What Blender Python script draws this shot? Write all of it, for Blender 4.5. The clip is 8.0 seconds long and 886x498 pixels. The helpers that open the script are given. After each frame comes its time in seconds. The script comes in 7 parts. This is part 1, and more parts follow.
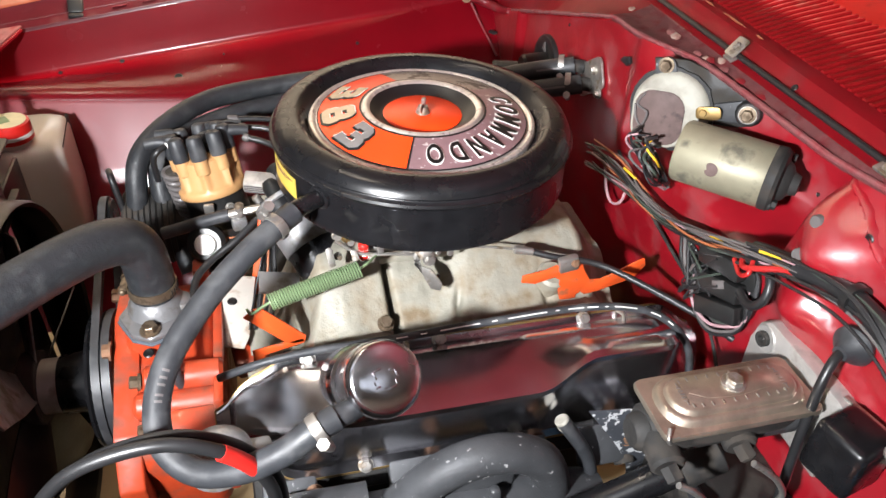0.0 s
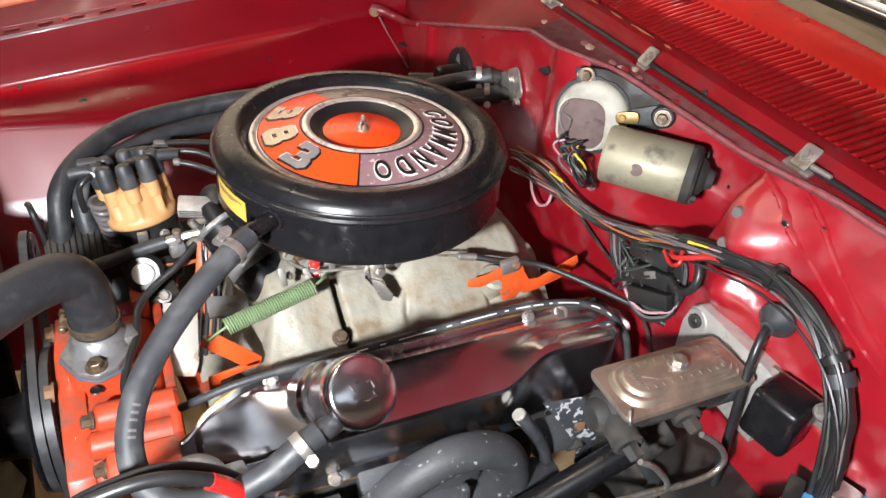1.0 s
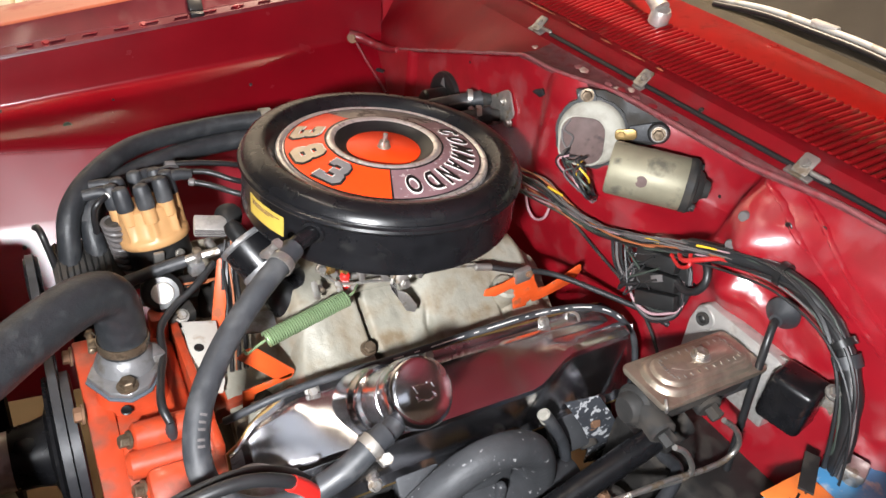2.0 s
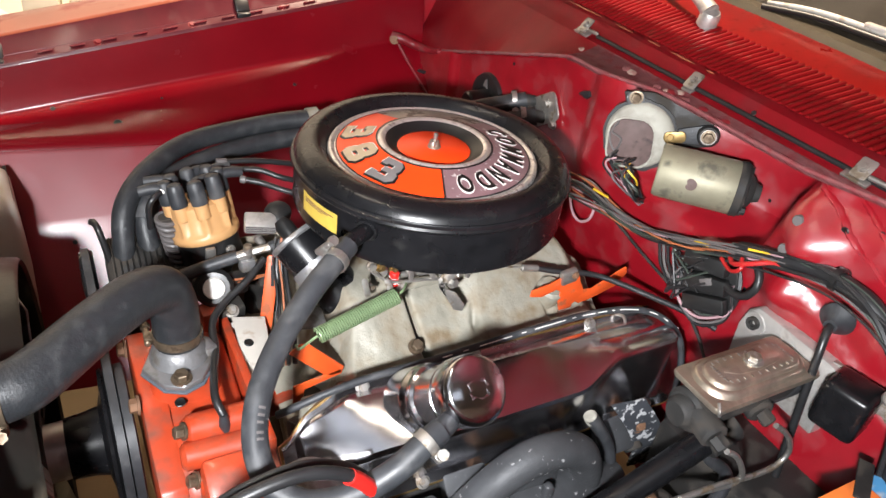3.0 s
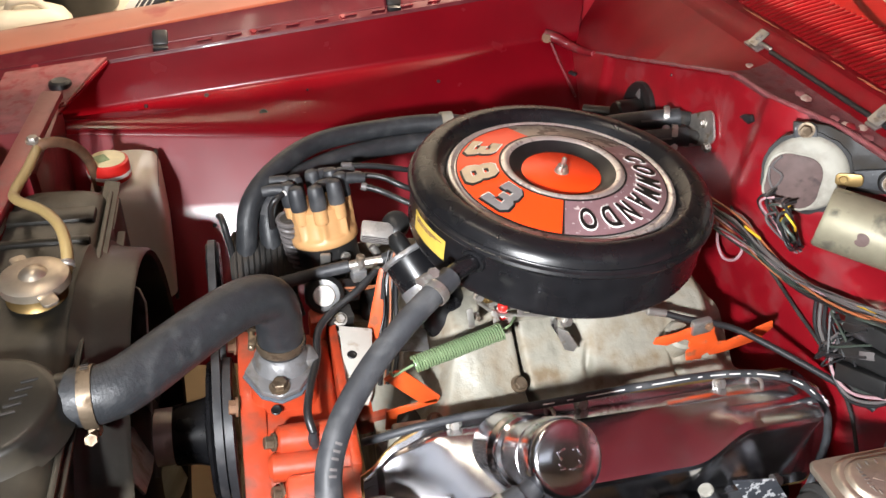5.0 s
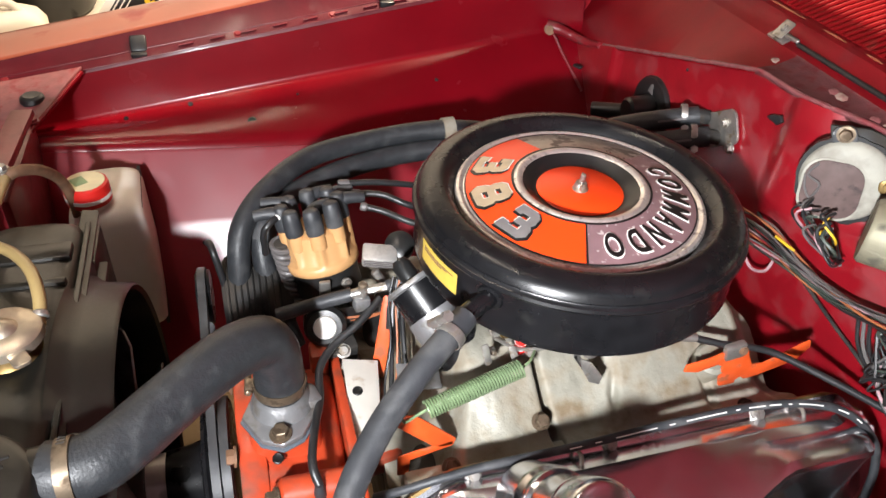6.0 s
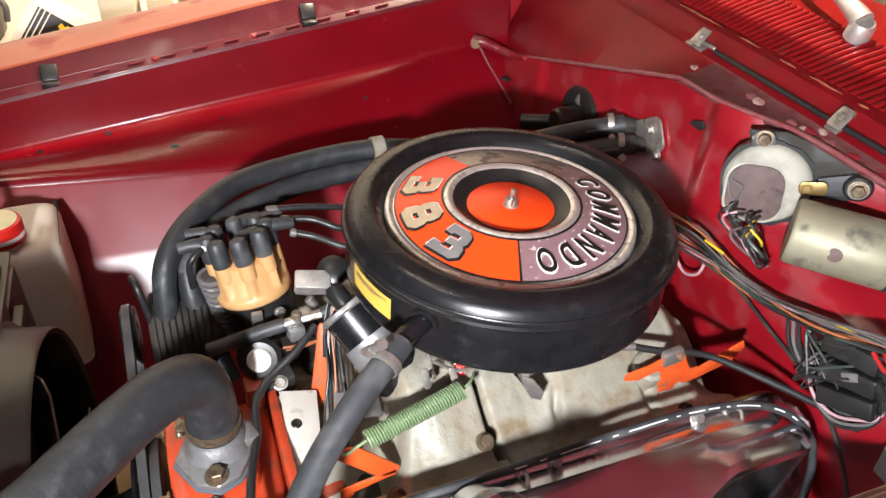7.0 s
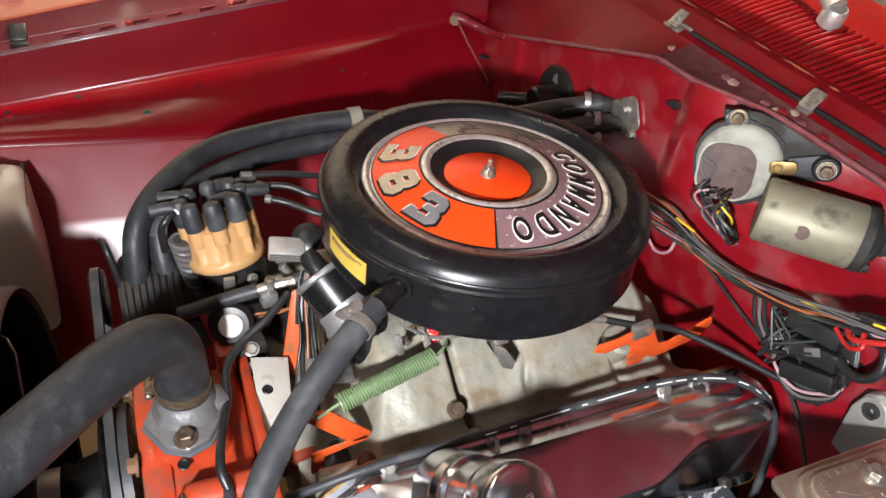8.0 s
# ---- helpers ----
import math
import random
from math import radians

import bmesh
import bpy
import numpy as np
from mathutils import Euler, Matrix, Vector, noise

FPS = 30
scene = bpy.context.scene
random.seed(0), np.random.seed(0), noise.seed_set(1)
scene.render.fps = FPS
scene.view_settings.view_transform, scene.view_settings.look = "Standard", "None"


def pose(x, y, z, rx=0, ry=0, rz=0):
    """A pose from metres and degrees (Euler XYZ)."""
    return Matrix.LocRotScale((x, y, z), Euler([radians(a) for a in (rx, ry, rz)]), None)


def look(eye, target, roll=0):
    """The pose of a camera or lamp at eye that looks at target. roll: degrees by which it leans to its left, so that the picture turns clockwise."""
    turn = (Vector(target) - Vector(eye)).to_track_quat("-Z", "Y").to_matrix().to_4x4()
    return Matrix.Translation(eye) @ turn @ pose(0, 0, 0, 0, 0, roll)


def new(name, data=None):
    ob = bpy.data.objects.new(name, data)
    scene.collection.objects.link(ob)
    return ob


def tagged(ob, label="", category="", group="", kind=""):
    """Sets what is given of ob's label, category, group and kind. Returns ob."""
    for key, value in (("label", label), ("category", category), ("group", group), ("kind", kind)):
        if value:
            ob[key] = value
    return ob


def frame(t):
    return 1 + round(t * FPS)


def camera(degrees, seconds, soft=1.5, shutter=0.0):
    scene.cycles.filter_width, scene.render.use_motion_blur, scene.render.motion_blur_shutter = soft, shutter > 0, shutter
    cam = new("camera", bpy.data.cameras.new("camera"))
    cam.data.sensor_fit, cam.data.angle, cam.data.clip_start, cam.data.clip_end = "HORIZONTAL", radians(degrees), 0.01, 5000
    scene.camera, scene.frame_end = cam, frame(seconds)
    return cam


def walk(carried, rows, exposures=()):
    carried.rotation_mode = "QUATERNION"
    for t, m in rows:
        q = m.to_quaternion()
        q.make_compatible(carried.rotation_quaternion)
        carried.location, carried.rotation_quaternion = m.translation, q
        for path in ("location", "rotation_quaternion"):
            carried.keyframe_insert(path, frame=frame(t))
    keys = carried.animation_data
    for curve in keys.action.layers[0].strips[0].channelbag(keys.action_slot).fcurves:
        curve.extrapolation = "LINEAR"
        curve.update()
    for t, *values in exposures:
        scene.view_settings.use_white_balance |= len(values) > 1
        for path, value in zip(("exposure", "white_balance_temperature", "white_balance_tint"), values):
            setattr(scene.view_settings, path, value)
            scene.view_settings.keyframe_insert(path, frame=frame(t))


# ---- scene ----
cam = camera(62.8, 8.0)
PATH = [
    (0, (-0.187, -0.772, 1.368), (0.262, 0.744, 0.143), 3.7),
    (0.5, (-0.173, -0.785, 1.368), (0.363, 0.706, 0.148), 3.7),
    (1, (-0.259, -0.769, 1.386), (0.472, 0.66, 0.193), 6.0),
    (1.2, (-0.324, -0.753, 1.391), (0.476, 0.656, 0.219), 6.8),
    (2.3, (-0.4, -0.755, 1.376), (0.545, 0.623, 0.277), 8.7),
    (2.5, (-0.408, -0.752, 1.377), (0.526, 0.631, 0.276), 8.6),
    (3, (-0.424, -0.745, 1.375), (0.457, 0.667, 0.266), 8.2),
    (3.5, (-0.441, -0.735, 1.375), (0.387, 0.705, 0.262), 7.7),
    (4, (-0.446, -0.725, 1.379), (0.316, 0.741, 0.254), 7.2),
    (4.5, (-0.412, -0.732, 1.377), (0.231, 0.765, 0.216), 6.5),
    (5, (-0.35, -0.685, 1.395), (0.132, 0.842, 0.197), 5.6),
    (5.2, (-0.36, -0.663, 1.391), (0.08, 0.865, 0.18), 5.2),
    (6.3, (-0.334, -0.581, 1.395), (0.191, 0.892, 0.15), 3.5),
    (6.5, (-0.331, -0.58, 1.398), (0.236, 0.893, 0.169), 3.5),
    (7, (-0.324, -0.579, 1.393), (0.313, 0.883, 0.186), 4.2),
    (7.5, (-0.315, -0.578, 1.388), (0.379, 0.857, 0.18), 6.6),
    (8, (-0.333, -0.591, 1.377), (0.373, 0.822, 0.15), 7.5),
]
walk(cam, [(t, look(eye, target, roll)) for t, eye, target, roll in PATH],
     [(0, 0.30), (1.2, 0.24), (2.3, 0.06), (4.5, 0.04), (5.2, 0.18), (6.3, 0.18), (7.0, 0.20), (7.6, 0.03), (8, -0.12)])
# ---- world and lights ----
world = bpy.data.worlds.new("garage_air")
scene.world = world
world.use_nodes = True
world.node_tree.nodes["Background"].inputs[0].default_value = (0.85, 0.85, 0.85, 1)
world.node_tree.nodes["Background"].inputs[1].default_value = 0.0015


def area_lamp(name, eye, target, sx, sy, watts, colour):
    data = bpy.data.lights.new(name, "AREA")
    data.shape, data.size, data.size_y, data.energy, data.color = "RECTANGLE", sx, sy, watts, colour
    ob = new(name, data)
    ob.matrix_world = look(eye, target)
    return ob


# a hand lamp with a hooded beam, held to the side of the camera
work = area_lamp("work_lamp", (-0.67, -0.92, 1.39), (0.10, 0.0, 0.86), 0.08, 0.06, 16.5, (0.97, 0.985, 1.02))
work.data.spread = radians(115)
# a warm lamp over the far fender, which the raised bonnet keeps off the engine
area_lamp("ceiling_lamp", (0.50, 0.84, 2.50), (0.50, 0.88, 0.0), 0.06, 0.06, 95, (1.0, 0.80, 0.60))
# a tube that washes the far wall and the bench below it
area_lamp("wall_lamp", (-0.5, 2.05, 2.50), (-0.5, 2.60, 1.75), 2.6, 0.12, 42, (1.0, 0.84, 0.66))
# a warm tube before the raised bonnet, over the radiator
area_lamp("front_tube", (-0.72, 0.25, 2.60), (-0.72, 0.2501, 0.0), 0.05, 0.9, 6.5, (1.0, 0.86, 0.70))
# two cool, dim ceiling panels before and beside the car, mirrored in the chrome
area_lamp("front_ceiling_panel", (-1.75, -0.45, 2.70), (-1.75, -0.451, 0.0), 1.5, 0.6, 2.2, (0.80, 0.88, 1.0))
area_lamp("side_ceiling_panel", (0.25, -2.2, 2.70), (0.25, -2.201, 0.0), 1.2, 0.5, 1.8, (0.80, 0.88, 1.0))

# ---- materials ----
def material(name, base, rough=0.5, metal=0.0, var=0.12, scale=40.0, bump=0.0, bscale=300.0, coat=0.0,
             dirt=None, amount=0.3, dscale=12.0, hard=0.12, rvar=0.1, spec=0.5, crough=0.08):
    m = bpy.data.materials.new(name)
    m.use_nodes = True
    nt = m.node_tree
    b = nt.nodes["Principled BSDF"]
    tc = nt.nodes.new("ShaderNodeTexCoord")

    def noise_node(s, detail=5.0):
        n = nt.nodes.new("ShaderNodeTexNoise")
        n.inputs["Scale"].default_value, n.inputs["Detail"].default_value = s, detail
        nt.links.new(tc.outputs["Object"], n.inputs["Vector"])
        return n.outputs["Fac"]

    def mix(fac, a, c):
        x = nt.nodes.new("ShaderNodeMix")
        x.data_type = "RGBA"
        nt.links.new(fac, x.inputs["Factor"])
        for i, v in ((6, a), (7, c)):
            if isinstance(v, tuple):
                x.inputs[i].default_value = (*v, 1)
            else:
                nt.links.new(v, x.inputs[i])
        return x.outputs[2]

    def ramp(fac, lo, hi, a=0.0, c=1.0):
        r = nt.nodes.new("ShaderNodeMapRange")
        r.inputs["From Min"].default_value, r.inputs["From Max"].default_value = lo, hi
        r.inputs["To Min"].default_value, r.inputs["To Max"].default_value = a, c
        nt.links.new(fac, r.inputs["Value"])
        return r.outputs["Result"]

    lo = tuple(max(0, v * (1 - var)) for v in base)
    hi = tuple(min(1, v * (1 + var)) for v in base)
    col = mix(ramp(noise_node(scale), 0.3, 0.7), lo, hi)
    col = mix(ramp(noise_node(scale * 0.13, 2.0), 0.35, 0.65, 0, 0.6), col, tuple(v * (1 - 0.8 * var) for v in base))
    rough_socket = ramp(noise_node(scale * 0.6), 0.3, 0.7, max(0.02, rough - rvar * rough), min(1, rough + rvar * rough))
    if dirt:
        mask = ramp(noise_node(dscale, 8.0), 0.62 - amount * 0.5, 0.62 - amount * 0.5 + hard)
        col = mix(mask, col, dirt)
        rr = nt.nodes.new("ShaderNodeMix")
        nt.links.new(mask, rr.inputs["Factor"])
        nt.links.new(rough_socket, rr.inputs[2])
        rr.inputs[3].default_value = min(1.0, rough + 0.3)
        rough_socket = rr.outputs[0]
    nt.links.new(col, b.inputs["Base Color"])
    nt.links.new(rough_socket, b.inputs["Roughness"])
    b.inputs["Metallic"].default_value = metal
    b.inputs["Coat Weight"].default_value = coat
    b.inputs["Coat Roughness"].default_value = crough
    b.inputs["Specular IOR Level"].default_value = spec
    if bump:
        bp = nt.nodes.new("ShaderNodeBump")
        bp.inputs["Strength"].default_value, bp.inputs["Distance"].default_value = bump, 0.002
        nt.links.new(noise_node(bscale), bp.inputs["Height"])
        nt.links.new(bp.outputs["Normal"], b.inputs["Normal"])
    return m


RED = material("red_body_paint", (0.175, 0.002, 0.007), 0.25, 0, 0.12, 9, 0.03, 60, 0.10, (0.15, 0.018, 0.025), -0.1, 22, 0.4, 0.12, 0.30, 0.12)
RED_WORN = material("worn_red_paint", (0.20, 0.010, 0.016), 0.40, 0, 0.2, 25, 0.1, 160, 0.2, (0.17, 0.07, 0.065), 0.20, 40, 0.3)
# red paint with the warm light's salmon sheen mixed into its base colour
SALMON_SHEEN = material("salmon_sheen_red_paint", (0.25, 0.060, 0.030), 0.30, 0, 0.16, 8, 0.03, 70, 0.5, (0.20, 0.018, 0.014), 0.10, 9, 0.12, 0.1, 0.5, 0.10)
LOUVRE = material("dull_red_louvre_paint", (0.20, 0.005, 0.007), 0.30, 0, 0.2, 30, 0.05, 120, 0.15, (0.17, 0.035, 0.025), 0.05, 40, 0.25, 0.1, 0.3)
SEALER = material("pale_seam_sealer", (0.34, 0.24, 0.20), 0.6, 0, 0.2, 60, 0.2, 200, 0, (0.2, 0.06, 0.05), 0.2, 70, 0.2)
PRIMER = material("orange_brown_primer", (0.33, 0.085, 0.04), 0.6, 0, 0.2, 80, 0.15, 200, 0, (0.22, 0.03, 0.02), 0.1, 120, 0.1)
COWL = material("bright_red_paint", (0.36, 0.004, 0.004), 0.30, 0, 0.1, 12, 0.03, 80, 0.4, (0.20, 0.03, 0.022), 0.06, 60, 0.3, 0.1, 0.5, 0.14)
BLACK = material("satin_black_enamel", (0.007, 0.007, 0.008), 0.28, 0, 0.3, 60, 0.03, 200, 0.1, (0.014, 0.014, 0.013), 0.02, 45, 0.25, 0.12, 0.36)
BLACK_SOOT = material("dusty_black_metal", (0.011, 0.010, 0.008), 0.34, 0, 0.3, 20, 0.15, 120, 0.1, (0.060, 0.050, 0.034), 0.26, 14, 0.3)
DARK = material("grimy_dark_metal", (0.022, 0.021, 0.02), 0.7, 0.2, 0.4, 30, 0.3, 150, 0.0, (0.05, 0.042, 0.035), 0.35, 25)
CHROME = material("polished_chrome", (0.70, 0.69, 0.72), 0.20, 1, 0.05, 30, 0.04, 25, 0, None, 0, 1, 1, 0.4)
TIN = material("scuffed_bright_tin", (0.70, 0.66, 0.62), 0.34, 0.75, 0.15, 120, 0.1, 260, 0, (0.42, 0.36, 0.33), 0.10, 110, 0.1)
ORANGE = material("orange_label_ink", (0.87, 0.055, 0.006), 0.35, 0, 0.04, 40)
MAUVE = material("mauve_foil_label", (0.33, 0.205, 0.22), 0.36, 0.45, 0.15, 50, 0, 1, 0, (0.62, 0.54, 0.53), -0.02, 150, 0.04)
FOIL = material("worn_silver_foil", (0.42, 0.38, 0.36), 0.3, 0.8, 0.25, 60, 0.05, 200, 0, (0.16, 0.13, 0.12), 0.2, 60, 0.1)
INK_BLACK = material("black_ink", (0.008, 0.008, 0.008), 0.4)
INK_WHITE = material("white_ink", (0.78, 0.76, 0.72), 0.4, 0, 0.05)
INK_GOLD = material("pale_gold_ink", (0.46, 0.36, 0.24), 0.35, 0.2, 0.2, 60)
NUM_SILVER = material("grey_silver_ink", (0.26, 0.25, 0.25), 0.35, 0.4, 0.25, 60)
RUBBER = material("grey_black_rubber", (0.030, 0.032, 0.036), 0.48, 0, 0.25, 60, 0.12, 350, 0, (0.085, 0.085, 0.085), 0.22, 30, 0.3)
RUBBER_OLD = material("chalky_hose_rubber", (0.024, 0.026, 0.029), 0.42, 0, 0.25, 90, 0.25, 420, 0, (0.044, 0.046, 0.048), 0.22, 60, 0.25, 0.1, 0.42)
WIRE_BLACK = material("black_cable_jacket", (0.016, 0.016, 0.017), 0.38, 0, 0.2, 50)
ENGINE_ORANGE = material("orange_engine_enamel", (0.42, 0.048, 0.015), 0.38, 0, 0.2, 25, 0.24, 90, 0.2, (0.17, 0.055, 0.032), 0.30, 34, 0.25)
ORANGE_BRACKET = material("orange_bracket_paint", (0.66, 0.085, 0.016), 0.45, 0, 0.1, 30, 0.1, 200, 0, (0.3, 0.08, 0.03), 0.12, 60, 0.1)
CAST_GREY = material("stained_grey_casting", (0.285, 0.27, 0.22), 0.50, 0.05, 0.25, 30, 0.45, 190, 0, (0.17, 0.125, 0.075), 0.36, 30, 0.26)
CAST_ALLOY = material("grey_cast_alloy", (0.28, 0.28, 0.285), 0.42, 0.6, 0.15, 40, 0.3, 200, 0, (0.16, 0.14, 0.12), 0.2, 30)
EXHAUST = material("flaking_exhaust_iron", (0.050, 0.052, 0.056), 0.58, 0.2, 0.25, 30, 0.3, 180, 0, (0.34, 0.34, 0.34), -0.08, 120, 0.06)
FLAKING = material("peeling_silver_paint", (0.055, 0.06, 0.07), 0.55, 0.2, 0.25, 30, 0.25, 150, 0, (0.48, 0.49, 0.50), 0.14, 90, 0.03)
ZINC = material("yellow_zinc_plate", (0.50, 0.43, 0.34), 0.36, 0.85, 0.25, 30, 0.08, 200, 0, (0.27, 0.20, 0.17), 0.25, 32, 0.3)
STEEL = material("dull_steel", (0.44, 0.42, 0.39), 0.42, 0.85, 0.2, 80, 0.1, 300, 0, (0.22, 0.17, 0.12), 0.14, 60)
PANEL = material("flat_red_panel_paint", (0.34, 0.006, 0.014), 0.5, 0, 0.14, 14, 0.06, 60, 0.12, (0.22, 0.05, 0.055), 0.10, 15, 0.4, 0.15, 0.3, 0.2)
GRIME = material("oily_black_grime", (0.012, 0.011, 0.010), 0.6, 0, 0.4, 30, 0.3, 150, 0, (0.03, 0.025, 0.02), 0.2, 25)
BOLT = material("tarnished_bolt_steel", (0.21, 0.16, 0.11), 0.42, 0.7, 0.25, 90, 0.1, 300, 0, (0.10, 0.07, 0.045), 0.2, 70)
BARE = material("bare_aluminium_plate", (0.60, 0.58, 0.55), 0.42, 0.7, 0.1, 50, 0.1, 300, 0, (0.35, 0.32, 0.29), 0.2, 25)
BRASS = material("aged_brass", (0.30, 0.20, 0.08), 0.45, 0.9, 0.25, 80)
RUST = material("rusty_steel", (0.22, 0.12, 0.07), 0.7, 0.4, 0.3, 60, 0.3, 250)
TAN = material("tan_moulded_plastic", (0.50, 0.275, 0.115), 0.42, 0, 0.08, 40, 0.05, 200, 0, (0.35, 0.19, 0.08), 0.12, 40, 0.3)
PLASTIC = material("black_moulded_plastic", (0.014, 0.014, 0.014), 0.33, 0, 0.3, 40, 0.05, 200)
MOTOR = material("olive_zinc_motor_shell", (0.27, 0.25, 0.175), 0.5, 0.4, 0.16, 30, 0.12, 200, 0, (0.13, 0.12, 0.09), 0.14, 42, 0.15)
GEAR = material("grey_white_alloy_housing", (0.33, 0.32, 0.27), 0.58, 0.05, 0.14, 40, 0.2, 250, 0, (0.18, 0.16, 0.135), 0.24, 34, 0.25)
BOTTLE = material("milky_white_plastic", (0.70, 0.66, 0.58), 0.4, 0, 0.06, 20, 0, 1, 0, (0.55, 0.45, 0.32), 0.25, 10, 0.4)
CAP_RED = material("red_plastic", (0.62, 0.02, 0.015), 0.35)
STICKER = material("yellow_paper_sticker", (0.50, 0.35, 0.06), 0.5, 0, 0.1, 60)
PAPER = material("pale_paper_label", (0.70, 0.60, 0.36), 0.55, 0, 0.08, 60)
GREEN = material("green_painted_spring", (0.19, 0.27, 0.14), 0.4, 0.3, 0.15, 60)
WHITE_PAINT = material("chipped_white_paint", (0.50, 0.475, 0.43), 0.45, 0.1, 0.1, 30, 0.1, 200, 0, (0.35, 0.28, 0.22), 0.18, 40, 0.1)
AMBER = material("yellowed_vinyl_tube", (0.36, 0.26, 0.11), 0.35, 0, 0.12, 40)
WIRE_RED = material("red_wire", (0.40, 0.015, 0.015), 0.4)
WIRE_YELLOW = material("yellow_wire", (0.70, 0.45, 0.03), 0.4)
WIRE_GREEN = material("grey_green_wire", (0.040, 0.052, 0.042), 0.42)
WIRE_GREY = material("grey_wire", (0.11, 0.10, 0.098), 0.42)
WIRE_PINK = material("pale_pink_wire", (0.40, 0.24, 0.26), 0.42)
WIRE_COPPER = material("orange_brown_wire", (0.34, 0.11, 0.045), 0.42)
BLUE = material("blue_plastic_case", (0.08, 0.30, 0.58), 0.4, 0, 0.1, 30, 0, 1, 0, (0.55, 0.52, 0.48), 0.12, 40)
DECAL_ORANGE = material("orange_paper_decal", (0.80, 0.20, 0.04), 0.45)
GLASS_DARK = material("dusty_dark_glass", (0.045, 0.036, 0.026), 0.62, 0, 0.2, 10, 0, 1, 0, None, 0, 1, 1, 0.1, 0.2)
GASKET = material("olive_dirty_rubber", (0.105, 0.082, 0.050), 0.6, 0, 0.2, 30)
DUST = material("dusty_faded_red_paint", (0.21, 0.065, 0.068), 0.6, 0, 0.25, 60, 0.25, 240, 0, (0.19, 0.015, 0.022), 0.24, 55, 0.25)
BROWN_PLATE = material("brown_mauve_plate", (0.115, 0.078, 0.072), 0.62, 0, 0.2, 60, 0.15, 200, 0, (0.045, 0.036, 0.036), 0.12, 70, 0.2, 0.1, 0.25)
CEILING = material("grey_ceiling_board", (0.26, 0.25, 0.24), 0.8, 0, 0.06, 3)
CONCRETE = material("tan_concrete", (0.36, 0.265, 0.145), 0.8, 0, 0.12, 6, 0.2, 60, 0, (0.27, 0.20, 0.12), 0.2, 5, 0.4)
FIREWALL = material("dusty_firewall_paint", (0.27, 0.005, 0.012), 0.34, 0, 0.18, 22, 0.18, 80, 0.8, (0.24, 0.065, 0.07), 0.20, 18, 0.35, 0.15, 0.7, 0.20)
GASKET_BLUE = material("blue_grey_gasket", (0.09, 0.105, 0.125), 0.6)
# same paint as RED, its base lightened for the glare on the wheelhouse
RED_GLARE = material("glare_toned_red_paint", (0.24, 0.006, 0.015), 0.33, 0, 0.14, 9, 0.05, 26, 0.35, (0.22, 0.03, 0.042), 0.02, 12, 0.4, 0.16, 0.85, 0.18)
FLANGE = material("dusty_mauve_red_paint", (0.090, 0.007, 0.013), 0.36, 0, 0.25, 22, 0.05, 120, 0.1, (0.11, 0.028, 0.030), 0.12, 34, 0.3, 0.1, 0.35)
WALL = material("off_white_wall_paint", (0.60, 0.57, 0.52), 0.7, 0, 0.06, 3, 0.05, 60)
CARTON = material("cream_card", (0.70, 0.64, 0.52), 0.7, 0, 0.06, 10)
YELLOW = material("yellow_plastic", (0.75, 0.52, 0.03), 0.4)
HOOD = material("hood_underside_red", (0.24, 0.03, 0.042), 0.5, 0, 0.15, 8)

# ---- mesh helpers ----
WORLD = {}


def thing(name, loc, label, category, group="", kind=""):
    ob = new(name)
    ob.location, ob.empty_display_size = loc, 0.02
    WORLD[ob.name] = Matrix.Translation(loc)
    return tagged(ob, label, category, group, kind)


def part(name, bm, mat, parent=None, label="", angle=38):
    bmesh.ops.recalc_face_normals(bm, faces=bm.faces)
    for f in bm.faces:
        f.smooth = True
    lim = radians(angle)
    for e in bm.edges:
        e.smooth = len(e.link_faces) == 2 and e.calc_face_angle(0) < lim
    me = bpy.data.meshes.new(name)
    bm.to_mesh(me)
    bm.free()
    me.materials.append(mat)
    ob = new(name, me)
    if parent is not None:
        ob.parent = parent
        ob.matrix_parent_inverse = WORLD.get(parent.name, Matrix.Identity(4)).inverted()
    return tagged(ob, label)


def solo(name, bm, mat, label, category, group="", kind="", angle=38):
    return tagged(part(name, bm, mat, None, "", angle), label, category, group, kind)


def bevelled(bm, w, seg=2, lim=30):
    if w > 0:
        es = [e for e in bm.edges if len(e.link_faces) == 2 and e.calc_face_angle(0) > radians(lim)]
        bmesh.ops.bevel(bm, geom=es, offset=w, segments=seg, profile=0.5, affect="EDGES", clamp_overlap=True)
    return bm


def box(c, s, rot=(0, 0, 0), bev=0.003, seg=2):
    bm = bmesh.new()
    bmesh.ops.create_cube(bm, size=1, matrix=Matrix.Diagonal((*s, 1)))
    bevelled(bm, bev, seg)
    bm.transform(pose(*c, *rot))
    return bm


def axis_m(o, z, x=None):
    """A pose at o whose z axis points along z."""
    z = Vector(z).normalized()
    x = Vector(x) if x is not None else (Vector((1, 0, 0)) if abs(z.x) < 0.9 else Vector((0, 1, 0)))
    x = (x - z * x.dot(z)).normalized()
    y = z.cross(x)
    m = Matrix((x, y, z)).transposed().to_4x4()
    m.translation = Vector(o)
    return m


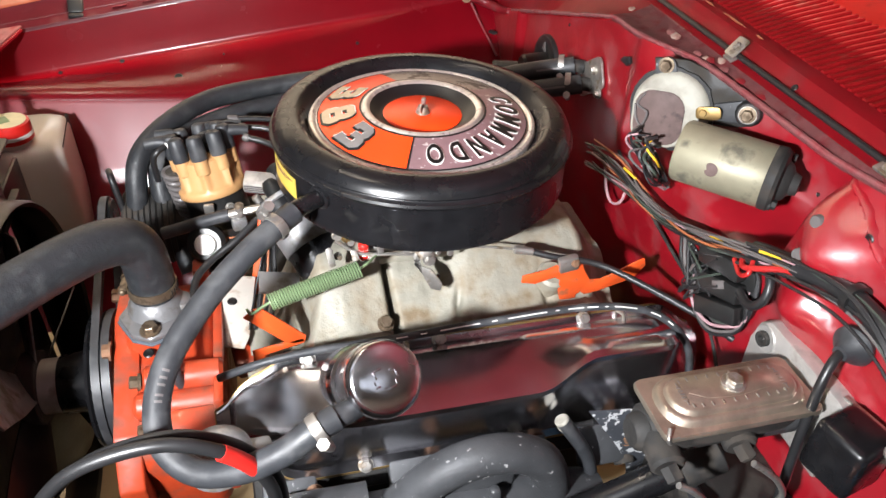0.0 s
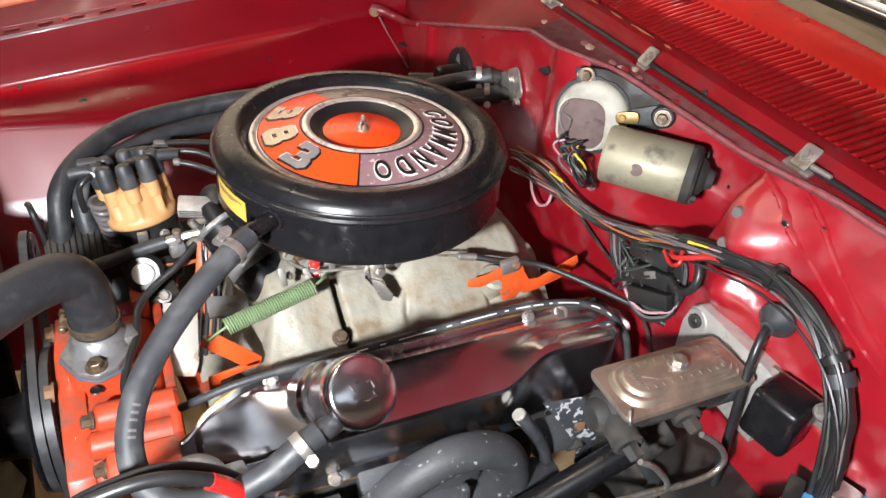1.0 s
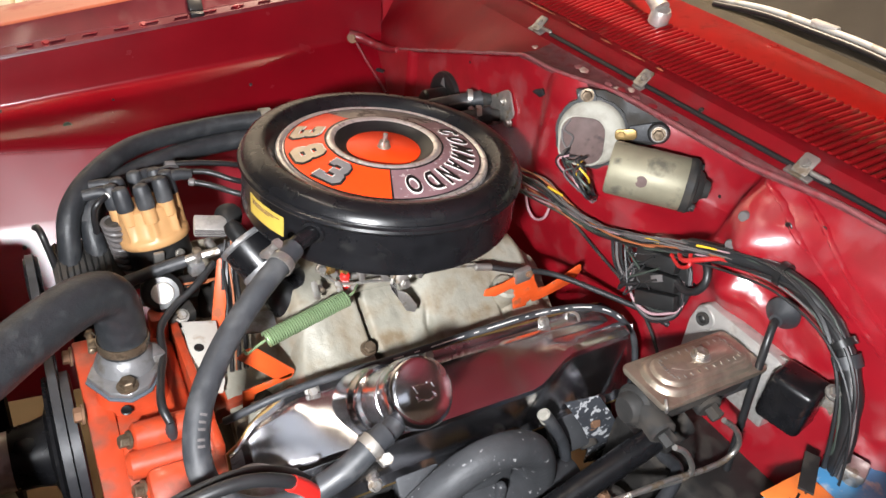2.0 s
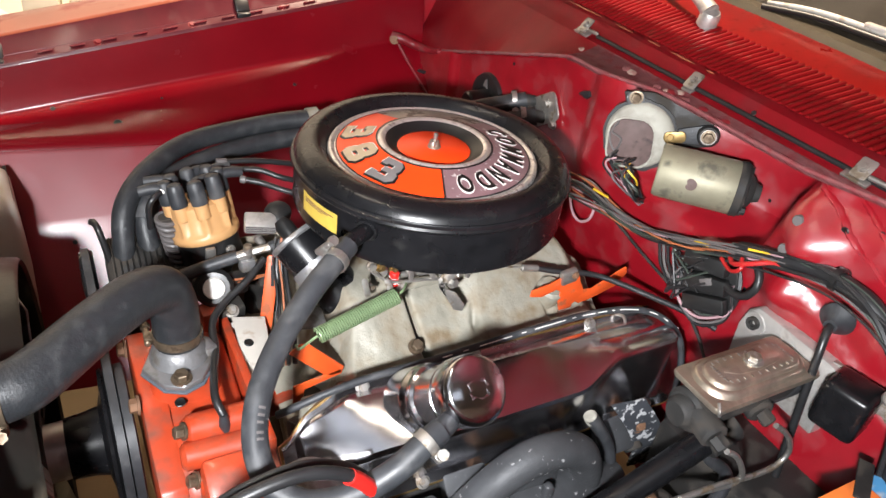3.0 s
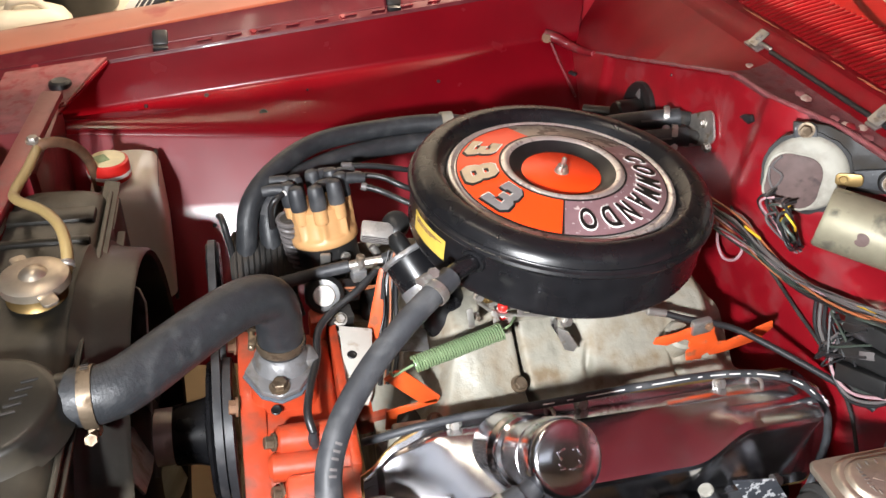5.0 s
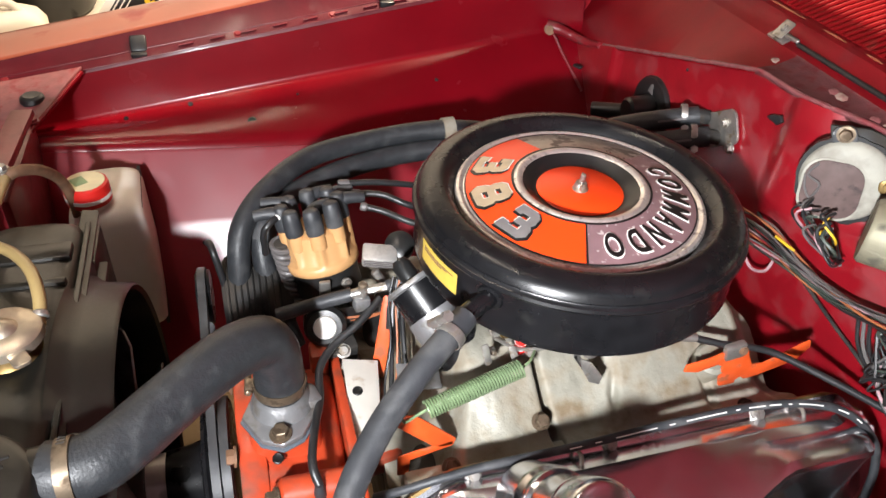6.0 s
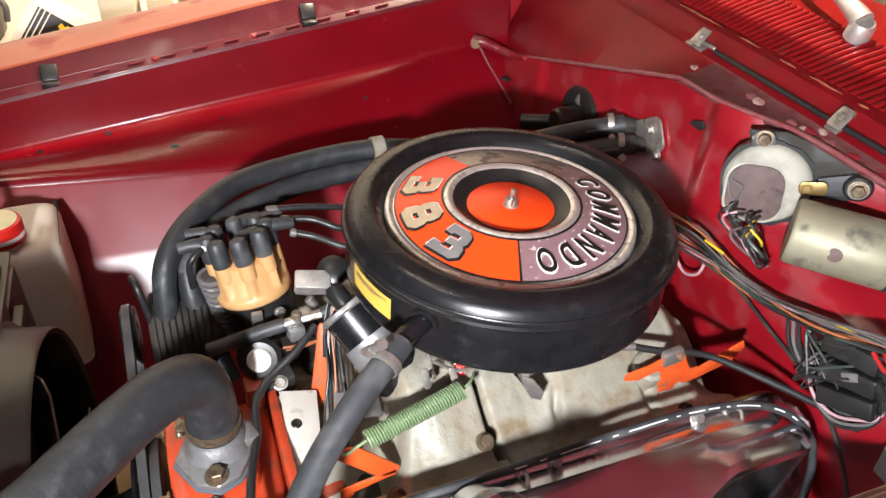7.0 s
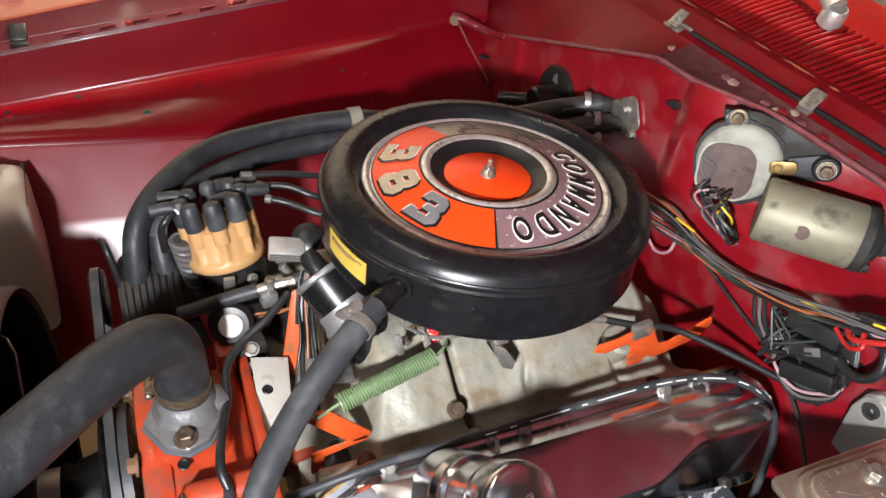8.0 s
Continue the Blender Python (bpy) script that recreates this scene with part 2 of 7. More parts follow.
def lathe(profile, n=48, m=None, a0=0.0, a1=360.0):
    """Turns (radius, height) round z; profiles that end on the axis close themselves."""
    bm = bmesh.new()
    whole = abs(a1 - a0) > 359.9
    cols = n if whole else n + 1
    rings = []
    for r, z in profile:
        if r < 1e-6:
            v = bm.verts.new((0, 0, z))
            rings.append([v] * cols)
        else:
            rings.append([bm.verts.new((r * math.cos(radians(a0 + (a1 - a0) * i / n)), r * math.sin(radians(a0 + (a1 - a0) * i / n)), z)) for i in range(cols)])
    for a, b in zip(rings, rings[1:]):
        for i in range(n):
            j = (i + 1) % cols
            vs = []
            for v in (a[i], a[j], b[j], b[i]):
                if v not in vs:
                    vs.append(v)
            if len(vs) > 2:
                bm.faces.new(vs)
    if m is not None:
        bm.transform(m)
    return bm


def rod(a, b, r, n=20, bev=0.0015):
    """A cylinder with softened rims from a to b."""
    a, b = Vector(a), Vector(b)
    h = (b - a).length
    bev = min(bev, r * 0.4, h * 0.3)
    return lathe([(0, 0), (r - bev, 0), (r, bev), (r, h - bev), (r - bev, h), (0, h)], n, axis_m(a, b - a))


def spline(pts, k=8):
    p = [Vector(q) for q in pts]
    p = [p[0] * 2 - p[1]] + p + [p[-1] * 2 - p[-2]]
    out = []
    for i in range(1, len(p) - 2):
        for j in range(k):
            t = j / k
            out.append(0.5 * (2 * p[i] + (p[i + 1] - p[i - 1]) * t + (2 * p[i - 1] - 5 * p[i] + 4 * p[i + 1] - p[i + 2]) * t * t
                              + (3 * p[i] - p[i - 1] - 3 * p[i + 1] + p[i + 2]) * t ** 3))
    out.append(p[-2])
    return out


def sweep(path, radius, n=12):
    """A round tube along a dense path; radius is a number or a function of 0..1."""
    bm = bmesh.new()
    rings, last = [], None
    for i, p in enumerate(path):
        d = (path[min(i + 1, len(path) - 1)] - path[max(i - 1, 0)]).normalized()
        if last is None:
            u = d.orthogonal().normalized()
        else:
            u = (last - d * last.dot(d)).normalized()
        last = u
        w = d.cross(u)
        r = radius(i / (len(path) - 1)) if callable(radius) else radius
        rings.append([bm.verts.new(p + (u * math.cos(2 * math.pi * j / n) + w * math.sin(2 * math.pi * j / n)) * r) for j in range(n)])
    for a, b in zip(rings, rings[1:]):
        for j in range(n):
            bm.faces.new((a[j], a[(j + 1) % n], b[(j + 1) % n], b[j]))
    bm.faces.new(rings[0])
    bm.faces.new(rings[-1])
    return bm


def tube(pts, r, n=12, k=8):
    return sweep(spline(pts, k), r, n)


def prism(poly, h, m=None, bev=0.001, seg=2):
    """A plate: an outline in x and y, h thick."""
    bm = bmesh.new()
    f = bm.faces.new([bm.verts.new((x, y, 0)) for x, y in poly])
    out = bmesh.ops.extrude_face_region(bm, geom=[f])
    bmesh.ops.translate(bm, vec=(0, 0, h), verts=[v for v in out["geom"] if isinstance(v, bmesh.types.BMVert)])
    bmesh.ops.recalc_face_normals(bm, faces=bm.faces)
    bevelled(bm, bev, seg)
    if m is not None:
        bm.transform(m)
    return bm


def rounded(w, h, r, n=5):
    """A rectangle with rounded corners, about its middle."""
    return [(sx * (w / 2 - r) + r * math.cos(radians(a)), sy * (h / 2 - r) + r * math.sin(radians(a)))
            for sx, sy, a0 in ((1, 1, 0), (-1, 1, 90), (-1, -1, 180), (1, -1, 270)) for a in [a0 + 90 * i / n for i in range(n + 1)]]


def loft(outlines, m=None, cap=True):
    """Skins a stack of outlines (lists of x, y, z with the same count)."""
    bm = bmesh.new()
    rings = [[bm.verts.new(p) for p in o] for o in outlines]
    for a, b in zip(rings, rings[1:]):
        for i in range(len(a)):
            j = (i + 1) % len(a)
            bm.faces.new((a[i], a[j], b[j], b[i]))
    if cap:
        bm.faces.new(rings[0])
        bm.faces.new(rings[-1])
    if m is not None:
        bm.transform(m)
    return bm


def joined(*bms):
    out = bms[0]
    for b in bms[1:]:
        me = bpy.data.meshes.new("tmp")
        b.to_mesh(me)
        b.free()
        out.from_mesh(me)
        bpy.data.meshes.remove(me)
    return out


def hex_bolt(o, z, r=0.008, h=0.007, washer=True):
    m = axis_m(o, z)
    head = lathe([(0, -0.002), (r, -0.002), (r, h - 0.001), (r * 0.88, h), (0, h)], 6, m)
    if washer:
        head = joined(head, lathe([(0, -0.002), (r * 1.35, -0.002), (r * 1.35, 0.0008), (r * 0.9, 0.001)], 20, m))
    return head


def band(o, axis, r, w, screw, parent, mat=None, name="hose_clamp"):
    """A worm-drive clamp: a slotted strap with its screw housing on the side that screw points to."""
    m = axis_m(o, axis, screw)
    mat = mat or STEEL
    strap = part(name, lathe([(r, -w / 2), (r + 0.0012, -w / 2), (r + 0.0016, 0), (r + 0.0012, w / 2), (r, w / 2)], 40, m), mat, parent, "steel worm-drive strap")
    hs = box((r + 0.005, 0, 0), (0.009, 0.016, w * 0.9), (0, 0, 0), 0.002)
    hs.transform(m)
    part("screw_housing", hs, mat, strap)
    sc = rod((r + 0.006, -0.018, 0), (r + 0.006, 0.012, 0), 0.004, 12)
    sc = joined(sc, lathe([(0, 0), (0.0058, 0), (0.0058, 0.006), (0, 0.006)], 6, axis_m((r + 0.006, -0.019, 0), (0, -1, 0))))
    sc.transform(m)
    part("screw", sc, mat, strap)
    for i in range(7):
        a = radians(200 - i * 9)
        b = box((0, 0, 0), (0.0008, 0.0016, w * 0.55), (0, 0, 0), 0)
        b.transform(m @ Matrix.Rotation(a, 4, "Z") @ Matrix.Translation((r + 0.0018, 0, 0)))
        part("slot", b, DARK, strap)
    return strap


def sheet(f, us, vs, thick=0.0012, mat=None):
    """A skin through f(u, v), given a thickness."""
    bm = bmesh.new()
    g = [[bm.verts.new(f(u, v)) for v in vs] for u in us]
    for i in range(len(us) - 1):
        for j in range(len(vs) - 1):
            bm.faces.new((g[i][j], g[i + 1][j], g[i + 1][j + 1], g[i][j + 1]))
    bmesh.ops.recalc_face_normals(bm, faces=bm.faces)
    bmesh.ops.solidify(bm, geom=bm.faces[:], thickness=thick)
    return bm


def thicken(bm, vec):
    """Gives an open skin a thickness by a second skin shifted along vec."""
    out = bmesh.ops.extrude_face_region(bm, geom=bm.faces[:], use_keep_orig=True)
    bmesh.ops.translate(bm, vec=vec, verts=[v for v in out["geom"] if isinstance(v, bmesh.types.BMVert)])
    return bm


def steps(a, b, n):
    return [a + (b - a) * i / n for i in range(n + 1)]


def sstep(a, b, x):
    t = min(1, max(0, (x - a) / (b - a)))
    return t * t * (3 - 2 * t)


def glyphs(text, size, fat=0.0, thick=0.0004, spacing=1.0):
    cu = bpy.data.curves.new("text", "FONT")
    cu.body, cu.size, cu.offset, cu.extrude, cu.align_x, cu.align_y, cu.space_character = text, size, fat, thick, "CENTER", "CENTER", spacing
    cu.resolution_u = 4
    ob = bpy.data.objects.new("text", cu)
    scene.collection.objects.link(ob)
    me = bpy.data.meshes.new_from_object(ob.evaluated_get(bpy.context.evaluated_depsgraph_get()))
    bm = bmesh.new()
    bm.from_mesh(me)
    bpy.data.objects.remove(ob)
    bpy.data.meshes.remove(me)
    bpy.data.curves.remove(cu)
    return bm

# ---- setting: garage ----
solo("floor", box((0, 0.5, -0.05), (9, 8, 0.1), bev=0), CONCRETE, "tan dusty concrete garage floor", "floor", kind="structure")
solo("wall_far", box((0, 2.55, 1.35), (9, 0.1, 2.7), bev=0), WALL, "cream painted garage wall", "wall", kind="structure")
solo("wall_near", box((0, -3.55, 1.35), (9, 0.1, 2.7), bev=0), WALL, "cream painted garage wall", "wall", kind="structure")
solo("wall_front", box((-4.55, -0.5, 1.35), (0.1, 6.0, 2.7), bev=0), CEILING, "grey garage wall board", "wall", kind="structure")
solo("wall_rear", box((4.55, -0.5, 1.35), (0.1, 6.0, 2.7), bev=0), CEILING, "grey garage wall board", "wall", kind="structure")
solo("ceiling", box((0, -0.5, 2.76), (9.2, 6.2, 0.1), bev=0), CEILING, "plain grey garage ceiling", "ceiling", kind="structure")

# ---- the car's body ----
car = thing("car_body", (0, 0, 0), "red car front end with its bonnet raised", "car")
XF, XR = -0.95, 0.33                      # fender's front and rear ends


def toe_in(x, z):
    """The wheelhouse turns a little towards the front below its top crease."""
    return -0.10 * (min(x, -0.15) + 0.42) * sstep(0.64, 0.55, z)


def rib(pts):
    """Fender lines as (y, z, slope): a section at x."""
    return lambda x: [(y + toe_in(x, z), z + k * x) for y, z, k in pts]


FENDER = rib([(0.97, 0.80, 0.10), (0.93, 0.90, 0.14), (0.875, 0.952, 0.17), (0.850, 0.963, 0.179), (0.800, 0.968, 0.181), (0.748, 0.9675, 0.185), (0.742, 0.967, 0.185), (0.7375, 0.9635, 0.184),
              (0.735, 0.959, 0.183), (0.7105, 0.927, 0.158), (0.708, 0.9245, 0.157), (0.696, 0.9185, 0.160), (0.6935, 0.916, 0.160), (0.6925, 0.912, 0.160), (0.684, 0.86, 0.15), (0.6785, 0.828, 0.138), (0.6765, 0.8205, 0.136), (0.672, 0.8165, 0.135), (0.667, 0.8138, 0.134),
              (0.60, 0.778, 0.03), (0.546, 0.7415, -0.055), (0.536, 0.7335, -0.065), (0.529, 0.726, -0.07), (0.525, 0.7185, -0.07), (0.5235, 0.712, -0.07), (0.483, 0.622, -0.03), (0.480, 0.616, -0.03), (0.4765, 0.610, -0.03), (0.402, 0.50, 0.0), (0.32, 0.38, 0.0)])


def fender_skin(lo, hi, rear=XR):
    bm = bmesh.new()
    rows = [[bm.verts.new((x, y, z)) for y, z in FENDER(x)[lo:hi]] for x in steps(XF, rear, 18)]
    for a, b in zip(rows, rows[1:]):
        for i in range(len(a) - 1):
            bm.faces.new((a[i], b[i], b[i + 1], a[i + 1]))
    bmesh.ops.recalc_face_normals(bm, faces=bm.faces)
    bmesh.ops.solidify(bm, geom=bm.faces[:], thickness=0.0012)
    return bm


part("fender", fender_skin(0, 8, 0.66), SALMON_SHEEN, car, "red outer fender top, warm salmon sheen in its colour", 60)
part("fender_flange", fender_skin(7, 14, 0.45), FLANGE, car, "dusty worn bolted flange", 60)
# one paint in two tones: dim upper wall darker, glaring lower wall lighter
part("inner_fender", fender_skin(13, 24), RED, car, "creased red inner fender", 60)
part("wheelhouse", fender_skin(23, 30), RED_GLARE, car, "red wheelhouse panel, toned lighter for the lamp's glare", 60)
# the panel that closes the bay between the fender and the cowl
part("cowl_side", prism([(0.27, 0.80), (0.70, 0.80), (0.70, 1.080), (0.27, 1.004)], 0.003, Matrix.Translation((0, 0.7085, 0)) @ pose(0, 0, 0, 90, 0, 0), 0.0006), PANEL, car, "red cowl side panel")
# rolled beads, bolts and rubber bumpers along the flange
for y, z, k, r in ((0.7095, 0.9258, 0.1575, 0.0017), (0.6945, 0.9168, 0.160, 0.0019)):
    part("rolled_bead", sweep([Vector((x, y, z + k * x + 0.0006)) for x in steps(XF, 0.31, 40)], lambda t: r * (1 + 0.25 * noise.noise(Vector((t * 50, y, 0)))), 8), FLANGE, car)
for x in (-0.72, -0.33, -0.16, 0.02, 0.20):
    part("flange_bolt", hex_bolt((x, 0.702, 0.9215 + 0.157 * x), (0, -0.45, 0.9), 0.006, 0.004), RED_WORN, car)
for x in (-0.50, -0.06):
    part("rubber_bumper", joined(box((x, 0.716, 0.938 + 0.165 * x), (0.028, 0.03, 0.012), (50, 0, 0), 0.004),
                                 box((x, 0.702, 0.914 + 0.165 * x), (0.028, 0.012, 0.03), (10, 0, 0), 0.004)), WIRE_BLACK, car, "black rubber hood bumper")
for i in range(10):
    x = -0.42 + i * 0.055
    part("stamped_tab", box((x, 0.7025, 0.9235 + 0.159 * x), (0.026, 0.012, 0.002), (-25, -9, 0), 0.0008), RED_WORN, car)


part("weld_panel", box((0.252, 0.688, 0.906), (0.062, 0.004, 0.060), (-8, -8, 0), 0.0015), RED, car)


def hole(o, z, r=0.006):
    return lathe([(0, 0.0006), (r * 0.8, 0.0006), (r, 0.001), (r * 1.15, 0.0006), (r * 1.3, 0)], 20, axis_m(o, z))


for x, y, z, r in ((-0.325, 0.575, 0.7645, 0.006), (-0.425, 0.622, 0.781, 0.0035), (-0.53, 0.60, 0.774, 0.003), (0.02, 0.625, 0.7925, 0.003), (-0.24, 0.62, 0.786, 0.002)):
    part("panel_hole", hole((x, y, z), (0, -0.5, 0.86), r), INK_BLACK, car, "small dark punched hole")
part("panel_hole", hole((0.236, 0.6852, 0.890), (0, -1, 0.1), 0.0045), INK_BLACK, car, "small dark punched hole")
for x, z, r in ((-0.495, 0.712, 0.007), (-0.555, 0.715, 0.003), (-0.43, 0.60, 0.003), (-0.38, 0.56, 0.003), (-0.20, 0.70, 0.004)):
    part("panel_hole", hole((x, 0.4585 + (z - 0.60) * 0.55, z), (0, -0.87, 0.48), r), INK_BLACK, car, "small dark punched hole")

# firewall: a stamped skin with a raised panel where the wiper motor sits


def ledge_z(y):
    return 1.012 - 0.335 * max(0, y - 0.14) if y > 0.14 else 1.012 + 0.02 * (0.14 - y) + 0.010 * sstep(0.10, -0.08, y) + 0.012 * sstep(-0.27, -0.42, y)


def ledge_x(y):
    return 0.314 + 0.024 * sstep(0.10, -0.08, y)


def firewall_x(y, z):
    """The skin's depth: a pocket runs back behind the wiper motor, and the panel steps out beside it."""
    inside = sstep(0.885, 0.925, z + 0.10 * max(0, -0.12 - y))
    pocket = 0.105 * sstep(0.01, -0.24, y) * sstep(-0.300, -0.245, y + 0.25 * (z - 0.95)) * inside
    x = 0.322 + pocket
    x -= 0.012 * sstep(0.085, 0.050, y) * sstep(-0.02, 0.03, y) * sstep(0.84, 0.88, z)
    x += 0.03 * sstep(-0.46, -0.66, y)
    x -= 0.024 * math.exp(-((y + 0.340) / 0.027) ** 2 - ((z - 0.892) / 0.025) ** 2)
    x -= 0.030 * math.exp(-((y + 0.347) / 0.032) ** 2 - ((z - 0.961) / 0.032) ** 2)
    x += 0.022 * sstep(0.985, 1.03, z) * sstep(0.10, -0.08, y) * (1 - pocket / 0.105)
    x += 0.008 * sstep(0.0, 0.006, z - 0.826 - 0.52 * (y + 0.517) + 0.0) * sstep(-0.32, -0.36, y)
    x += 0.012 * sstep(0.80, 0.70, z) * sstep(0.3, 0.1, abs(y))
    x -= 0.012 * sstep(0.49, 0.505, y)
    return x


bm = bmesh.new()
ys = steps(-0.80, 0.70, 200)
grid = []
for y in ys:
    top = ledge_z(y)
    grid.append([bm.verts.new((firewall_x(y, z), y, z)) for z in steps(0.45, top, 70)])
for a, b in zip(grid, grid[1:]):
    for i in range(len(a) - 1):
        bm.faces.new((a[i], a[i + 1], b[i + 1], b[i]))
thicken(bm, (0.002, 0, 0))
part("firewall", bm, FIREWALL, car, "red stamped firewall with dusty seams", 50)


def on_firewall(y, z, out=0.0):
    return Vector((firewall_x(y, z) - out, y, z))


def crease_strip(pts, width, out, seed):
    """A dusty band with uneven edges that follows the skin."""
    rng = random.Random(seed)
    mids = spline([Vector((0, y, z)) for y, z in pts], 14)
    rows = []
    bm = bmesh.new()
    for i, p in enumerate(mids):
        d = mids[min(i + 1, len(mids) - 1)] - mids[max(i - 1, 0)]
        n = Vector((0, -d.z, d.y)).normalized()
        row = []
        for s in (-1, -0.4, 0.4, 1):
            q = p + n * width * s * (1 + rng.uniform(-0.3, 0.3) * (abs(s) == 1))
            row.append(bm.verts.new(on_firewall(q.y, q.z, out if abs(s) < 1 else -0.0006)))
        rows.append(row)
    for a, b in zip(rows, rows[1:]):
        for j in range(3):
            bm.faces.new((a[j], a[j + 1], b[j + 1], b[j]))
    thicken(bm, (0.001, 0, 0))
    return bm


part("dusty_crease", crease_strip([(-0.282, 1.018), (-0.275, 0.985), (-0.268, 0.950), (-0.258, 0.915)], 0.007, 0.0012, 2), DUST, car, "dusty grey crease")
part("stamped_bead", crease_strip([(-0.306, 1.026), (-0.345, 1.012), (-0.396, 0.985), (-0.455, 0.955), (-0.517, 0.925)], 0.0035, 0.0022, 3), FIREWALL, car)
part("stamped_bead", crease_strip([(-0.362, 1.028), (-0.425, 0.998), (-0.499, 0.956), (-0.57, 0.915)], 0.0035, 0.0022, 4), FIREWALL, car)
for y, z in ((-0.323, 0.986), (-0.325, 0.949)):
    part("firewall_plug", lathe([(0, 0.003), (0.0055, 0.003), (0.0066, 0.0015), (0.0068, -0.004)], 24, axis_m(on_firewall(y, z, 0.0005), (-1, -0.2, 0.2))), WIRE_GREY, car, "dull grey plug button")
for y, z, r in ((-0.369, 0.997, 0.004), (-0.21, 0.93, 0.002), (-0.29, 0.86, 0.002), (0.22, 0.985, 0.003), (0.30, 0.94, 0.002), (0.44, 0.80, 0.004), (-0.40, 1.01, 0.0025)):
    part("panel_hole", hole(on_firewall(y, z, 0.0006), (-1, 0, 0), r), INK_BLACK, car, "small dark punched hole")


def cable_line(y):
    return Vector((0.372 + 0.055 * y, y, 1.036 - 0.035 * y))


def lip_line(y):
    return Vector((0.393 + 0.075 * y - 0.05 * max(0, y) ** 2, y, 1.056 - 0.031 * y))


def ledge_row(y):
    a = Vector((ledge_x(y), y, ledge_z(y) - 0.005))
    b = Vector((ledge_x(y) + 0.001, y, ledge_z(y) + 0.004))
    c = cable_line(y) + Vector((-0.012, 0, -0.008))
    return [a, b, b.lerp(c, 0.5) + Vector((0, 0, -0.004)), c, c + Vector((0.003, 0, 0.003))]


for y0, y1, paint in ((-0.80, 0.15, DUST), (0.15, 0.70, PANEL)):
    bm = bmesh.new()
    rows = [[bm.verts.new(p) for p in ledge_row(y)] for y in steps(y0, y1, 40)]
    for a, b in zip(rows, rows[1:]):
        for i in range(4):
            bm.faces.new((a[i], b[i], b[i + 1], a[i + 1]))
    bmesh.ops.solidify(bm, geom=bm.faces[:], thickness=0.0015)
    part("cowl_ledge", bm, paint, car, "worn cowl ledge with patchy seam sealer", 40)

bm = bmesh.new()
rows = []
for y in steps(-0.80, 0.70, 40):
    a, l = cable_line(y), lip_line(y)
    rows.append([bm.verts.new(p) for p in (a + Vector((-0.009, 0, -0.005)), a + Vector((0.004, 0, 0.0)), l + Vector((-0.006, 0, -0.010)), l + Vector((-0.003, 0, -0.001)), l + Vector((0.004, 0, 0.002)), l + Vector((0.016, 0, 0.0035)))])
for a, b in zip(rows, rows[1:]):
    for i in range(5):
        bm.faces.new((a[i], b[i], b[i + 1], a[i + 1]))
bmesh.ops.solidify(bm, geom=bm.faces[:], thickness=0.0015)
part("cowl_lip", bm, PANEL, car, "folded red cowl lip", 40)

# cowl panel behind the louvres, down to the windscreen's base


def cowl_rear(y):
    return Vector((0.513 + 0.01 * y - 0.04 * y * y, y, 1.083 - 0.01 * y))


def cowl_back(y):
    return Vector((0.610 - 0.16 * y * y + 0.08 * y, y, 1.094 - 0.008 * y))


bm = bmesh.new()
rows = [[bm.verts.new(p) for p in (cowl_rear(y), cowl_rear(y).lerp(cowl_back(y), 0.5) + Vector((0, 0, 0.003)), cowl_back(y), cowl_back(y) + Vector((0.004, 0, -0.02)))] for y in steps(-0.80, 0.72, 30)]
for a, b in zip(rows, rows[1:]):
    for i in range(3):
        bm.faces.new((a[i], b[i], b[i + 1], a[i + 1]))
bmesh.ops.solidify(bm, geom=bm.faces[:], thickness=0.0015)
part("cowl_panel", bm, COWL, car, "bright red cowl panel", 40)
# an added black sheet that gives the louvre slots their shade
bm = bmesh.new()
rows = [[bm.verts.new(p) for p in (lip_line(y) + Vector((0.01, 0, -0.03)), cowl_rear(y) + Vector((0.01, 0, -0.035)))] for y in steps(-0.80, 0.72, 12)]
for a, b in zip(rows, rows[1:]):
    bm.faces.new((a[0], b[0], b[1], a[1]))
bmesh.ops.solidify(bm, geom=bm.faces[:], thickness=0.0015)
part("louvre_shade", bm, INK_BLACK, car, "black sheet for the shade under the louvres", 40)

# fore-and-aft louvre bars
PITCH = 0.0115
y = -0.44
while y < 0.56:
    a, b = lip_line(y) + Vector((0.015, 0, 0.0035)), cowl_rear(y) + Vector((0.001, 0, 0.0))
    bm = bmesh.new()
    h = 0.0034
    sec = ((-h, -0.003), (-h, 0.0004), (-h * 0.5, 0.0022), (h * 0.5, 0.0022), (h, 0.0004), (h, -0.003))
    ra = [bm.verts.new(a + Vector((0, p, q))) for p, q in sec]
    mid = [bm.verts.new(a.lerp(b, 0.5) + Vector((0, p, q + 0.0015))) for p, q in sec]
    rb = [bm.verts.new(b + Vector((0, p, q))) for p, q in sec]
    for s, t in ((ra, mid), (mid, rb)):
        for i in range(6):
            bm.faces.new((s[i], s[(i + 1) % 6], t[(i + 1) % 6], t[i]))
    bm.faces.new(ra)
    bm.faces.new(rb)
    part("louvre", bm, LOUVRE, car)
    y += PITCH
for y0, y1 in ((-0.80, -0.446), (0.564, 0.72)):
    bm = bmesh.new()
    rows = [[bm.verts.new(lip_line(y) + Vector((0.015, 0, 0.0035))), bm.verts.new(cowl_rear(y))] for y in steps(y0, y1, 6)]
    for a, b in zip(rows, rows[1:]):
        bm.faces.new((a[0], b[0], b[1], a[1]))
    bmesh.ops.solidify(bm, geom=bm.faces[:], thickness=0.0015)
    part("cowl_end", bm, COWL, car)

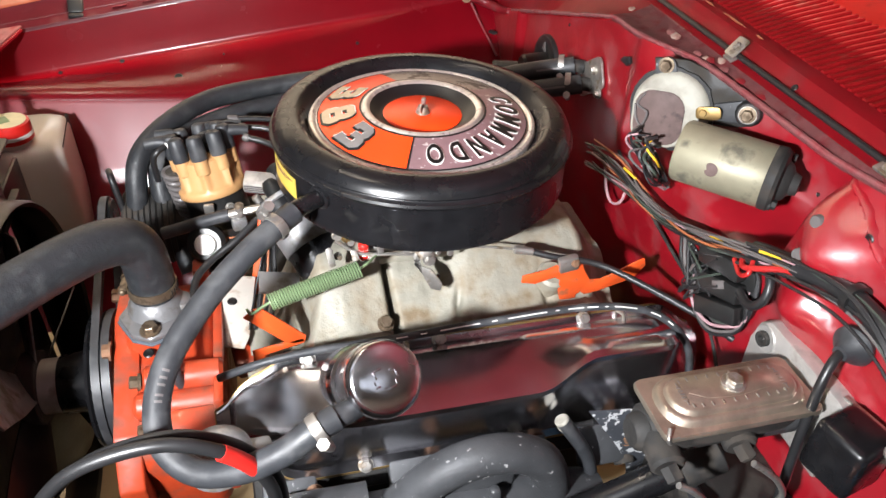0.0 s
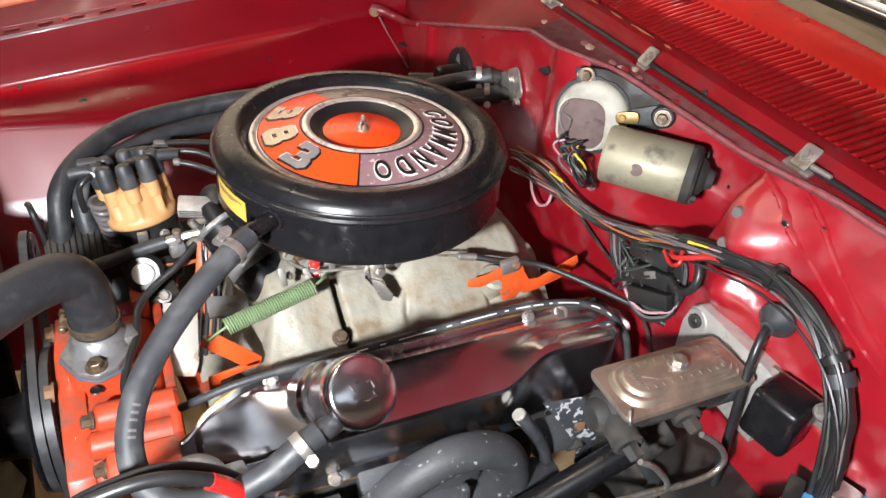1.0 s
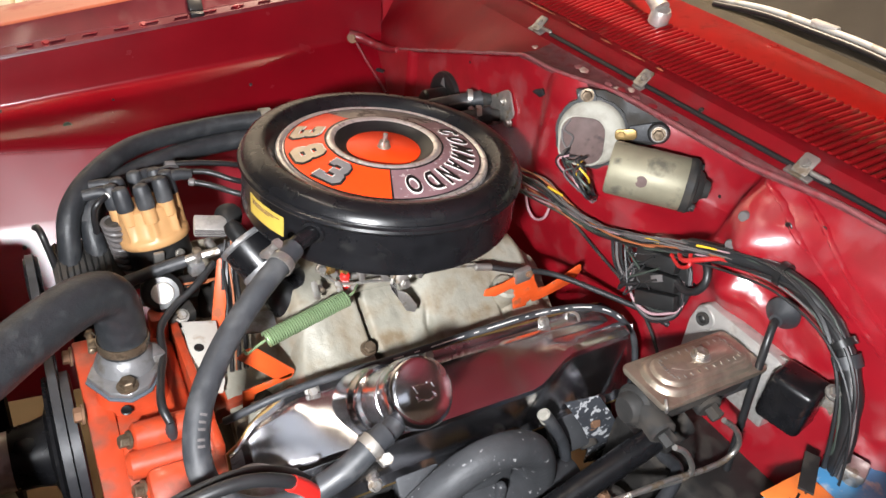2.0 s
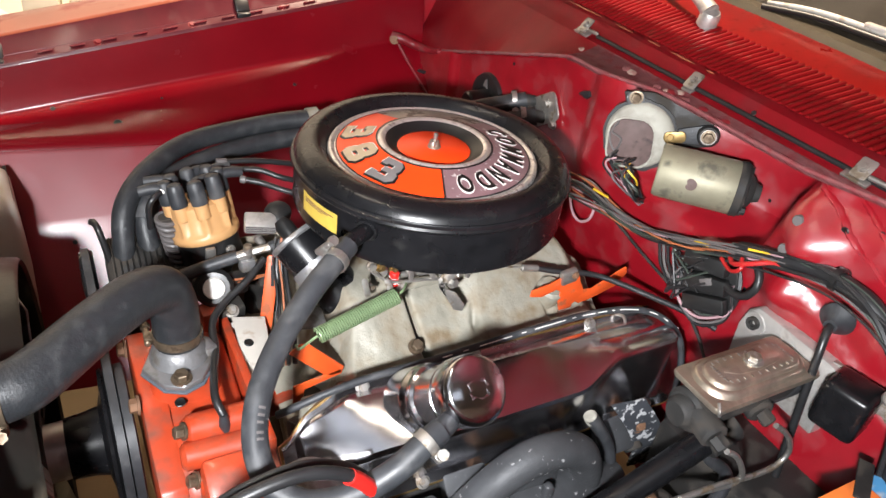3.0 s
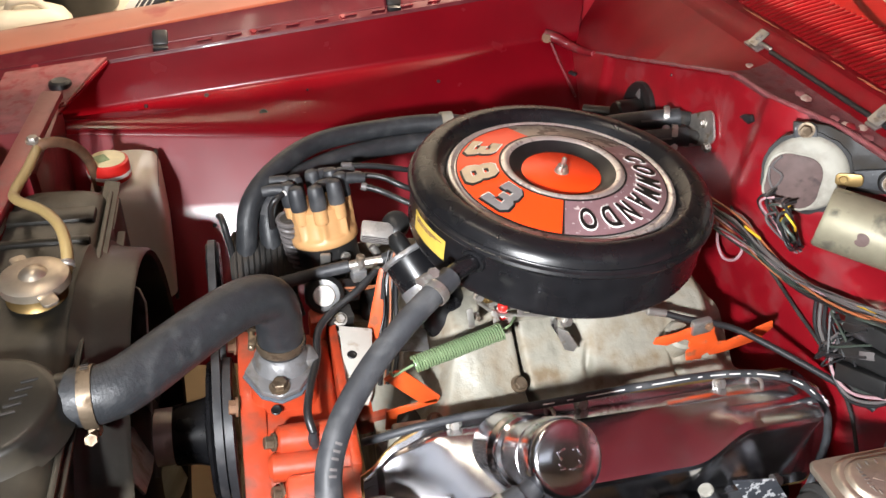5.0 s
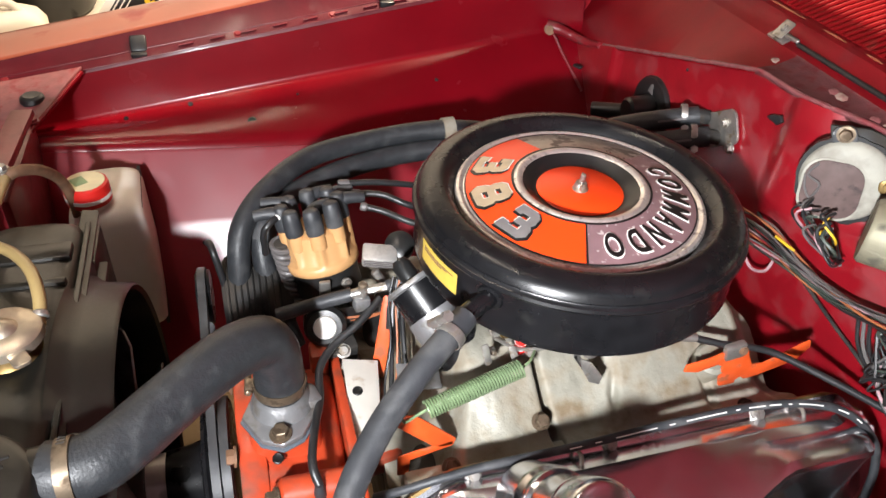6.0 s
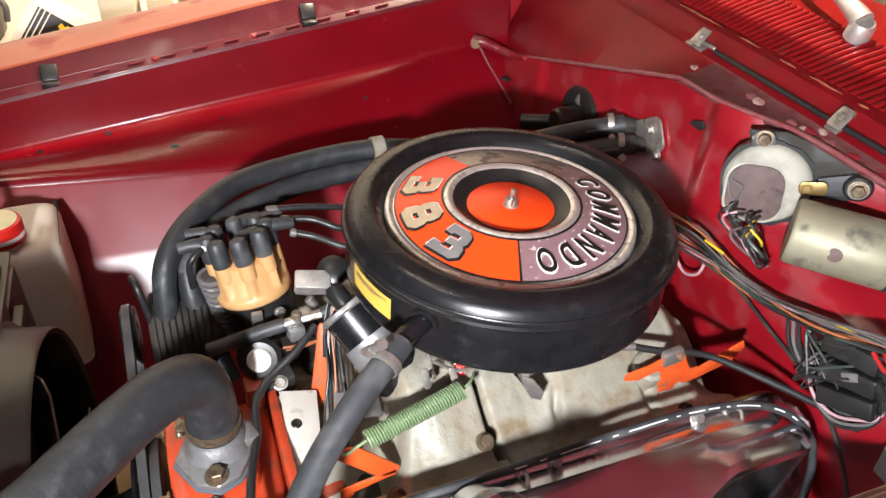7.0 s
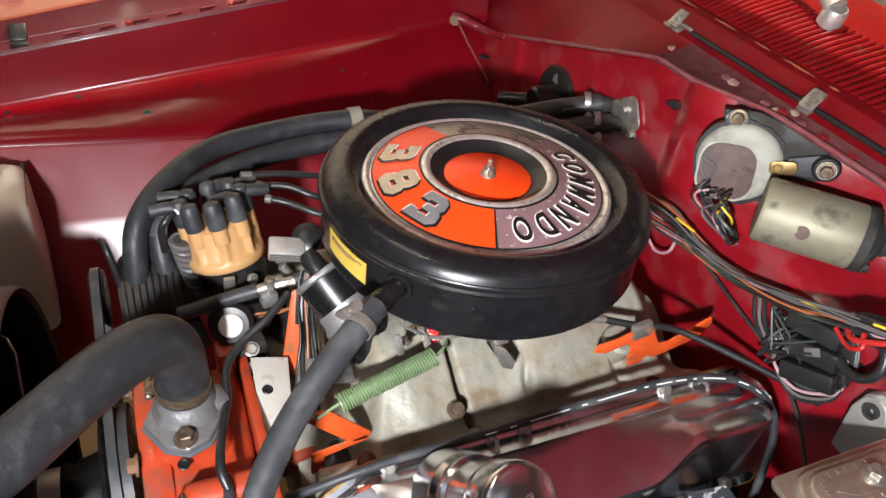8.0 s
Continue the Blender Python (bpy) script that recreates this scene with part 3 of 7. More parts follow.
# windscreen and its seal
bm = bmesh.new()
rows = [[bm.verts.new(p) for p in (cowl_back(y) + Vector((0.004, 0, -0.006)), cowl_back(y) + Vector((0.014, 0, 0.008)), cowl_back(y) + Vector((0.030, 0, 0.012)))] for y in steps(-0.80, 0.72, 30)]
for a, b in zip(rows, rows[1:]):
    for i in range(2):
        bm.faces.new((a[i], b[i], b[i + 1], a[i + 1]))
bmesh.ops.solidify(bm, geom=bm.faces[:], thickness=0.003)
part("windscreen_seal", bm, GASKET, car, "dirty tan rubber seal", 40)
bm = bmesh.new()
rows = [[bm.verts.new(p) for p in (cowl_back(y) + Vector((0.028, 0, 0.010)), cowl_back(y) + Vector((0.50, 0, 0.42)))] for y in steps(-0.78, 0.70, 30)]
for a, b in zip(rows, rows[1:]):
    bm.faces.new((a[0], b[0], b[1], a[1]))
bmesh.ops.solidify(bm, geom=bm.faces[:], thickness=0.005)
part("windscreen", bm, GLASS_DARK, car, "dark sloping windscreen glass", 40)

# raised bonnet over the bay, and the near fender under the camera
bm = box((0, 0, 0), (1.45, 1.50, 0.02), (0, 0, 0), 0.006)
bm.transform(axis_m((-0.05, 0.0, 1.85), (0.72, 0, 0.70), (1, 0, -1)))
part("bonnet", bm, HOOD, car, "raised red bonnet seen from beneath")
part("near_fender", box((-0.3, -0.72, 0.72), (1.25, 0.14, 0.46), (0, 0, 0), 0.02), RED, car, "red driver's side fender")
part("valance", box((-1.02, 0, 0.62), (0.1, 1.5, 0.5), (0, 0, 0), 0.02), RED, car, "red front valance")

# front crossbar and its corner bracket
part("radiator_crossbar", joined(box((-0.655, 0.20, 0.868), (0.030, 0.52, 0.012), (0, 0, -3), 0.003), box((-0.669, 0.20, 0.845), (0.004, 0.52, 0.05), (0, 0, -3), 0.001)), RED_WORN, car, "worn red radiator crossbar")
corner = prism([(-0.05, -0.10), (0.03, -0.11), (0.045, -0.07), (0.070, -0.01), (0.095, 0.06), (0.115, 0.10), (-0.06, 0.10), (-0.07, 0.0)], 0.004, pose(-0.705, 0.585, 0.804, 6, -8, 0), 0.0015)
part("corner_plate", corner, DUST, car, "worn dusty red corner plate")
part("plate_edge", tube([(-0.680, 0.475, 0.797), (-0.663, 0.505, 0.803), (-0.635, 0.575, 0.813), (-0.595, 0.675, 0.827)], 0.004, 8), RED, car)
part("plate_bolt", hex_bolt((-0.655, 0.54, 0.812), (0, 0, 1), 0.007, 0.005), RED_WORN, car)
part("hood_stop", joined(lathe([(0, 0), (0.018, 0), (0.0195, 0.003), (0.018, 0.010), (0.013, 0.013), (0.006, 0.011), (0, 0.011)], 24, pose(-0.663, 0.605, 0.813))), WIRE_BLACK, car, "black rubber hood stop")
part("side_panel", box((-0.66, 0.43, 0.66), (0.012, 0.22, 0.30), (0, 0, 0), 0.003), RED_WORN, car)

# ---- air cleaner ----
CX, CY = 0.005, 0.0005
AC = pose(CX, CY, 0)
air = thing("air_cleaner", (CX, CY, 0.884), "round black air cleaner with orange and mauve top label", "air filter")
part("canister", lathe([(0.06, 0.884), (0.168, 0.884), (0.174, 0.8825), (0.179, 0.8845), (0.1805, 0.889), (0.1795, 0.893), (0.179, 0.93), (0.1795, 0.938), (0.06, 0.938)], 96, AC), BLACK, air, "satin black canister")
part("lid", lathe([(0.06, 0.941), (0.1785, 0.9395), (0.1825, 0.9405), (0.1838, 0.9435), (0.1825, 0.9465), (0.1795, 0.9478), (0.1785, 0.9495), (0.1792, 0.9515), (0.1778, 0.9545), (0.175, 0.9588), (0.171, 0.9622), (0.165, 0.9645), (0.157, 0.9655), (0.152, 0.9655), (0.1490, 0.9640),
                   (0.1435, 0.9570), (0.1395, 0.9520), (0.1380, 0.9490), (0.130, 0.947), (0.06, 0.947)], 96, AC), BLACK, air, "satin black rolled-edge lid")


def cone_z(r):
    """Height of the dished plate's printed slope."""
    return 0.9540 + 0.0125 * (0.1275 - r) / 0.0525


pie = part("pie_plate", lathe([(0.1375, 0.9485), (0.1375, 0.9520), (0.1360, 0.9545), (0.1330, 0.9555), (0.1300, 0.9543), (0.1285, 0.9530), (0.0745, 0.9660), (0.0725, 0.9682), (0.0700, 0.9690), (0.0665, 0.9681), (0.0640, 0.9662)], 96, AC), TIN, air, "scratched bright metal ring")
part("bowl", lathe([(0.0640, 0.9662), (0.060, 0.9630), (0.053, 0.9585), (0.049, 0.9570), (0.0, 0.9570)], 72, AC), INK_BLACK, pie, "black dished centre")
part("centre_disc", lathe([(0.0, 0.9584), (0.0470, 0.9584), (0.0478, 0.9578), (0.0478, 0.9570)], 64, AC), ORANGE, pie, "orange printed centre disc")


def ring_sector(r0, r1, a0, a1, lift, mat, name, label=""):
    return part(name, lathe([(r0, cone_z(r0) + lift - 0.0006), (r0, cone_z(r0) + lift), (r1, cone_z(r1) + lift), (r1, cone_z(r1) + lift - 0.0006)], 64, AC, a0, a1), mat, pie, label)


DIV, DIV2 = 249.5, 103.0
ring_sector(0.0760, 0.1262, DIV2, DIV, 0.0006, ORANGE, "orange_label", "orange printed sector")
ring_sector(0.0760, 0.1262, DIV - 360, 28, 0.0006, MAUVE, "mauve_label", "mauve foil sector")
ring_sector(0.0760, 0.1262, 28, DIV2, 0.0006, FOIL, "bare_label", "worn silver foil sector")
ring_sector(0.0745, 0.0768, 0, 360, 0.0009, INK_BLACK, "inner_border")
ring_sector(0.1256, 0.1272, 0, 360, 0.0009, INK_BLACK, "outer_border")
ring_sector(0.0760, 0.1262, DIV - 0.6, DIV + 0.6, 0.0011, INK_BLACK, "divider")


def arc_bend(bm, at, rm, inward, lift, squash=1.0):
    for v in bm.verts:
        u, w = v.co.x * squash, v.co.y
        a = radians(at) + (u / rm if inward else -u / rm)
        r = rm - w if inward else rm + w
        v.co = (CX + r * math.cos(a), CY + r * math.sin(a), cone_z(r) + lift + v.co.z)
    return bm


THREE = [(-0.5, 0.6), (0.3, 0.6), (0.5, 0.42), (0.5, 0.13), (0.40, 0.0), (0.5, -0.13), (0.5, -0.42), (0.3, -0.6), (-0.5, -0.6), (-0.5, -0.24), (-0.2, -0.24), (-0.2, -0.32), (0.16, -0.32), (0.16, -0.12), (-0.16, -0.12),
         (-0.16, 0.12), (0.16, 0.12), (0.16, 0.32), (-0.2, 0.32), (-0.2, 0.24), (-0.5, 0.24)]
HALF = [(0.0, 0.6), (0.32, 0.6), (0.5, 0.42), (0.5, 0.13), (0.42, 0.0), (0.5, -0.13), (0.5, -0.42), (0.32, -0.6), (0.0, -0.6), (0.0, -0.32), (0.16, -0.32), (0.16, -0.12), (0.0, -0.12), (0.0, 0.12), (0.16, 0.12), (0.16, 0.32), (0.0, 0.32)]


def numeral(ch, w, dx, dy, grow):
    """A square-cut numeral as a thin plate; grow fattens its outline."""
    outs = []
    for poly in ([THREE] if ch == "3" else [HALF, [(-x, y) for x, y in reversed(HALF)]]):
        n = len(poly)
        pts = []
        for i, (x, y) in enumerate(poly):
            p, q, r = Vector(poly[i - 1]), Vector((x, y)), Vector(poly[(i + 1) % n])
            d1, d2 = (q - p).normalized(), (r - q).normalized()
            n1, n2 = Vector((-d1.y, d1.x)), Vector((-d2.y, d2.x))
            k = (n1 + n2)
            k = k / max(0.4, k.length_squared / 2) if k.length > 1e-6 else n1
            off = k * grow
            if ch == "8" and abs(x) < 1e-6:
                off.x = 0
            pts.append(((x + off.x) * w + dx, (y + off.y) * w + dy))
        outs.append(prism(pts, 0.0005, None, 0))
    return joined(*outs)


# the number reads round the front edge, tops inward; the word reads round the rear edge, tops outward
for ch, at in (("3", 144.0), ("8", 177.0), ("3", 208.5)):
    sh = part("numeral_shadow", arc_bend(numeral(ch, 0.0325, 0.0016, -0.0014, 0.055), at, 0.1010, True, 0.0012), INK_BLACK, pie)
    part("numeral_edge", arc_bend(numeral(ch, 0.0325, -0.0010, 0.0008, -0.005), at, 0.1010, True, 0.0018), INK_WHITE, sh)
    part("numeral", arc_bend(numeral(ch, 0.0325, 0.0006, -0.0006, 0.0), at, 0.1010, True, 0.0024), NUM_SILVER if at > 200 else INK_GOLD, sh)
for i, ch in enumerate("COMMANDO"):
    at = 7.4 - i * 14.7
    g = part("letter_outline", arc_bend(glyphs(ch, 0.040, 0.0024, 0.0003), at, 0.1015, False, 0.0012, 0.58), INK_WHITE, pie)
    part("letter", arc_bend(glyphs(ch, 0.040, 0.0008, 0.0003), at, 0.1015, False, 0.0021, 0.58), INK_BLACK, g)
# wing nut on its stud
nut = part("wing_nut", lathe([(0, 0), (0.0085, 0), (0.009, 0.001), (0.0075, 0.004), (0.006, 0.009), (0, 0.009)], 24, pose(CX, CY, 0.9585)), STEEL, air, "dull steel wing nut")
part("stud", rod((CX, CY, 0.9585), (CX + 0.001, CY, 0.978), 0.003, 12), STEEL, nut)
for s in (1, -1):
    part("wing", prism([(0.004, 0.002), (0.010, 0.004), (0.0125, 0.012), (0.010, 0.016), (0.006, 0.013), (0.0035, 0.009)], 0.0022,
                       pose(CX, CY, 0.9585, 0, 0, 62) @ Matrix.Diagonal((s, 1, 1, 1)) @ pose(0, 0.0011, 0, 90, 0, 0), 0.0006), STEEL, nut)
# yellow sticker wrapped on the canister
part("sticker", lathe([(0.1793, 0.9025), (0.1798, 0.9025), (0.1798, 0.9285), (0.1793, 0.9285)], 24, AC, 184, 206), STICKER, air, "faded yellow service sticker")
for i in range(3):
    part("sticker_print", lathe([(0.1797, 0.9225 - i * 0.0022), (0.18005, 0.9225 - i * 0.0022), (0.18005, 0.9238 - i * 0.0022), (0.1797, 0.9238 - i * 0.0022)], 16, AC, 186, 204 - i * 3), RUST, air)
NA = radians(-141)
NB = Vector((CX + 0.178 * math.cos(NA), CY + 0.178 * math.sin(NA), 0.926))
part("breather_nipple", tube([NB + Vector((0.01, 0.008, 0.004)), NB, Vector((-0.160, -0.126, 0.922)), Vector((-0.185, -0.147, 0.9165))], 0.0098, 20), BLACK, air, "black breather spout")
part("spout_collar", lathe([(0.0105, 0), (0.0145, 0.001), (0.0135, 0.004), (0.0105, 0.005)], 24, axis_m(NB + Vector((0.001, 0, 0)), Vector((-1, -0.82, -0.1)))), BLACK, air)

# ---- breather hose from the air cleaner to the filler cap ----
UH = [(-0.163, -0.129, 0.9215), (-0.188, -0.149, 0.915), (-0.221, -0.172, 0.900), (-0.262, -0.205, 0.875), (-0.295, -0.245, 0.850), (-0.310, -0.282, 0.824), (-0.305, -0.315, 0.803), (-0.278, -0.341, 0.794),
      (-0.238, -0.356, 0.806), (-0.200, -0.360, 0.826), (-0.172, -0.355, 0.842), (-0.150, -0.348, 0.8475)]
hose = thing("breather_hose", (-0.30, -0.30, 0.80), "black rubber breather hose with steel clamps", "hose")
part("tube", sweep(spline(UH, 14), 0.0127, 22), RUBBER, hose, "black rubber tube")
bars = spline(UH, 14)
for i, t in enumerate((60, 62, 64, 67, 69)):
    p, d = bars[t], (bars[t + 1] - bars[t - 1]).normalized()
    part("printed_mark", lathe([(0.0127, -0.0012), (0.0130, -0.0012), (0.0130, 0.0012), (0.0127, 0.0012)], 6, axis_m(p, d, (0.2, -0.75, 0.6)), -16, 16), WIRE_GREY, hose)
band((-0.183, -0.1455, 0.9165), (-0.7, -0.6, -0.2), 0.0131, 0.010, (-0.55, 0.45, 0.55), hose)
band((-0.168, -0.354, 0.8435), (0.7, 0.2, 0.3), 0.0131, 0.010, (0.3, -0.8, -0.4), hose)

# ---- chrome valve cover ----
VM = Matrix(((1, 0, 0, 0.005), (0, 0.629, -0.777, -0.232), (0, 0.777, 0.629, 0.722), (0, 0, 0, 1)))
cover = thing("valve_cover", (0.005, -0.232, 0.722), "long chrome valve cover reflecting the red bonnet", "valve cover")


def cover_w(x):
    """How much of its full breadth the cover has at x: long clipped corners in front, short ones behind."""
    return 1 - 0.28 * sstep(-0.185, -0.240, x) - 0.46 * sstep(-0.232, -0.274, x) - 0.42 * sstep(0.262, 0.299, x)


def cover_section(x):
    """The pressed shell across its length: a low far side, a top that tilts up to the near edge, a steep near face."""
    w = cover_w(x)
    up = 0.16 * sstep(-0.259, -0.252, x) + 0.84 * max(0.0, min(1.0, (x + 0.254) / 0.124))
    up *= 1 - 0.86 * sstep(0.222, 0.288, x)
    dent = 0.003 * math.exp(-((x - 0.115) / 0.028) ** 2) - 0.004 * math.exp(-((x - 0.19) / 0.03) ** 2)
    near = -0.004 + 0.028 * sstep(0.065, 0.14, x) - 0.012 * sstep(-0.15, -0.25, x)
    hn, hf = 0.0075 + (0.085 * up), 0.0075 + (0.034 * up) - dent
    far = 0.052 * w
    near = max(near * w, -0.05 * w)
    return [(-0.073 * w, 0.0), (-0.073 * w, 0.005), (-0.0640 * w, 0.0062), (-0.060 * w, 0.0078), (near - 0.007, hn - 0.0090 * up), (near - 0.002, hn - 0.0018 * up), (near + 0.003, hn), (near + 0.010, hn - 0.006 * up),
            (near * 0.4 + far * 0.6, hf + (hn - hf) * 0.40 - dent), (far - 0.009, hf + 0.006 * up), (far - 0.003, hf), (far, hf - 0.004 * up), (0.0545 * w, 0.0078), (0.0565 * w, 0.0062), (0.064 * w, 0.005), (0.064 * w, 0.0)]


xs = steps(-0.273, -0.24, 16) + steps(-0.24, -0.12, 16)[1:] + steps(-0.12, 0.20, 24)[1:] + steps(0.20, 0.299, 20)[1:]
shell = bmesh.new()
rows = [[shell.verts.new((x, a, h)) for a, h in cover_section(x)] for x in xs]
for a, b in zip(rows, rows[1:]):
    for i in range(len(a) - 1):
        shell.faces.new((a[i], b[i], b[i + 1], a[i + 1]))
shell.faces.new(rows[0])
shell.faces.new(rows[-1])
shell.transform(VM)
part("shell", shell, CHROME, cover, "polished chrome shell", 32)
part("flange_edge", sweep([VM @ Vector((x, -0.0735 * cover_w(x), 0.0025)) for x in steps(-0.270, 0.297, 60)], 0.0026, 8), BRASS, cover, "brassy dirty flange edge")
part("gasket", loft([[(x, sy * cover_w(x), z) for sy, row in ((-0.075, steps(-0.275, 0.300, 40)), (0.066, steps(0.300, -0.275, 40))) for x in row] for z in (-0.005, 0.0003)], VM), BRASS, cover, "brownish gasket")
for x, y in ((-0.12, -0.068), (0.06, -0.068), (0.225, -0.066), (-0.17, 0.058), (-0.02, 0.060), (0.16, 0.060)):
    part("cover_bolt", hex_bolt(VM @ Vector((x, y, 0.006)), VM.to_3x3() @ Vector((0, 0, 1)), 0.0065, 0.006), STEEL, cover)
for x in (-0.06, 0.205):                  # wire clips
    part("wire_clip", tube([VM @ Vector(p) for p in ((x, 0.064, 0.006), (x, 0.060, 0.022), (x - 0.004, 0.050, 0.027), (x - 0.006, 0.046, 0.018))], 0.0022, 8), STEEL, cover, "steel wire clip")

# filler neck and breather cap
NAX = Vector((0.12, -0.66, 0.72)).normalized()
N0 = Vector((-0.113, -0.276, 0.809))
cap = thing("oil_filler_cap", N0, "round chrome breather cap on the valve cover", "oil cap")
NM = axis_m(N0, NAX)
part("neck", lathe([(0.039, -0.050), (0.038, -0.022), (0.0385, -0.016), (0.0385, -0.010), (0.0355, -0.006), (0.0350, -0.001), (0.0365, 0.002), (0.0365, 0.007), (0.0335, 0.010), (0.0325, 0.036), (0.0335, 0.040), (0.0335, 0.044), (0.029, 0.047), (0, 0.047)], 56, NM), CHROME, cap, "ringed chrome neck")
part("cap", lathe([(0.026, 0.044), (0.034, 0.048), (0.0365, 0.053), (0.0365, 0.074), (0.0355, 0.080), (0.033, 0.083), (0.030, 0.0845), (0.015, 0.086), (0, 0.0865)], 56, NM), CHROME, cap, "polished chrome cap")
for a, b, w, h in ((-0.0075, 0.0085, 0.007, 0.0014), (-0.0105, 0.0040, 0.0014, 0.008), (0.0065, 0.0085, 0.006, 0.0014), (0.0100, 0.0045, 0.0014, 0.006), (-0.0085, -0.0070, 0.005, 0.0014), (0.0045, -0.0085, 0.008, 0.0014), (0.0095, -0.0050, 0.0014, 0.006), (-0.0015, -0.0085, 0.002, 0.0014), (-0.0110, -0.0035, 0.0014, 0.003)):
    bm = box((a, b, 0.0868), (w, h, 0.0008), (0, 0, 20), 0.0002)
    bm.transform(NM)
    part("embossed_bar", bm, CHROME, cap)
part("side_spout", tube([(-0.118, -0.312, 0.833), (-0.128, -0.330, 0.838), (-0.142, -0.343, 0.845), (-0.158, -0.351, 0.848)], 0.0108, 18), RUBBER, cap, "black side spout")

# ---- intake manifold: a cast floor with runners ----


def intake_z(x, y):
    """Two cast decks that fall to the head flanges, with a slot, a raised web and a triangular dish."""
    t = sstep(0.040, 0.160, abs(y))
    z = 0.808 - 0.066 * t
    run = 0.5 + 0.5 * math.cos(2 * math.pi * (x - 0.085) / 0.17)
    z += 0.006 * run * sstep(0.03, 0.07, abs(y)) * sstep(0.178, 0.12, abs(y))
    z -= 0.05 * sstep(0.20, 0.245, x) * sstep(0.17, 0.12, abs(y))
    z -= 0.12 * sstep(-0.135, -0.185, x - 0.35 * min(0, y + 0.10)) * sstep(0.178, 0.165, abs(y))
    z -= 0.040 * math.exp(-((x + 0.055 + 0.06 * (y + 0.1)) / 0.0042) ** 2) * sstep(0.05, 0.07, -y) * sstep(0.172, 0.160, -y)
    z -= 0.009 * sstep(-0.055, -0.047, x) * sstep(0.03, -0.01, x - 0.35 * (y + 0.15)) * sstep(0.165, 0.140, -y)
    z -= 0.012 * math.exp(-((x - 0.036 - 0.25 * (y + 0.1)) / 0.005) ** 2 - ((y + 0.122) / 0.014) ** 2)
    z += 0.007 * math.exp(-((x + 0.118 + 0.2 * (y + 0.1)) / 0.020) ** 2) * sstep(0.05, 0.10, -y)
    z -= 0.010 * math.exp(-((x - 0.148) / 0.006) ** 2) * sstep(0.09, 0.12, -y) * sstep(0.165, 0.15, -y)
    z += 0.0020 * noise.noise(Vector((x * 22, y * 22, 0.3))) + 0.0010 * noise.noise(Vector((x * 90, y * 90, 1.3)))
    return z


manifold = thing("intake_manifold", (0.0, 0.0, 0.70), "pale grey cast intake manifold with oil stains", "manifold")
bm = bmesh.new()
g = [[bm.verts.new((x, y, intake_z(x, y))) for y in steps(-0.182, 0.182, 110)] for x in steps(-0.232, 0.252, 240)]
for a, b in zip(g, g[1:]):
    for i in range(len(a) - 1):
        bm.faces.new((a[i], b[i], b[i + 1], a[i + 1]))
thicken(bm, (0, 0, -0.03))
part("casting", bm, CAST_GREY, manifold, "stained pale grey casting", 60)
part("flange", box((0.01, -0.172, 0.728), (0.47, 0.030, 0.022), (-20, 0, 0), 0.004), CAST_GREY, manifold)
part("carburettor_pad", box((0.0, 0.0, 0.800), (0.15, 0.15, 0.022), (0, 0, 0), 0.006), CAST_GREY, manifold)
part("boss", rod((0.155, -0.105, 0.74), (0.155, -0.120, 0.782), 0.020, 24, 0.004), CAST_GREY, manifold)
for x, y, z, m in ((0.069, -0.119, 0.744, DARK), (-0.066, -0.140, 0.752, RUST), (-0.175, -0.165, 0.738, RUST), (0.185, -0.165, 0.738, DARK)):
    part("manifold_bolt", hex_bolt((x, y, z), (0.05, -0.5, 0.9), 0.0078, 0.009), BOLT if m is RUST else m, manifold)

# engine block and head under it
block = thing("engine_block", (0, 0, 0.30), "orange engine block grimy under the covers", "engine")
part("block", box((0.02, 0, 0.49), (0.46, 0.36, 0.36), (0, 0, 0), 0.02), DARK, block)
part("cylinder_head", box((0.01, -0.215, 0.665), (0.50, 0.13, 0.085), (51, 0, 0), 0.008), GRIME, block, "grimy black cylinder head")
part("far_head", box((0.03, 0.215, 0.645), (0.44, 0.13, 0.085), (-51, 0, 0), 0.008), DARK, block)
for x in (-0.19, -0.06, 0.07, 0.20):
    part("plug_boss", rod((x, -0.265, 0.655), (x, -0.31, 0.625), 0.013, 16), DARK, block)

# ---- carburettor under the air cleaner ----
carb = thing("carburettor", (0, 0, 0.81), "grey metal carburettor with plated linkage", "carburettor")
part("body", box((0.0, 0.0, 0.846), (0.14, 0.135, 0.066), (0, 0, 0), 0.008), CAST_ALLOY, carb)
part("float_bowl", box((0.0, -0.060, 0.855), (0.11, 0.04, 0.045), (0, 0, 0), 0.008), CAST_ALLOY, carb)
part("throttle_flange", box((0.0, 0, 0.815), (0.155, 0.15, 0.010), (0, 0, 0), 0.003), CAST_ALLOY, carb)
part("throttle_shaft", rod((-0.09, -0.085, 0.828), (0.05, -0.085, 0.828), 0.004, 12), STEEL, carb)
lever = part("throttle_lever", prism([(-0.012, -0.010), (0.008, -0.016), (0.022, -0.034), (0.020, -0.044), (0.008, -0.042), (-0.004, -0.022), (-0.016, 0.0), (-0.010, 0.012), (0.010, 0.010)], 0.003, pose(-0.012, -0.112, 0.826, 78, 0, -18), 0.0008), STEEL, carb, "plated throttle lever")
part("lever_stud", hex_bolt((-0.008, -0.1135, 0.822), (0.2, -0.9, 0.3), 0.006, 0.006), STEEL, lever)
part("lever_hole", hole((0.001, -0.1175, 0.795), (0.25, -0.95, 0.2), 0.004), INK_BLACK, lever)
part("vacuum_cap", rod((-0.085, -0.098, 0.846), (-0.085, -0.096, 0.822), 0.006, 16), CAP_RED, carb, "red ribbed vacuum cap")
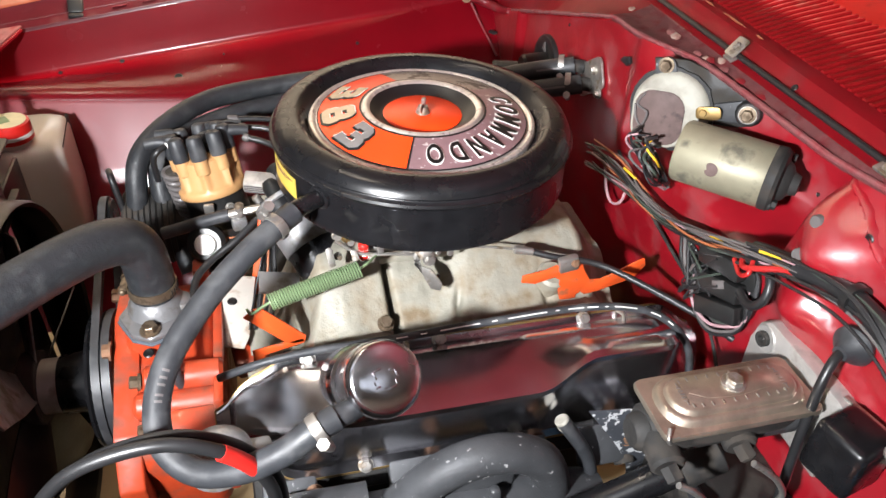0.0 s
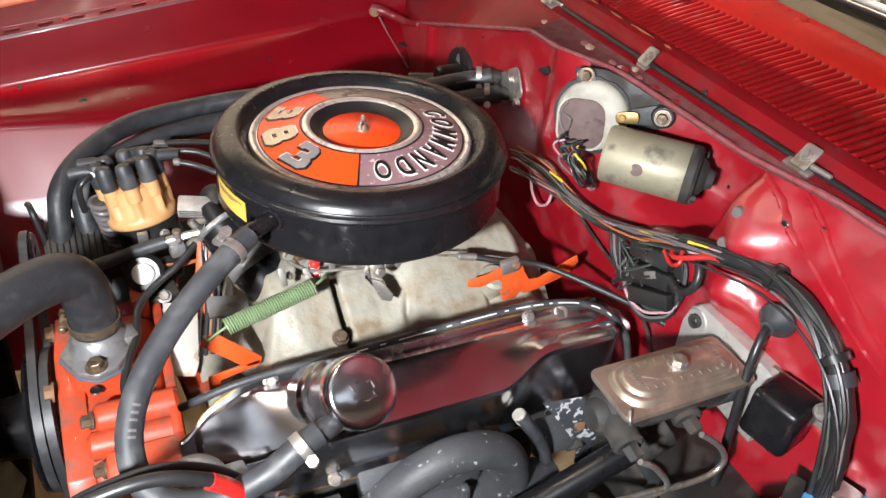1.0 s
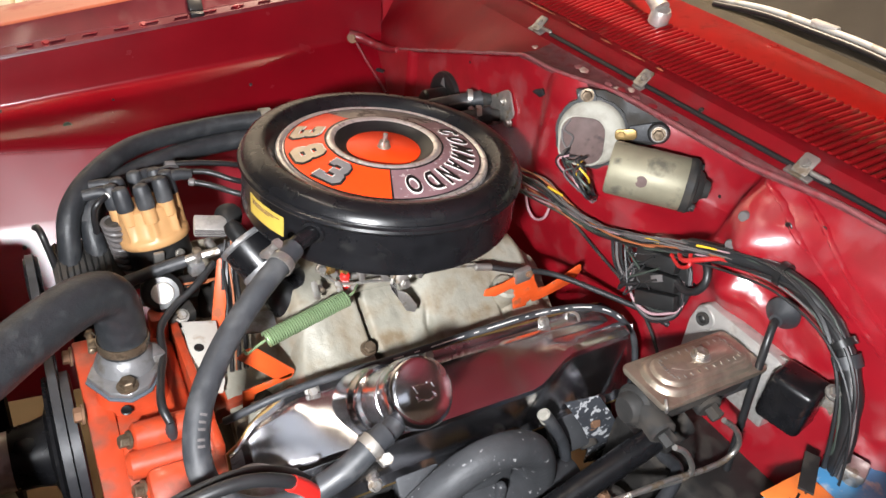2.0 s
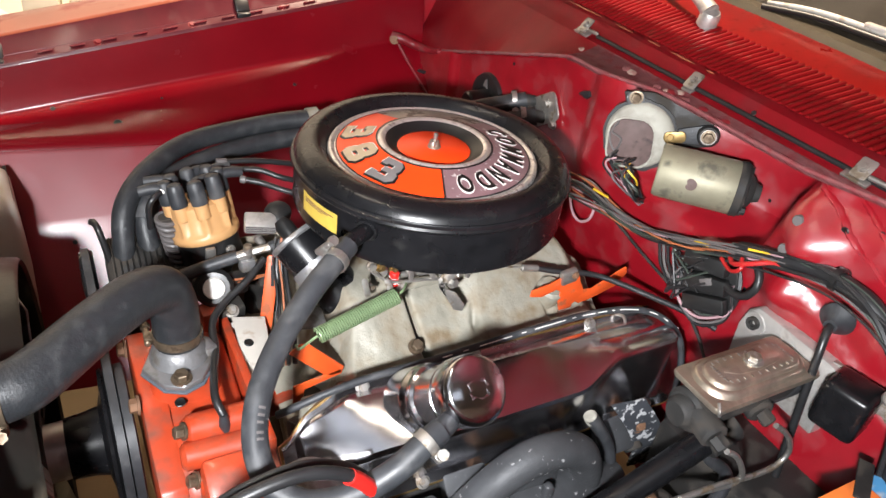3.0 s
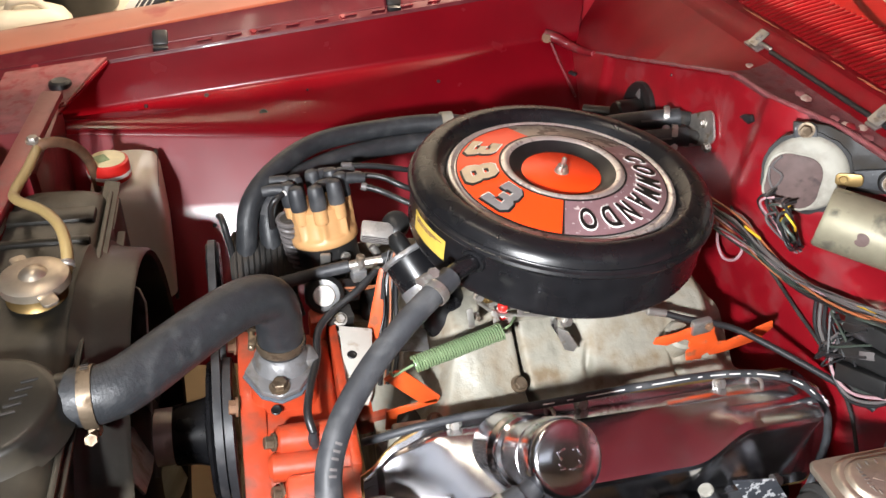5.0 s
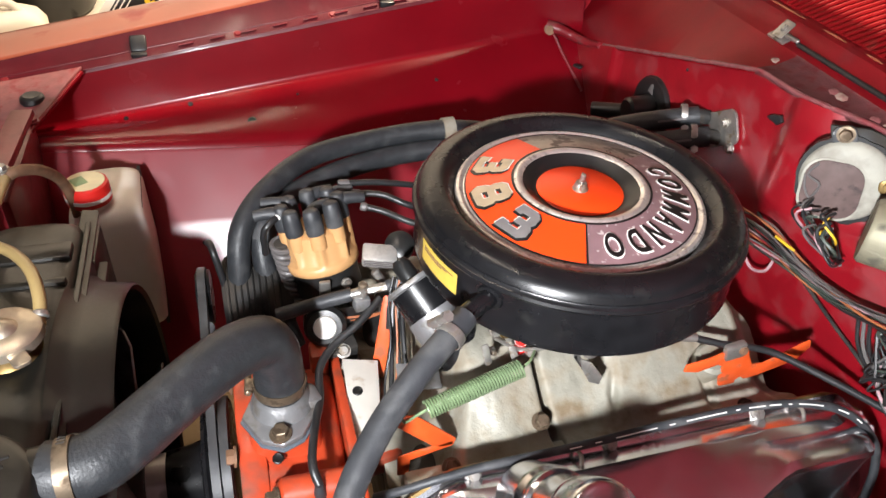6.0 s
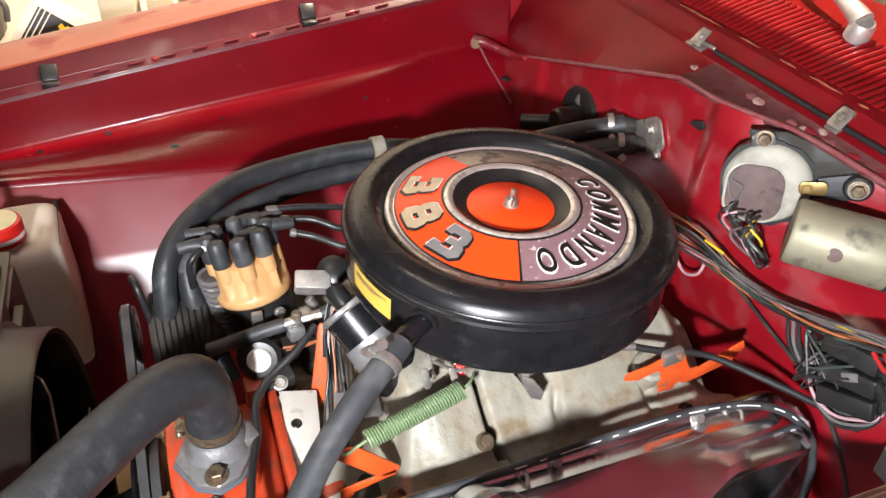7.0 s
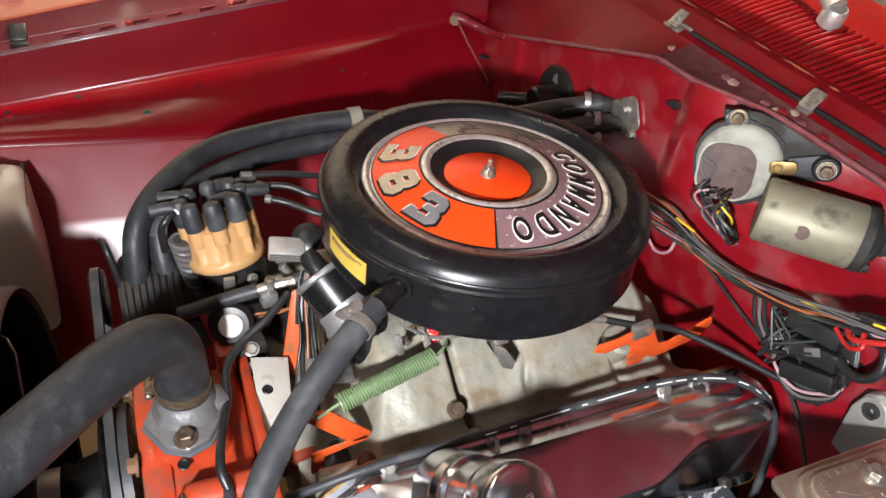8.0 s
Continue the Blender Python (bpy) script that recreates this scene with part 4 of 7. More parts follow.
for i in range(5):
    part("cap_rib", lathe([(0.0055, 0), (0.0066, 0.0008), (0.0055, 0.0016)], 16, pose(-0.085, -0.097, 0.825 + 0.004 * i)), INK_WHITE if i % 2 else CAP_RED, carb)
for x, z in ((-0.115, 0.858), (-0.10, 0.848), (-0.06, 0.838), (-0.045, 0.846), (-0.03, 0.838)):
    part("linkage_screw", hex_bolt((x, -0.093, z), (0, -1, 0.2), 0.005, 0.007), STEEL, carb)
rng = random.Random(3)
for i in range(16):
    x, z = -0.125 + 0.0098 * i, 0.846 + rng.uniform(-0.012, 0.020)
    if i % 3 == 0:
        part("linkage_arm", prism(rounded(0.008, rng.uniform(0.018, 0.03), 0.0035), 0.002, axis_m((x, -0.098 - rng.uniform(0, 0.012), z - 0.008), (rng.uniform(-0.4, 0.4), -1, 0.4), (1, 0, rng.uniform(-0.6, 0.6))), 0.0005), STEEL, carb)
    else:
        part("linkage_screw", hex_bolt((x, -0.092 - rng.uniform(0, 0.010), z - 0.01), (rng.uniform(-0.5, 0.5), -1, rng.uniform(0, 0.8)), rng.uniform(0.003, 0.005), 0.007), STEEL if i % 2 else BRASS, carb)
part("linkage_rod", tube([(-0.118, -0.10, 0.855), (-0.09, -0.104, 0.836), (-0.05, -0.107, 0.832), (-0.015, -0.108, 0.826)], 0.0022, 8), STEEL, carb)

# green return spring
spring = thing("return_spring", (-0.15, -0.132, 0.80), "green painted coil return spring", "spring")
S0, S1 = Vector((-0.199, -0.141, 0.810)), Vector((-0.094, -0.127, 0.832))
SM = axis_m(S0, S1 - S0)
L = (S1 - S0).length
part("coil", sweep([SM @ Vector((0.0092 * math.cos(a), 0.0092 * math.sin(a), L * i / 560)) for i in range(561) for a in (2 * math.pi * 36 * i / 560,)], 0.00125, 6), GREEN, spring)
part("core_hook", tube([S1, S1 + Vector((0.01, 0.004, 0.004)), S1 + Vector((0.022, 0.02, 0.0)), S1 + Vector((0.03, 0.03, -0.008))], 0.0016, 8), GREEN, spring)
part("end_hook", tube([S0, S0 + Vector((-0.010, 0, -0.006)), S0 + Vector((-0.022, 0.0, -0.014)), S0 + Vector((-0.026, 0.0, -0.006))], 0.0016, 8), GREEN, spring)

# ---- orange brackets ----
bracket = thing("throttle_bracket", (0.17, -0.135, 0.74), "bright orange throttle cable bracket", "bracket")
part("plate", prism([(0.106, 0.786), (0.107, 0.796), (0.135, 0.800), (0.150, 0.806), (0.185, 0.806), (0.189, 0.795), (0.200, 0.776), (0.216, 0.774), (0.264, 0.797), (0.272, 0.800), (0.276, 0.789), (0.262, 0.769), (0.215, 0.755), (0.196, 0.752), (0.190, 0.758),
                     (0.184, 0.753), (0.186, 0.744), (0.178, 0.737), (0.166, 0.738), (0.158, 0.764), (0.158, 0.782), (0.150, 0.788), (0.125, 0.781)], 0.003, Matrix.Translation((0, -0.1335, 0)) @ pose(0, 0, 0, 90, 0, 0), 0.0008), ORANGE_BRACKET, bracket)
part("cable_clip", box((0.165, -0.136, 0.808), (0.026, 0.010, 0.022), (0, -10, 0), 0.003), STEEL, bracket, "plated cable clip")
part("clip_rivet", hex_bolt((0.172, -0.142, 0.812), (0, -0.9, 0.4), 0.004, 0.003), RUST, bracket)
cable = thing("throttle_cable", (0.30, -0.24, 0.79), "black sheathed throttle cable", "cable")
part("sheath", tube([(0.115, -0.112, 0.818), (0.15, -0.128, 0.814), (0.175, -0.135, 0.812), (0.21, -0.152, 0.808), (0.255, -0.195, 0.799), (0.298, -0.243, 0.789), (0.322, -0.275, 0.78)], 0.0042, 10), WIRE_BLACK, cable)
part("inner_wire", tube([(0.115, -0.112, 0.818), (0.06, -0.108, 0.828), (0.0, -0.108, 0.835)], 0.0016, 8), STEEL, cable)
part("ferrule", rod((0.10, -0.111, 0.820), (0.125, -0.116, 0.817), 0.0052, 12), STEEL, cable)

coil_bracket = thing("spring_bracket", (-0.19, -0.135, 0.72), "bent orange steel bracket strap", "bracket")
part("upper_arm", prism([(-0.231, 0.786), (-0.218, 0.797), (-0.208, 0.795), (-0.162, 0.745), (-0.164, 0.736), (-0.178, 0.735), (-0.188, 0.740)], 0.0025, Matrix.Translation((0, -0.133, 0)) @ pose(0, 0, 0, 90, 0, 0), 0.0006), ORANGE_BRACKET, coil_bracket)
part("lower_arm", prism([(-0.165, 0.742), (-0.165, 0.734), (-0.212, 0.722), (-0.214, 0.698), (-0.226, 0.698), (-0.226, 0.731)], 0.0025, Matrix.Translation((0, -0.133, 0)) @ pose(0, 0, 0, 90, 0, 0), 0.0006), ORANGE_BRACKET, coil_bracket)
upright = thing("orange_strap", (-0.20, 0.04, 0.70), "upright orange steel strap with slotted top", "bracket")
part("strap", prism(rounded(0.017, 0.115, 0.005), 0.003, pose(-0.206, 0.034, 0.742, 72, 6, -20), 0.0008), ORANGE_BRACKET, upright)
part("slot", box((-0.2005, 0.036, 0.772), (0.004, 0.0015, 0.03), (-18, 0, -20), 0), INK_BLACK, upright)

white = thing("white_bracket", (-0.245, -0.03, 0.70), "chipped white steel bracket with a bolt hole", "bracket")
part("plate", prism([(-0.022, 0.055), (0.022, 0.05), (0.016, -0.045), (0.010, -0.062), (-0.016, -0.058)], 0.003, pose(-0.243, -0.028, 0.706, 14, 4, -4), 0.0008), WHITE_PAINT, white)
part("tab", box((-0.243, 0.026, 0.701), (0.043, 0.012, 0.018), (12, 0, -4), 0.003), WHITE_PAINT, white)
part("bolt_hole", hole((-0.249, -0.019, 0.7124), (0.07, -0.24, 1), 0.005), INK_BLACK, white)

# ---- water pump housing ----
pump = thing("water_pump", (-0.33, -0.06, 0.56), "orange painted cast water pump housing", "water pump")
part("housing", loft([[(x, y, z) for x, y in rounded(w, h, 0.025)] for w, h, z in ((0.10, 0.26, -0.14), (0.105, 0.26, 0.0), (0.10, 0.24, 0.02), (0.09, 0.20, 0.034), (0.075, 0.17, 0.04))], pose(-0.325, -0.075, 0.655, 14, 0, 0)), ENGINE_ORANGE, pump, "orange casting", 50)
part("front_plate", prism([(-0.20, -0.10), (0.07, -0.10), (0.09, 0.0), (0.06, 0.065), (-0.02, 0.075), (-0.09, 0.05), (-0.17, 0.02), (-0.21, -0.03)], 0.030, axis_m((-0.392, -0.01, 0.645), (1, 0, 0), (0, 1, 0)), 0.003), ENGINE_ORANGE, pump)
part("rear_flange", box((-0.268, -0.06, 0.63), (0.012, 0.26, 0.17), (0, 0, 0), 0.003), ENGINE_ORANGE, pump)
part("outlet_tower", loft([[(x, y, z) for x, y in rounded(w, h, 0.02)] for w, h, z in ((0.085, 0.10, 0), (0.08, 0.09, 0.025), (0.078, 0.085, 0.04))], pose(-0.338, -0.035, 0.682)), ENGINE_ORANGE, pump)
part("bypass_pipe", rod((-0.364, -0.160, 0.692), (-0.262, -0.164, 0.690), 0.0165, 28, 0.005), ENGINE_ORANGE, pump)
part("upper_boss", rod((-0.354, -0.136, 0.708), (-0.262, -0.136, 0.706), 0.0175, 28, 0.005), ENGINE_ORANGE, pump)
part("lower_boss", rod((-0.350, -0.182, 0.664), (-0.262, -0.184, 0.662), 0.0185, 28, 0.005), ENGINE_ORANGE, pump)
part("lower_face", box((-0.305, -0.178, 0.645), (0.085, 0.050, 0.11), (28, 0, 0), 0.008), ENGINE_ORANGE, pump)
part("side_web", box((-0.30, -0.135, 0.672), (0.05, 0.05, 0.03), (20, 0, 0), 0.008), ENGINE_ORANGE, pump)
part("arm", box((-0.238, -0.03, 0.658), (0.045, 0.13, 0.030), (0, 0, 8), 0.006), ENGINE_ORANGE, pump)
part("pad", box((-0.287, 0.040, 0.705), (0.022, 0.03, 0.06), (0, 0, 0), 0.005), ENGINE_ORANGE, pump)
for o in ((-0.357, -0.142, 0.714), (-0.353, -0.180, 0.672)):
    part("housing_bolt", hex_bolt(o, (-1, -0.15, 0.25), 0.0078, 0.010), BOLT, pump)
part("cast_hole", hole((-0.350, -0.090, 0.7075), (0, -0.3, 0.95), 0.005), INK_BLACK, pump)
for y, z in ((0.035, 0.70), (-0.075, 0.705)):
    part("flange_bolt", hex_bolt((-0.396, y, z), (-1, 0, 0.1), 0.009, 0.009), RUST, pump)
sender = thing("temperature_sender", (-0.311, -0.138, 0.685), "brass temperature sender with a black boot", "sensor")
part("fitting", lathe([(0, 0), (0.0105, 0), (0.0105, 0.010), (0.007, 0.013), (0.007, 0.018), (0, 0.018)], 6, axis_m((-0.311, -0.140, 0.694), (0.05, -0.35, 0.93))), BRASS, sender)
part("boot", tube([(-0.311, -0.146, 0.708), (-0.312, -0.149, 0.719), (-0.312, -0.148, 0.730)], lambda t: 0.0085 - 0.004 * t, 14), RUBBER, sender)
part("lead", tube([(-0.312, -0.148, 0.728), (-0.316, -0.128, 0.740), (-0.308, -0.085, 0.738), (-0.296, -0.04, 0.735), (-0.290, 0.00, 0.742), (-0.268, 0.025, 0.752), (-0.235, 0.040, 0.768), (-0.205, 0.060, 0.785)], 0.005, 10), WIRE_BLACK, sender)

thermo = thing("thermostat_housing", (-0.338, -0.045, 0.722), "grey alloy thermostat housing bolted on gasket", "thermostat housing")
part("gasket", prism([(-0.052, 0.0), (-0.035, 0.035), (0.0, 0.045), (0.04, 0.03), (0.045, -0.005), (0.02, -0.045), (-0.005, -0.055), (-0.03, -0.042)], 0.0025, pose(-0.338, -0.045, 0.7215) @ Matrix.Diagonal((0.93, 0.91, 1, 1)), 0.0006), GASKET_BLUE, thermo, "blue-grey gasket edge")
part("flange", prism([(-0.050, 0.0), (-0.035, 0.033), (0.0, 0.043), (0.038, 0.029), (0.043, -0.005), (0.019, -0.043), (-0.005, -0.053), (-0.029, -0.041)], 0.009, pose(-0.338, -0.045, 0.7240) @ Matrix.Diagonal((0.92, 0.90, 1, 1)), 0.003), CAST_ALLOY, thermo)
part("neck", lathe([(0.036, 0), (0.033, 0.010), (0.029, 0.018), (0.026, 0.022), (0.025, 0.05), (0, 0.05)], 36, pose(-0.338, -0.033, 0.732)), CAST_ALLOY, thermo)
part("side_lobe", box((-0.307, -0.034, 0.735), (0.024, 0.034, 0.018), (0, 15, 20), 0.008), CAST_ALLOY, thermo)
part("bolt", hex_bolt((-0.344, -0.078, 0.734), (0, 0, 1), 0.0092, 0.009), BOLT, thermo)

# ---- radiator hose ----
RH = [(-0.533, -0.174, 0.860), (-0.522, -0.1755, 0.860), (-0.510, -0.175, 0.860), (-0.490, -0.169, 0.861), (-0.468, -0.152, 0.862), (-0.440, -0.124, 0.862), (-0.405, -0.090, 0.861), (-0.376, -0.064, 0.857), (-0.352, -0.045, 0.845), (-0.341, -0.036, 0.822), (-0.338, -0.033, 0.79), (-0.338, -0.033, 0.755)]
rhose = thing("radiator_hose", (-0.42, -0.09, 0.83), "thick ribbed black radiator hose with steel clamps", "hose")
part("tube", sweep(spline(RH, 22), lambda t: 0.0275 + 0.00006 * math.sin(t * 420) * sstep(0.1, 0.2, t) * sstep(0.75, 0.6, t), 32), RUBBER_OLD, rhose, "chalky black rubber tube")
band((-0.515, -0.1753, 0.860), (0.99, 0.05, 0.02), 0.0282, 0.012, (-0.2, -0.55, -0.8), rhose, BOLT)
band((-0.338, -0.033, 0.766), (0, 0, 1), 0.0282, 0.012, (-0.95, 0.05, 0), rhose, BOLT)

# ---- pulleys, belts, fan ----
FX, FY, FZ = -0.44, -0.020, 0.604
pulley = thing("fan_pulley", (FX, FY, FZ), "black water pump pulley with a silver nose", "pulley")
PM = axis_m((-0.405, FY, FZ), (-1, 0, 0))
part("sheave", lathe([(0.0, -0.004), (0.088, -0.004), (0.092, 0.0), (0.084, 0.006), (0.092, 0.012), (0.084, 0.018), (0.092, 0.024), (0.090, 0.028), (0.06, 0.030), (0.045, 0.034), (0.041, 0.05), (0.039, 0.075), (0, 0.075)], 56, PM), BLACK, pulley, "black stepped sheave")
part("nose", lathe([(0.0, 0.075), (0.037, 0.075), (0.037, 0.098), (0, 0.098)], 40, PM), BARE, pulley, "silver spacer")
fan = thing("cooling_fan", (-0.51, FY, FZ), "grey steel cooling fan behind the radiator", "fan")
part("hub", rod((-0.503, FY, FZ), (-0.525, FY, FZ), 0.05, 32), DARK, fan)
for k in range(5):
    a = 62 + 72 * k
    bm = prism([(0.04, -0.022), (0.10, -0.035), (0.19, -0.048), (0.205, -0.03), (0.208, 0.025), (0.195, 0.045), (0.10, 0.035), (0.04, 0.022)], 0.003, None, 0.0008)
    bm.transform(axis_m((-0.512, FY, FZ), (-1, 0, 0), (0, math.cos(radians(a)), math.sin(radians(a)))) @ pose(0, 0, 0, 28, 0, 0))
    # the two upper blades are coloured as lit, the lower ones as shaded
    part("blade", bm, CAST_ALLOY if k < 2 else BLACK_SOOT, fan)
belt = thing("drive_belt", (-0.42, 0.05, 0.62), "black rubber drive belt round the pulleys", "belt")


def belt_loop(x, c1, r1, c2, r2):
    """An open belt round two pulleys in a plane across the engine."""
    d = Vector((c2[0] - c1[0], c2[1] - c1[1]))
    base, off = math.atan2(d.y, d.x), math.acos((r1 - r2) / d.length)
    pts = [(c1[0] + r1 * math.cos(a), c1[1] + r1 * math.sin(a)) for a in steps(base + off, base + 2 * math.pi - off, 28)]
    pts += [(c2[0] + r2 * math.cos(a), c2[1] + r2 * math.sin(a)) for a in steps(base - off, base + off, 20)]
    bm = bmesh.new()
    sec = ((-0.006, -0.004), (0.006, -0.004), (0.005, 0.005), (-0.005, 0.005))
    rings = []
    n = len(pts)
    for i, (y, z) in enumerate(pts):
        t = (Vector(pts[(i + 1) % n]) - Vector(pts[i - 1])).normalized()
        nn = Vector((t.y, -t.x))
        rings.append([bm.verts.new((x + a, y + nn.x * b, z + nn.y * b)) for a, b in sec])
    for i in range(n):
        p, q = rings[i], rings[(i + 1) % n]
        for j in range(4):
            bm.faces.new((p[j], p[(j + 1) % 4], q[(j + 1) % 4], q[j]))
    return bm


part("outer_belt", belt_loop(-0.420, (FY, FZ), 0.088, (0.185, 0.715), 0.036), RUBBER, belt)
part("inner_belt", belt_loop(-0.408, (FY, FZ), 0.088, (-0.02, 0.38), 0.09), RUBBER, belt)
alt = thing("alternator", (-0.38, 0.185, 0.68), "ribbed alternator with a black pulley behind the hose", "alternator")
part("pulley", lathe([(0, 0), (0.036, 0), (0.038, 0.003), (0.032, 0.008), (0.038, 0.013), (0.036, 0.018), (0.015, 0.020), (0, 0.020)], 36, axis_m((-0.410, 0.185, 0.715), (-1, 0, 0))), BLACK, alt)
part("housing", lathe([(0, 0), (0.05, 0), (0.058, 0.006), (0.058, 0.07), (0.05, 0.09), (0, 0.09)], 40, axis_m((-0.395, 0.185, 0.705), (1, 0, 0))), DARK, alt)
for k in range(9):
    part("cooling_rib", lathe([(0.057, 0), (0.060, 0.002), (0.057, 0.004)], 40, axis_m((-0.388 + 0.008 * k, 0.185, 0.705), (1, 0, 0))), GRIME, alt)
part("adjuster_strap", tube([(-0.405, 0.20, 0.795), (-0.402, 0.19, 0.80), (-0.398, 0.175, 0.795), (-0.392, 0.165, 0.76), (-0.388, 0.16, 0.73)], 0.0045, 10), WIRE_BLACK, alt)

# fan shroud
shroud = thing("fan_shroud", (-0.52, FY, 0.45), "black dusty fan shroud behind the radiator", "shroud")
SHM = axis_m((-0.545, FY, 0.600), (1, 0, 0))
part("ring", lathe([(0.272, 0), (0.262, 0.010), (0.256, 0.020), (0.252, 0.050), (0.248, 0.054), (0.243, 0.050), (0.246, 0.020), (0.252, 0.010), (0.262, -0.002)], 84, SHM), BLACK_SOOT, shroud, "rolled black ring")
for s in (1, -1):
    part("side_plate", box((-0.548, FY - 0.03 + s * 0.29, 0.585), (0.006, 0.10, 0.39), (0, 0, 0), 0.002), BLACK_SOOT, shroud)
part("top_plate", box((-0.538, -0.05, 0.842), (0.020, 0.56, 0.006), (0, 10, 0), 0.002), BLACK_SOOT, shroud)
for y in (-0.29, -0.12, 0.05):
    part("stiffening_rib", box((-0.533, y, 0.80), (0.022, 0.008, 0.08), (0, 8, 0), 0.003), BLACK_SOOT, shroud)

# ---- radiator ----
rad = thing("radiator", (-0.595, -0.08, 0.40), "black painted radiator with a brass-toned pressure cap", "radiator")
part("core", box((-0.595, -0.08, 0.58), (0.05, 0.62, 0.42), (0, 0, 0), 0.004), DARK, rad)
tank = loft([[(x, y, z) for x, y in rounded(w, h, r)] for w, h, r, z in ((0.105, 0.60, 0.02, -0.07), (0.110, 0.605, 0.022, 0.02), (0.105, 0.60, 0.024, 0.034), (0.090, 0.585, 0.026, 0.041), (0.07, 0.56, 0.026, 0.043))], pose(-0.593, -0.105, 0.818))
part("top_tank", tank, BLACK_SOOT, rad, "dusty black header tank", 60)
part("tank_seam", box((-0.593, -0.085, 0.757), (0.118, 0.63, 0.012), (0, 0, 0), 0.004), BLACK_SOOT, rad)
part("hose_neck", rod((-0.575, -0.176, 0.858), (-0.53, -0.175, 0.860), 0.0250, 28), BLACK_SOOT, rad)
part("filler_neck", lathe([(0.030, 0), (0.026, 0.006), (0.026, 0.016), (0.029, 0.019), (0.029, 0.021), (0, 0.021)], 40, pose(-0.583, -0.025, 0.864)), BRASS, rad)
pcap = part("pressure_cap", joined(lathe([(0.0, 0.010), (0.0115, 0.010), (0.014, 0.0075), (0.030, 0.0065), (0.0335, 0.004), (0.034, -0.005), (0.031, -0.005), (0.030, 0.0)], 48, pose(-0.580, -0.028, 0.888)),
                               prism(rounded(0.022, 0.016, 0.005), 0.004, pose(-0.562, -0.062, 0.885, 0, 0, -60), 0.001), prism(rounded(0.022, 0.016, 0.005), 0.004, pose(-0.600, 0.004, 0.885, 0, 0, -60), 0.001)), ZINC, rad, "tarnished pressure cap")
part("cap_boss", lathe([(0, 0.004), (0.006, 0.003), (0.011, 0), (0.013, -0.003)], 28, pose(-0.580, -0.028, 0.8985)), ZINC, pcap)
part("tank_boss", lathe([(0, 0.026), (0.052, 0.026), (0.058, 0.0245), (0.061, 0.021), (0.062, 0.010), (0.066, 0.002), (0.070, -0.004)], 56, pose(-0.594, -0.196, 0.860)), BLACK_SOOT, rad, "round raised stamping")
for k in range(5):
    part("stamped_bar", box((-0.560 - 0.003 * k, -0.172 - 0.009 * k, 0.8864), (0.014, 0.003, 0.0014), (0, 0, 12), 0.0004), DARK, rad)
for y, w in ((0.075, 0.012), (0.128, 0.03)):
    part("tank_rib", box((-0.593, y, 0.859), (0.098, w, 0.012), (0, 0, 0), 0.004), BLACK_SOOT, rad)
part("tank_flange", box((-0.538, -0.105, 0.838), (0.006, 0.60, 0.030), (0, 12, 0), 0.002), BLACK_SOOT, rad)
over = thing("overflow_tube", (-0.56, 0.0, 0.88), "yellowed vinyl radiator overflow tube", "hose")
part("tube", tube([(-0.553, -0.015, 0.883), (-0.554, 0.012, 0.893), (-0.565, 0.048, 0.900), (-0.588, 0.085, 0.898), (-0.622, 0.120, 0.892), (-0.632, 0.150, 0.886), (-0.626, 0.200, 0.888), (-0.624, 0.250, 0.888)], 0.0062, 14), AMBER, over)
part("drain_hose", tube([(-0.626, 0.252, 0.888), (-0.612, 0.262, 0.890), (-0.596, 0.290, 0.872), (-0.588, 0.330, 0.832), (-0.585, 0.350, 0.790), (-0.585, 0.355, 0.74)], 0.0072, 12), RUST, over, "brown rubber hose end")
part("joint", hex_bolt((-0.628, 0.258, 0.896), (0, 0, 1), 0.007, 0.006), STEEL, over)
part("end_clip", lathe([(0.0066, -0.004), (0.0085, -0.002), (0.0085, 0.002), (0.0066, 0.004)], 16, axis_m((-0.5525, -0.006, 0.887), (0, 0.9, 0.4))), STEEL, over)

# washer bottle on the inner fender
bottle = thing("washer_bottle", (-0.565, 0.40, 0.56), "milky white washer bottle with a red cap", "bottle")
part("body", loft([[(x, y, z) for x, y in rounded(w, h, r)] for w, h, r, z in ((0.10, 0.14, 0.02, -0.20), (0.108, 0.15, 0.022, -0.10), (0.104, 0.146, 0.022, 0.0), (0.098, 0.14, 0.024, 0.014), (0.08, 0.12, 0.024, 0.022), (0.06, 0.09, 0.02, 0.024))], pose(-0.553, 0.408, 0.737, 0, 0, 4)), BOTTLE, bottle, "milky white blown body", 50)
part("neck", rod((-0.568, 0.372, 0.755), (-0.568, 0.372, 0.772), 0.026, 32), BOTTLE, bottle)
part("cap", lathe([(0.028, 0), (0.031, 0.002), (0.031, 0.026), (0.030, 0.030), (0.027, 0.0315), (0, 0.032)], 48, pose(-0.568, 0.372, 0.767)), CAP_RED, bottle, "red screw cap with a paper disc")
part("cap_disc", lathe([(0, 0.0004), (0.026, 0.0004), (0.0265, 0)], 40, pose(-0.568, 0.372, 0.7992)), PAPER, bottle, "pale printed paper disc")
part("cap_print", box((-0.576, 0.372, 0.7999), (0.018, 0.022, 0.0006), (0, 0, 30), 0.0002), GREEN, bottle)
part("cap_band", lathe([(0.0312, -0.003), (0.0316, -0.003), (0.0316, 0.003), (0.0312, 0.003)], 48, pose(-0.568, 0.372, 0.779)), INK_WHITE, bottle)
part("mount_strap", box((-0.507, 0.425, 0.63), (0.006, 0.12, 0.24), (0, 0, 4), 0.002), DARK, bottle, "dark metal holder")

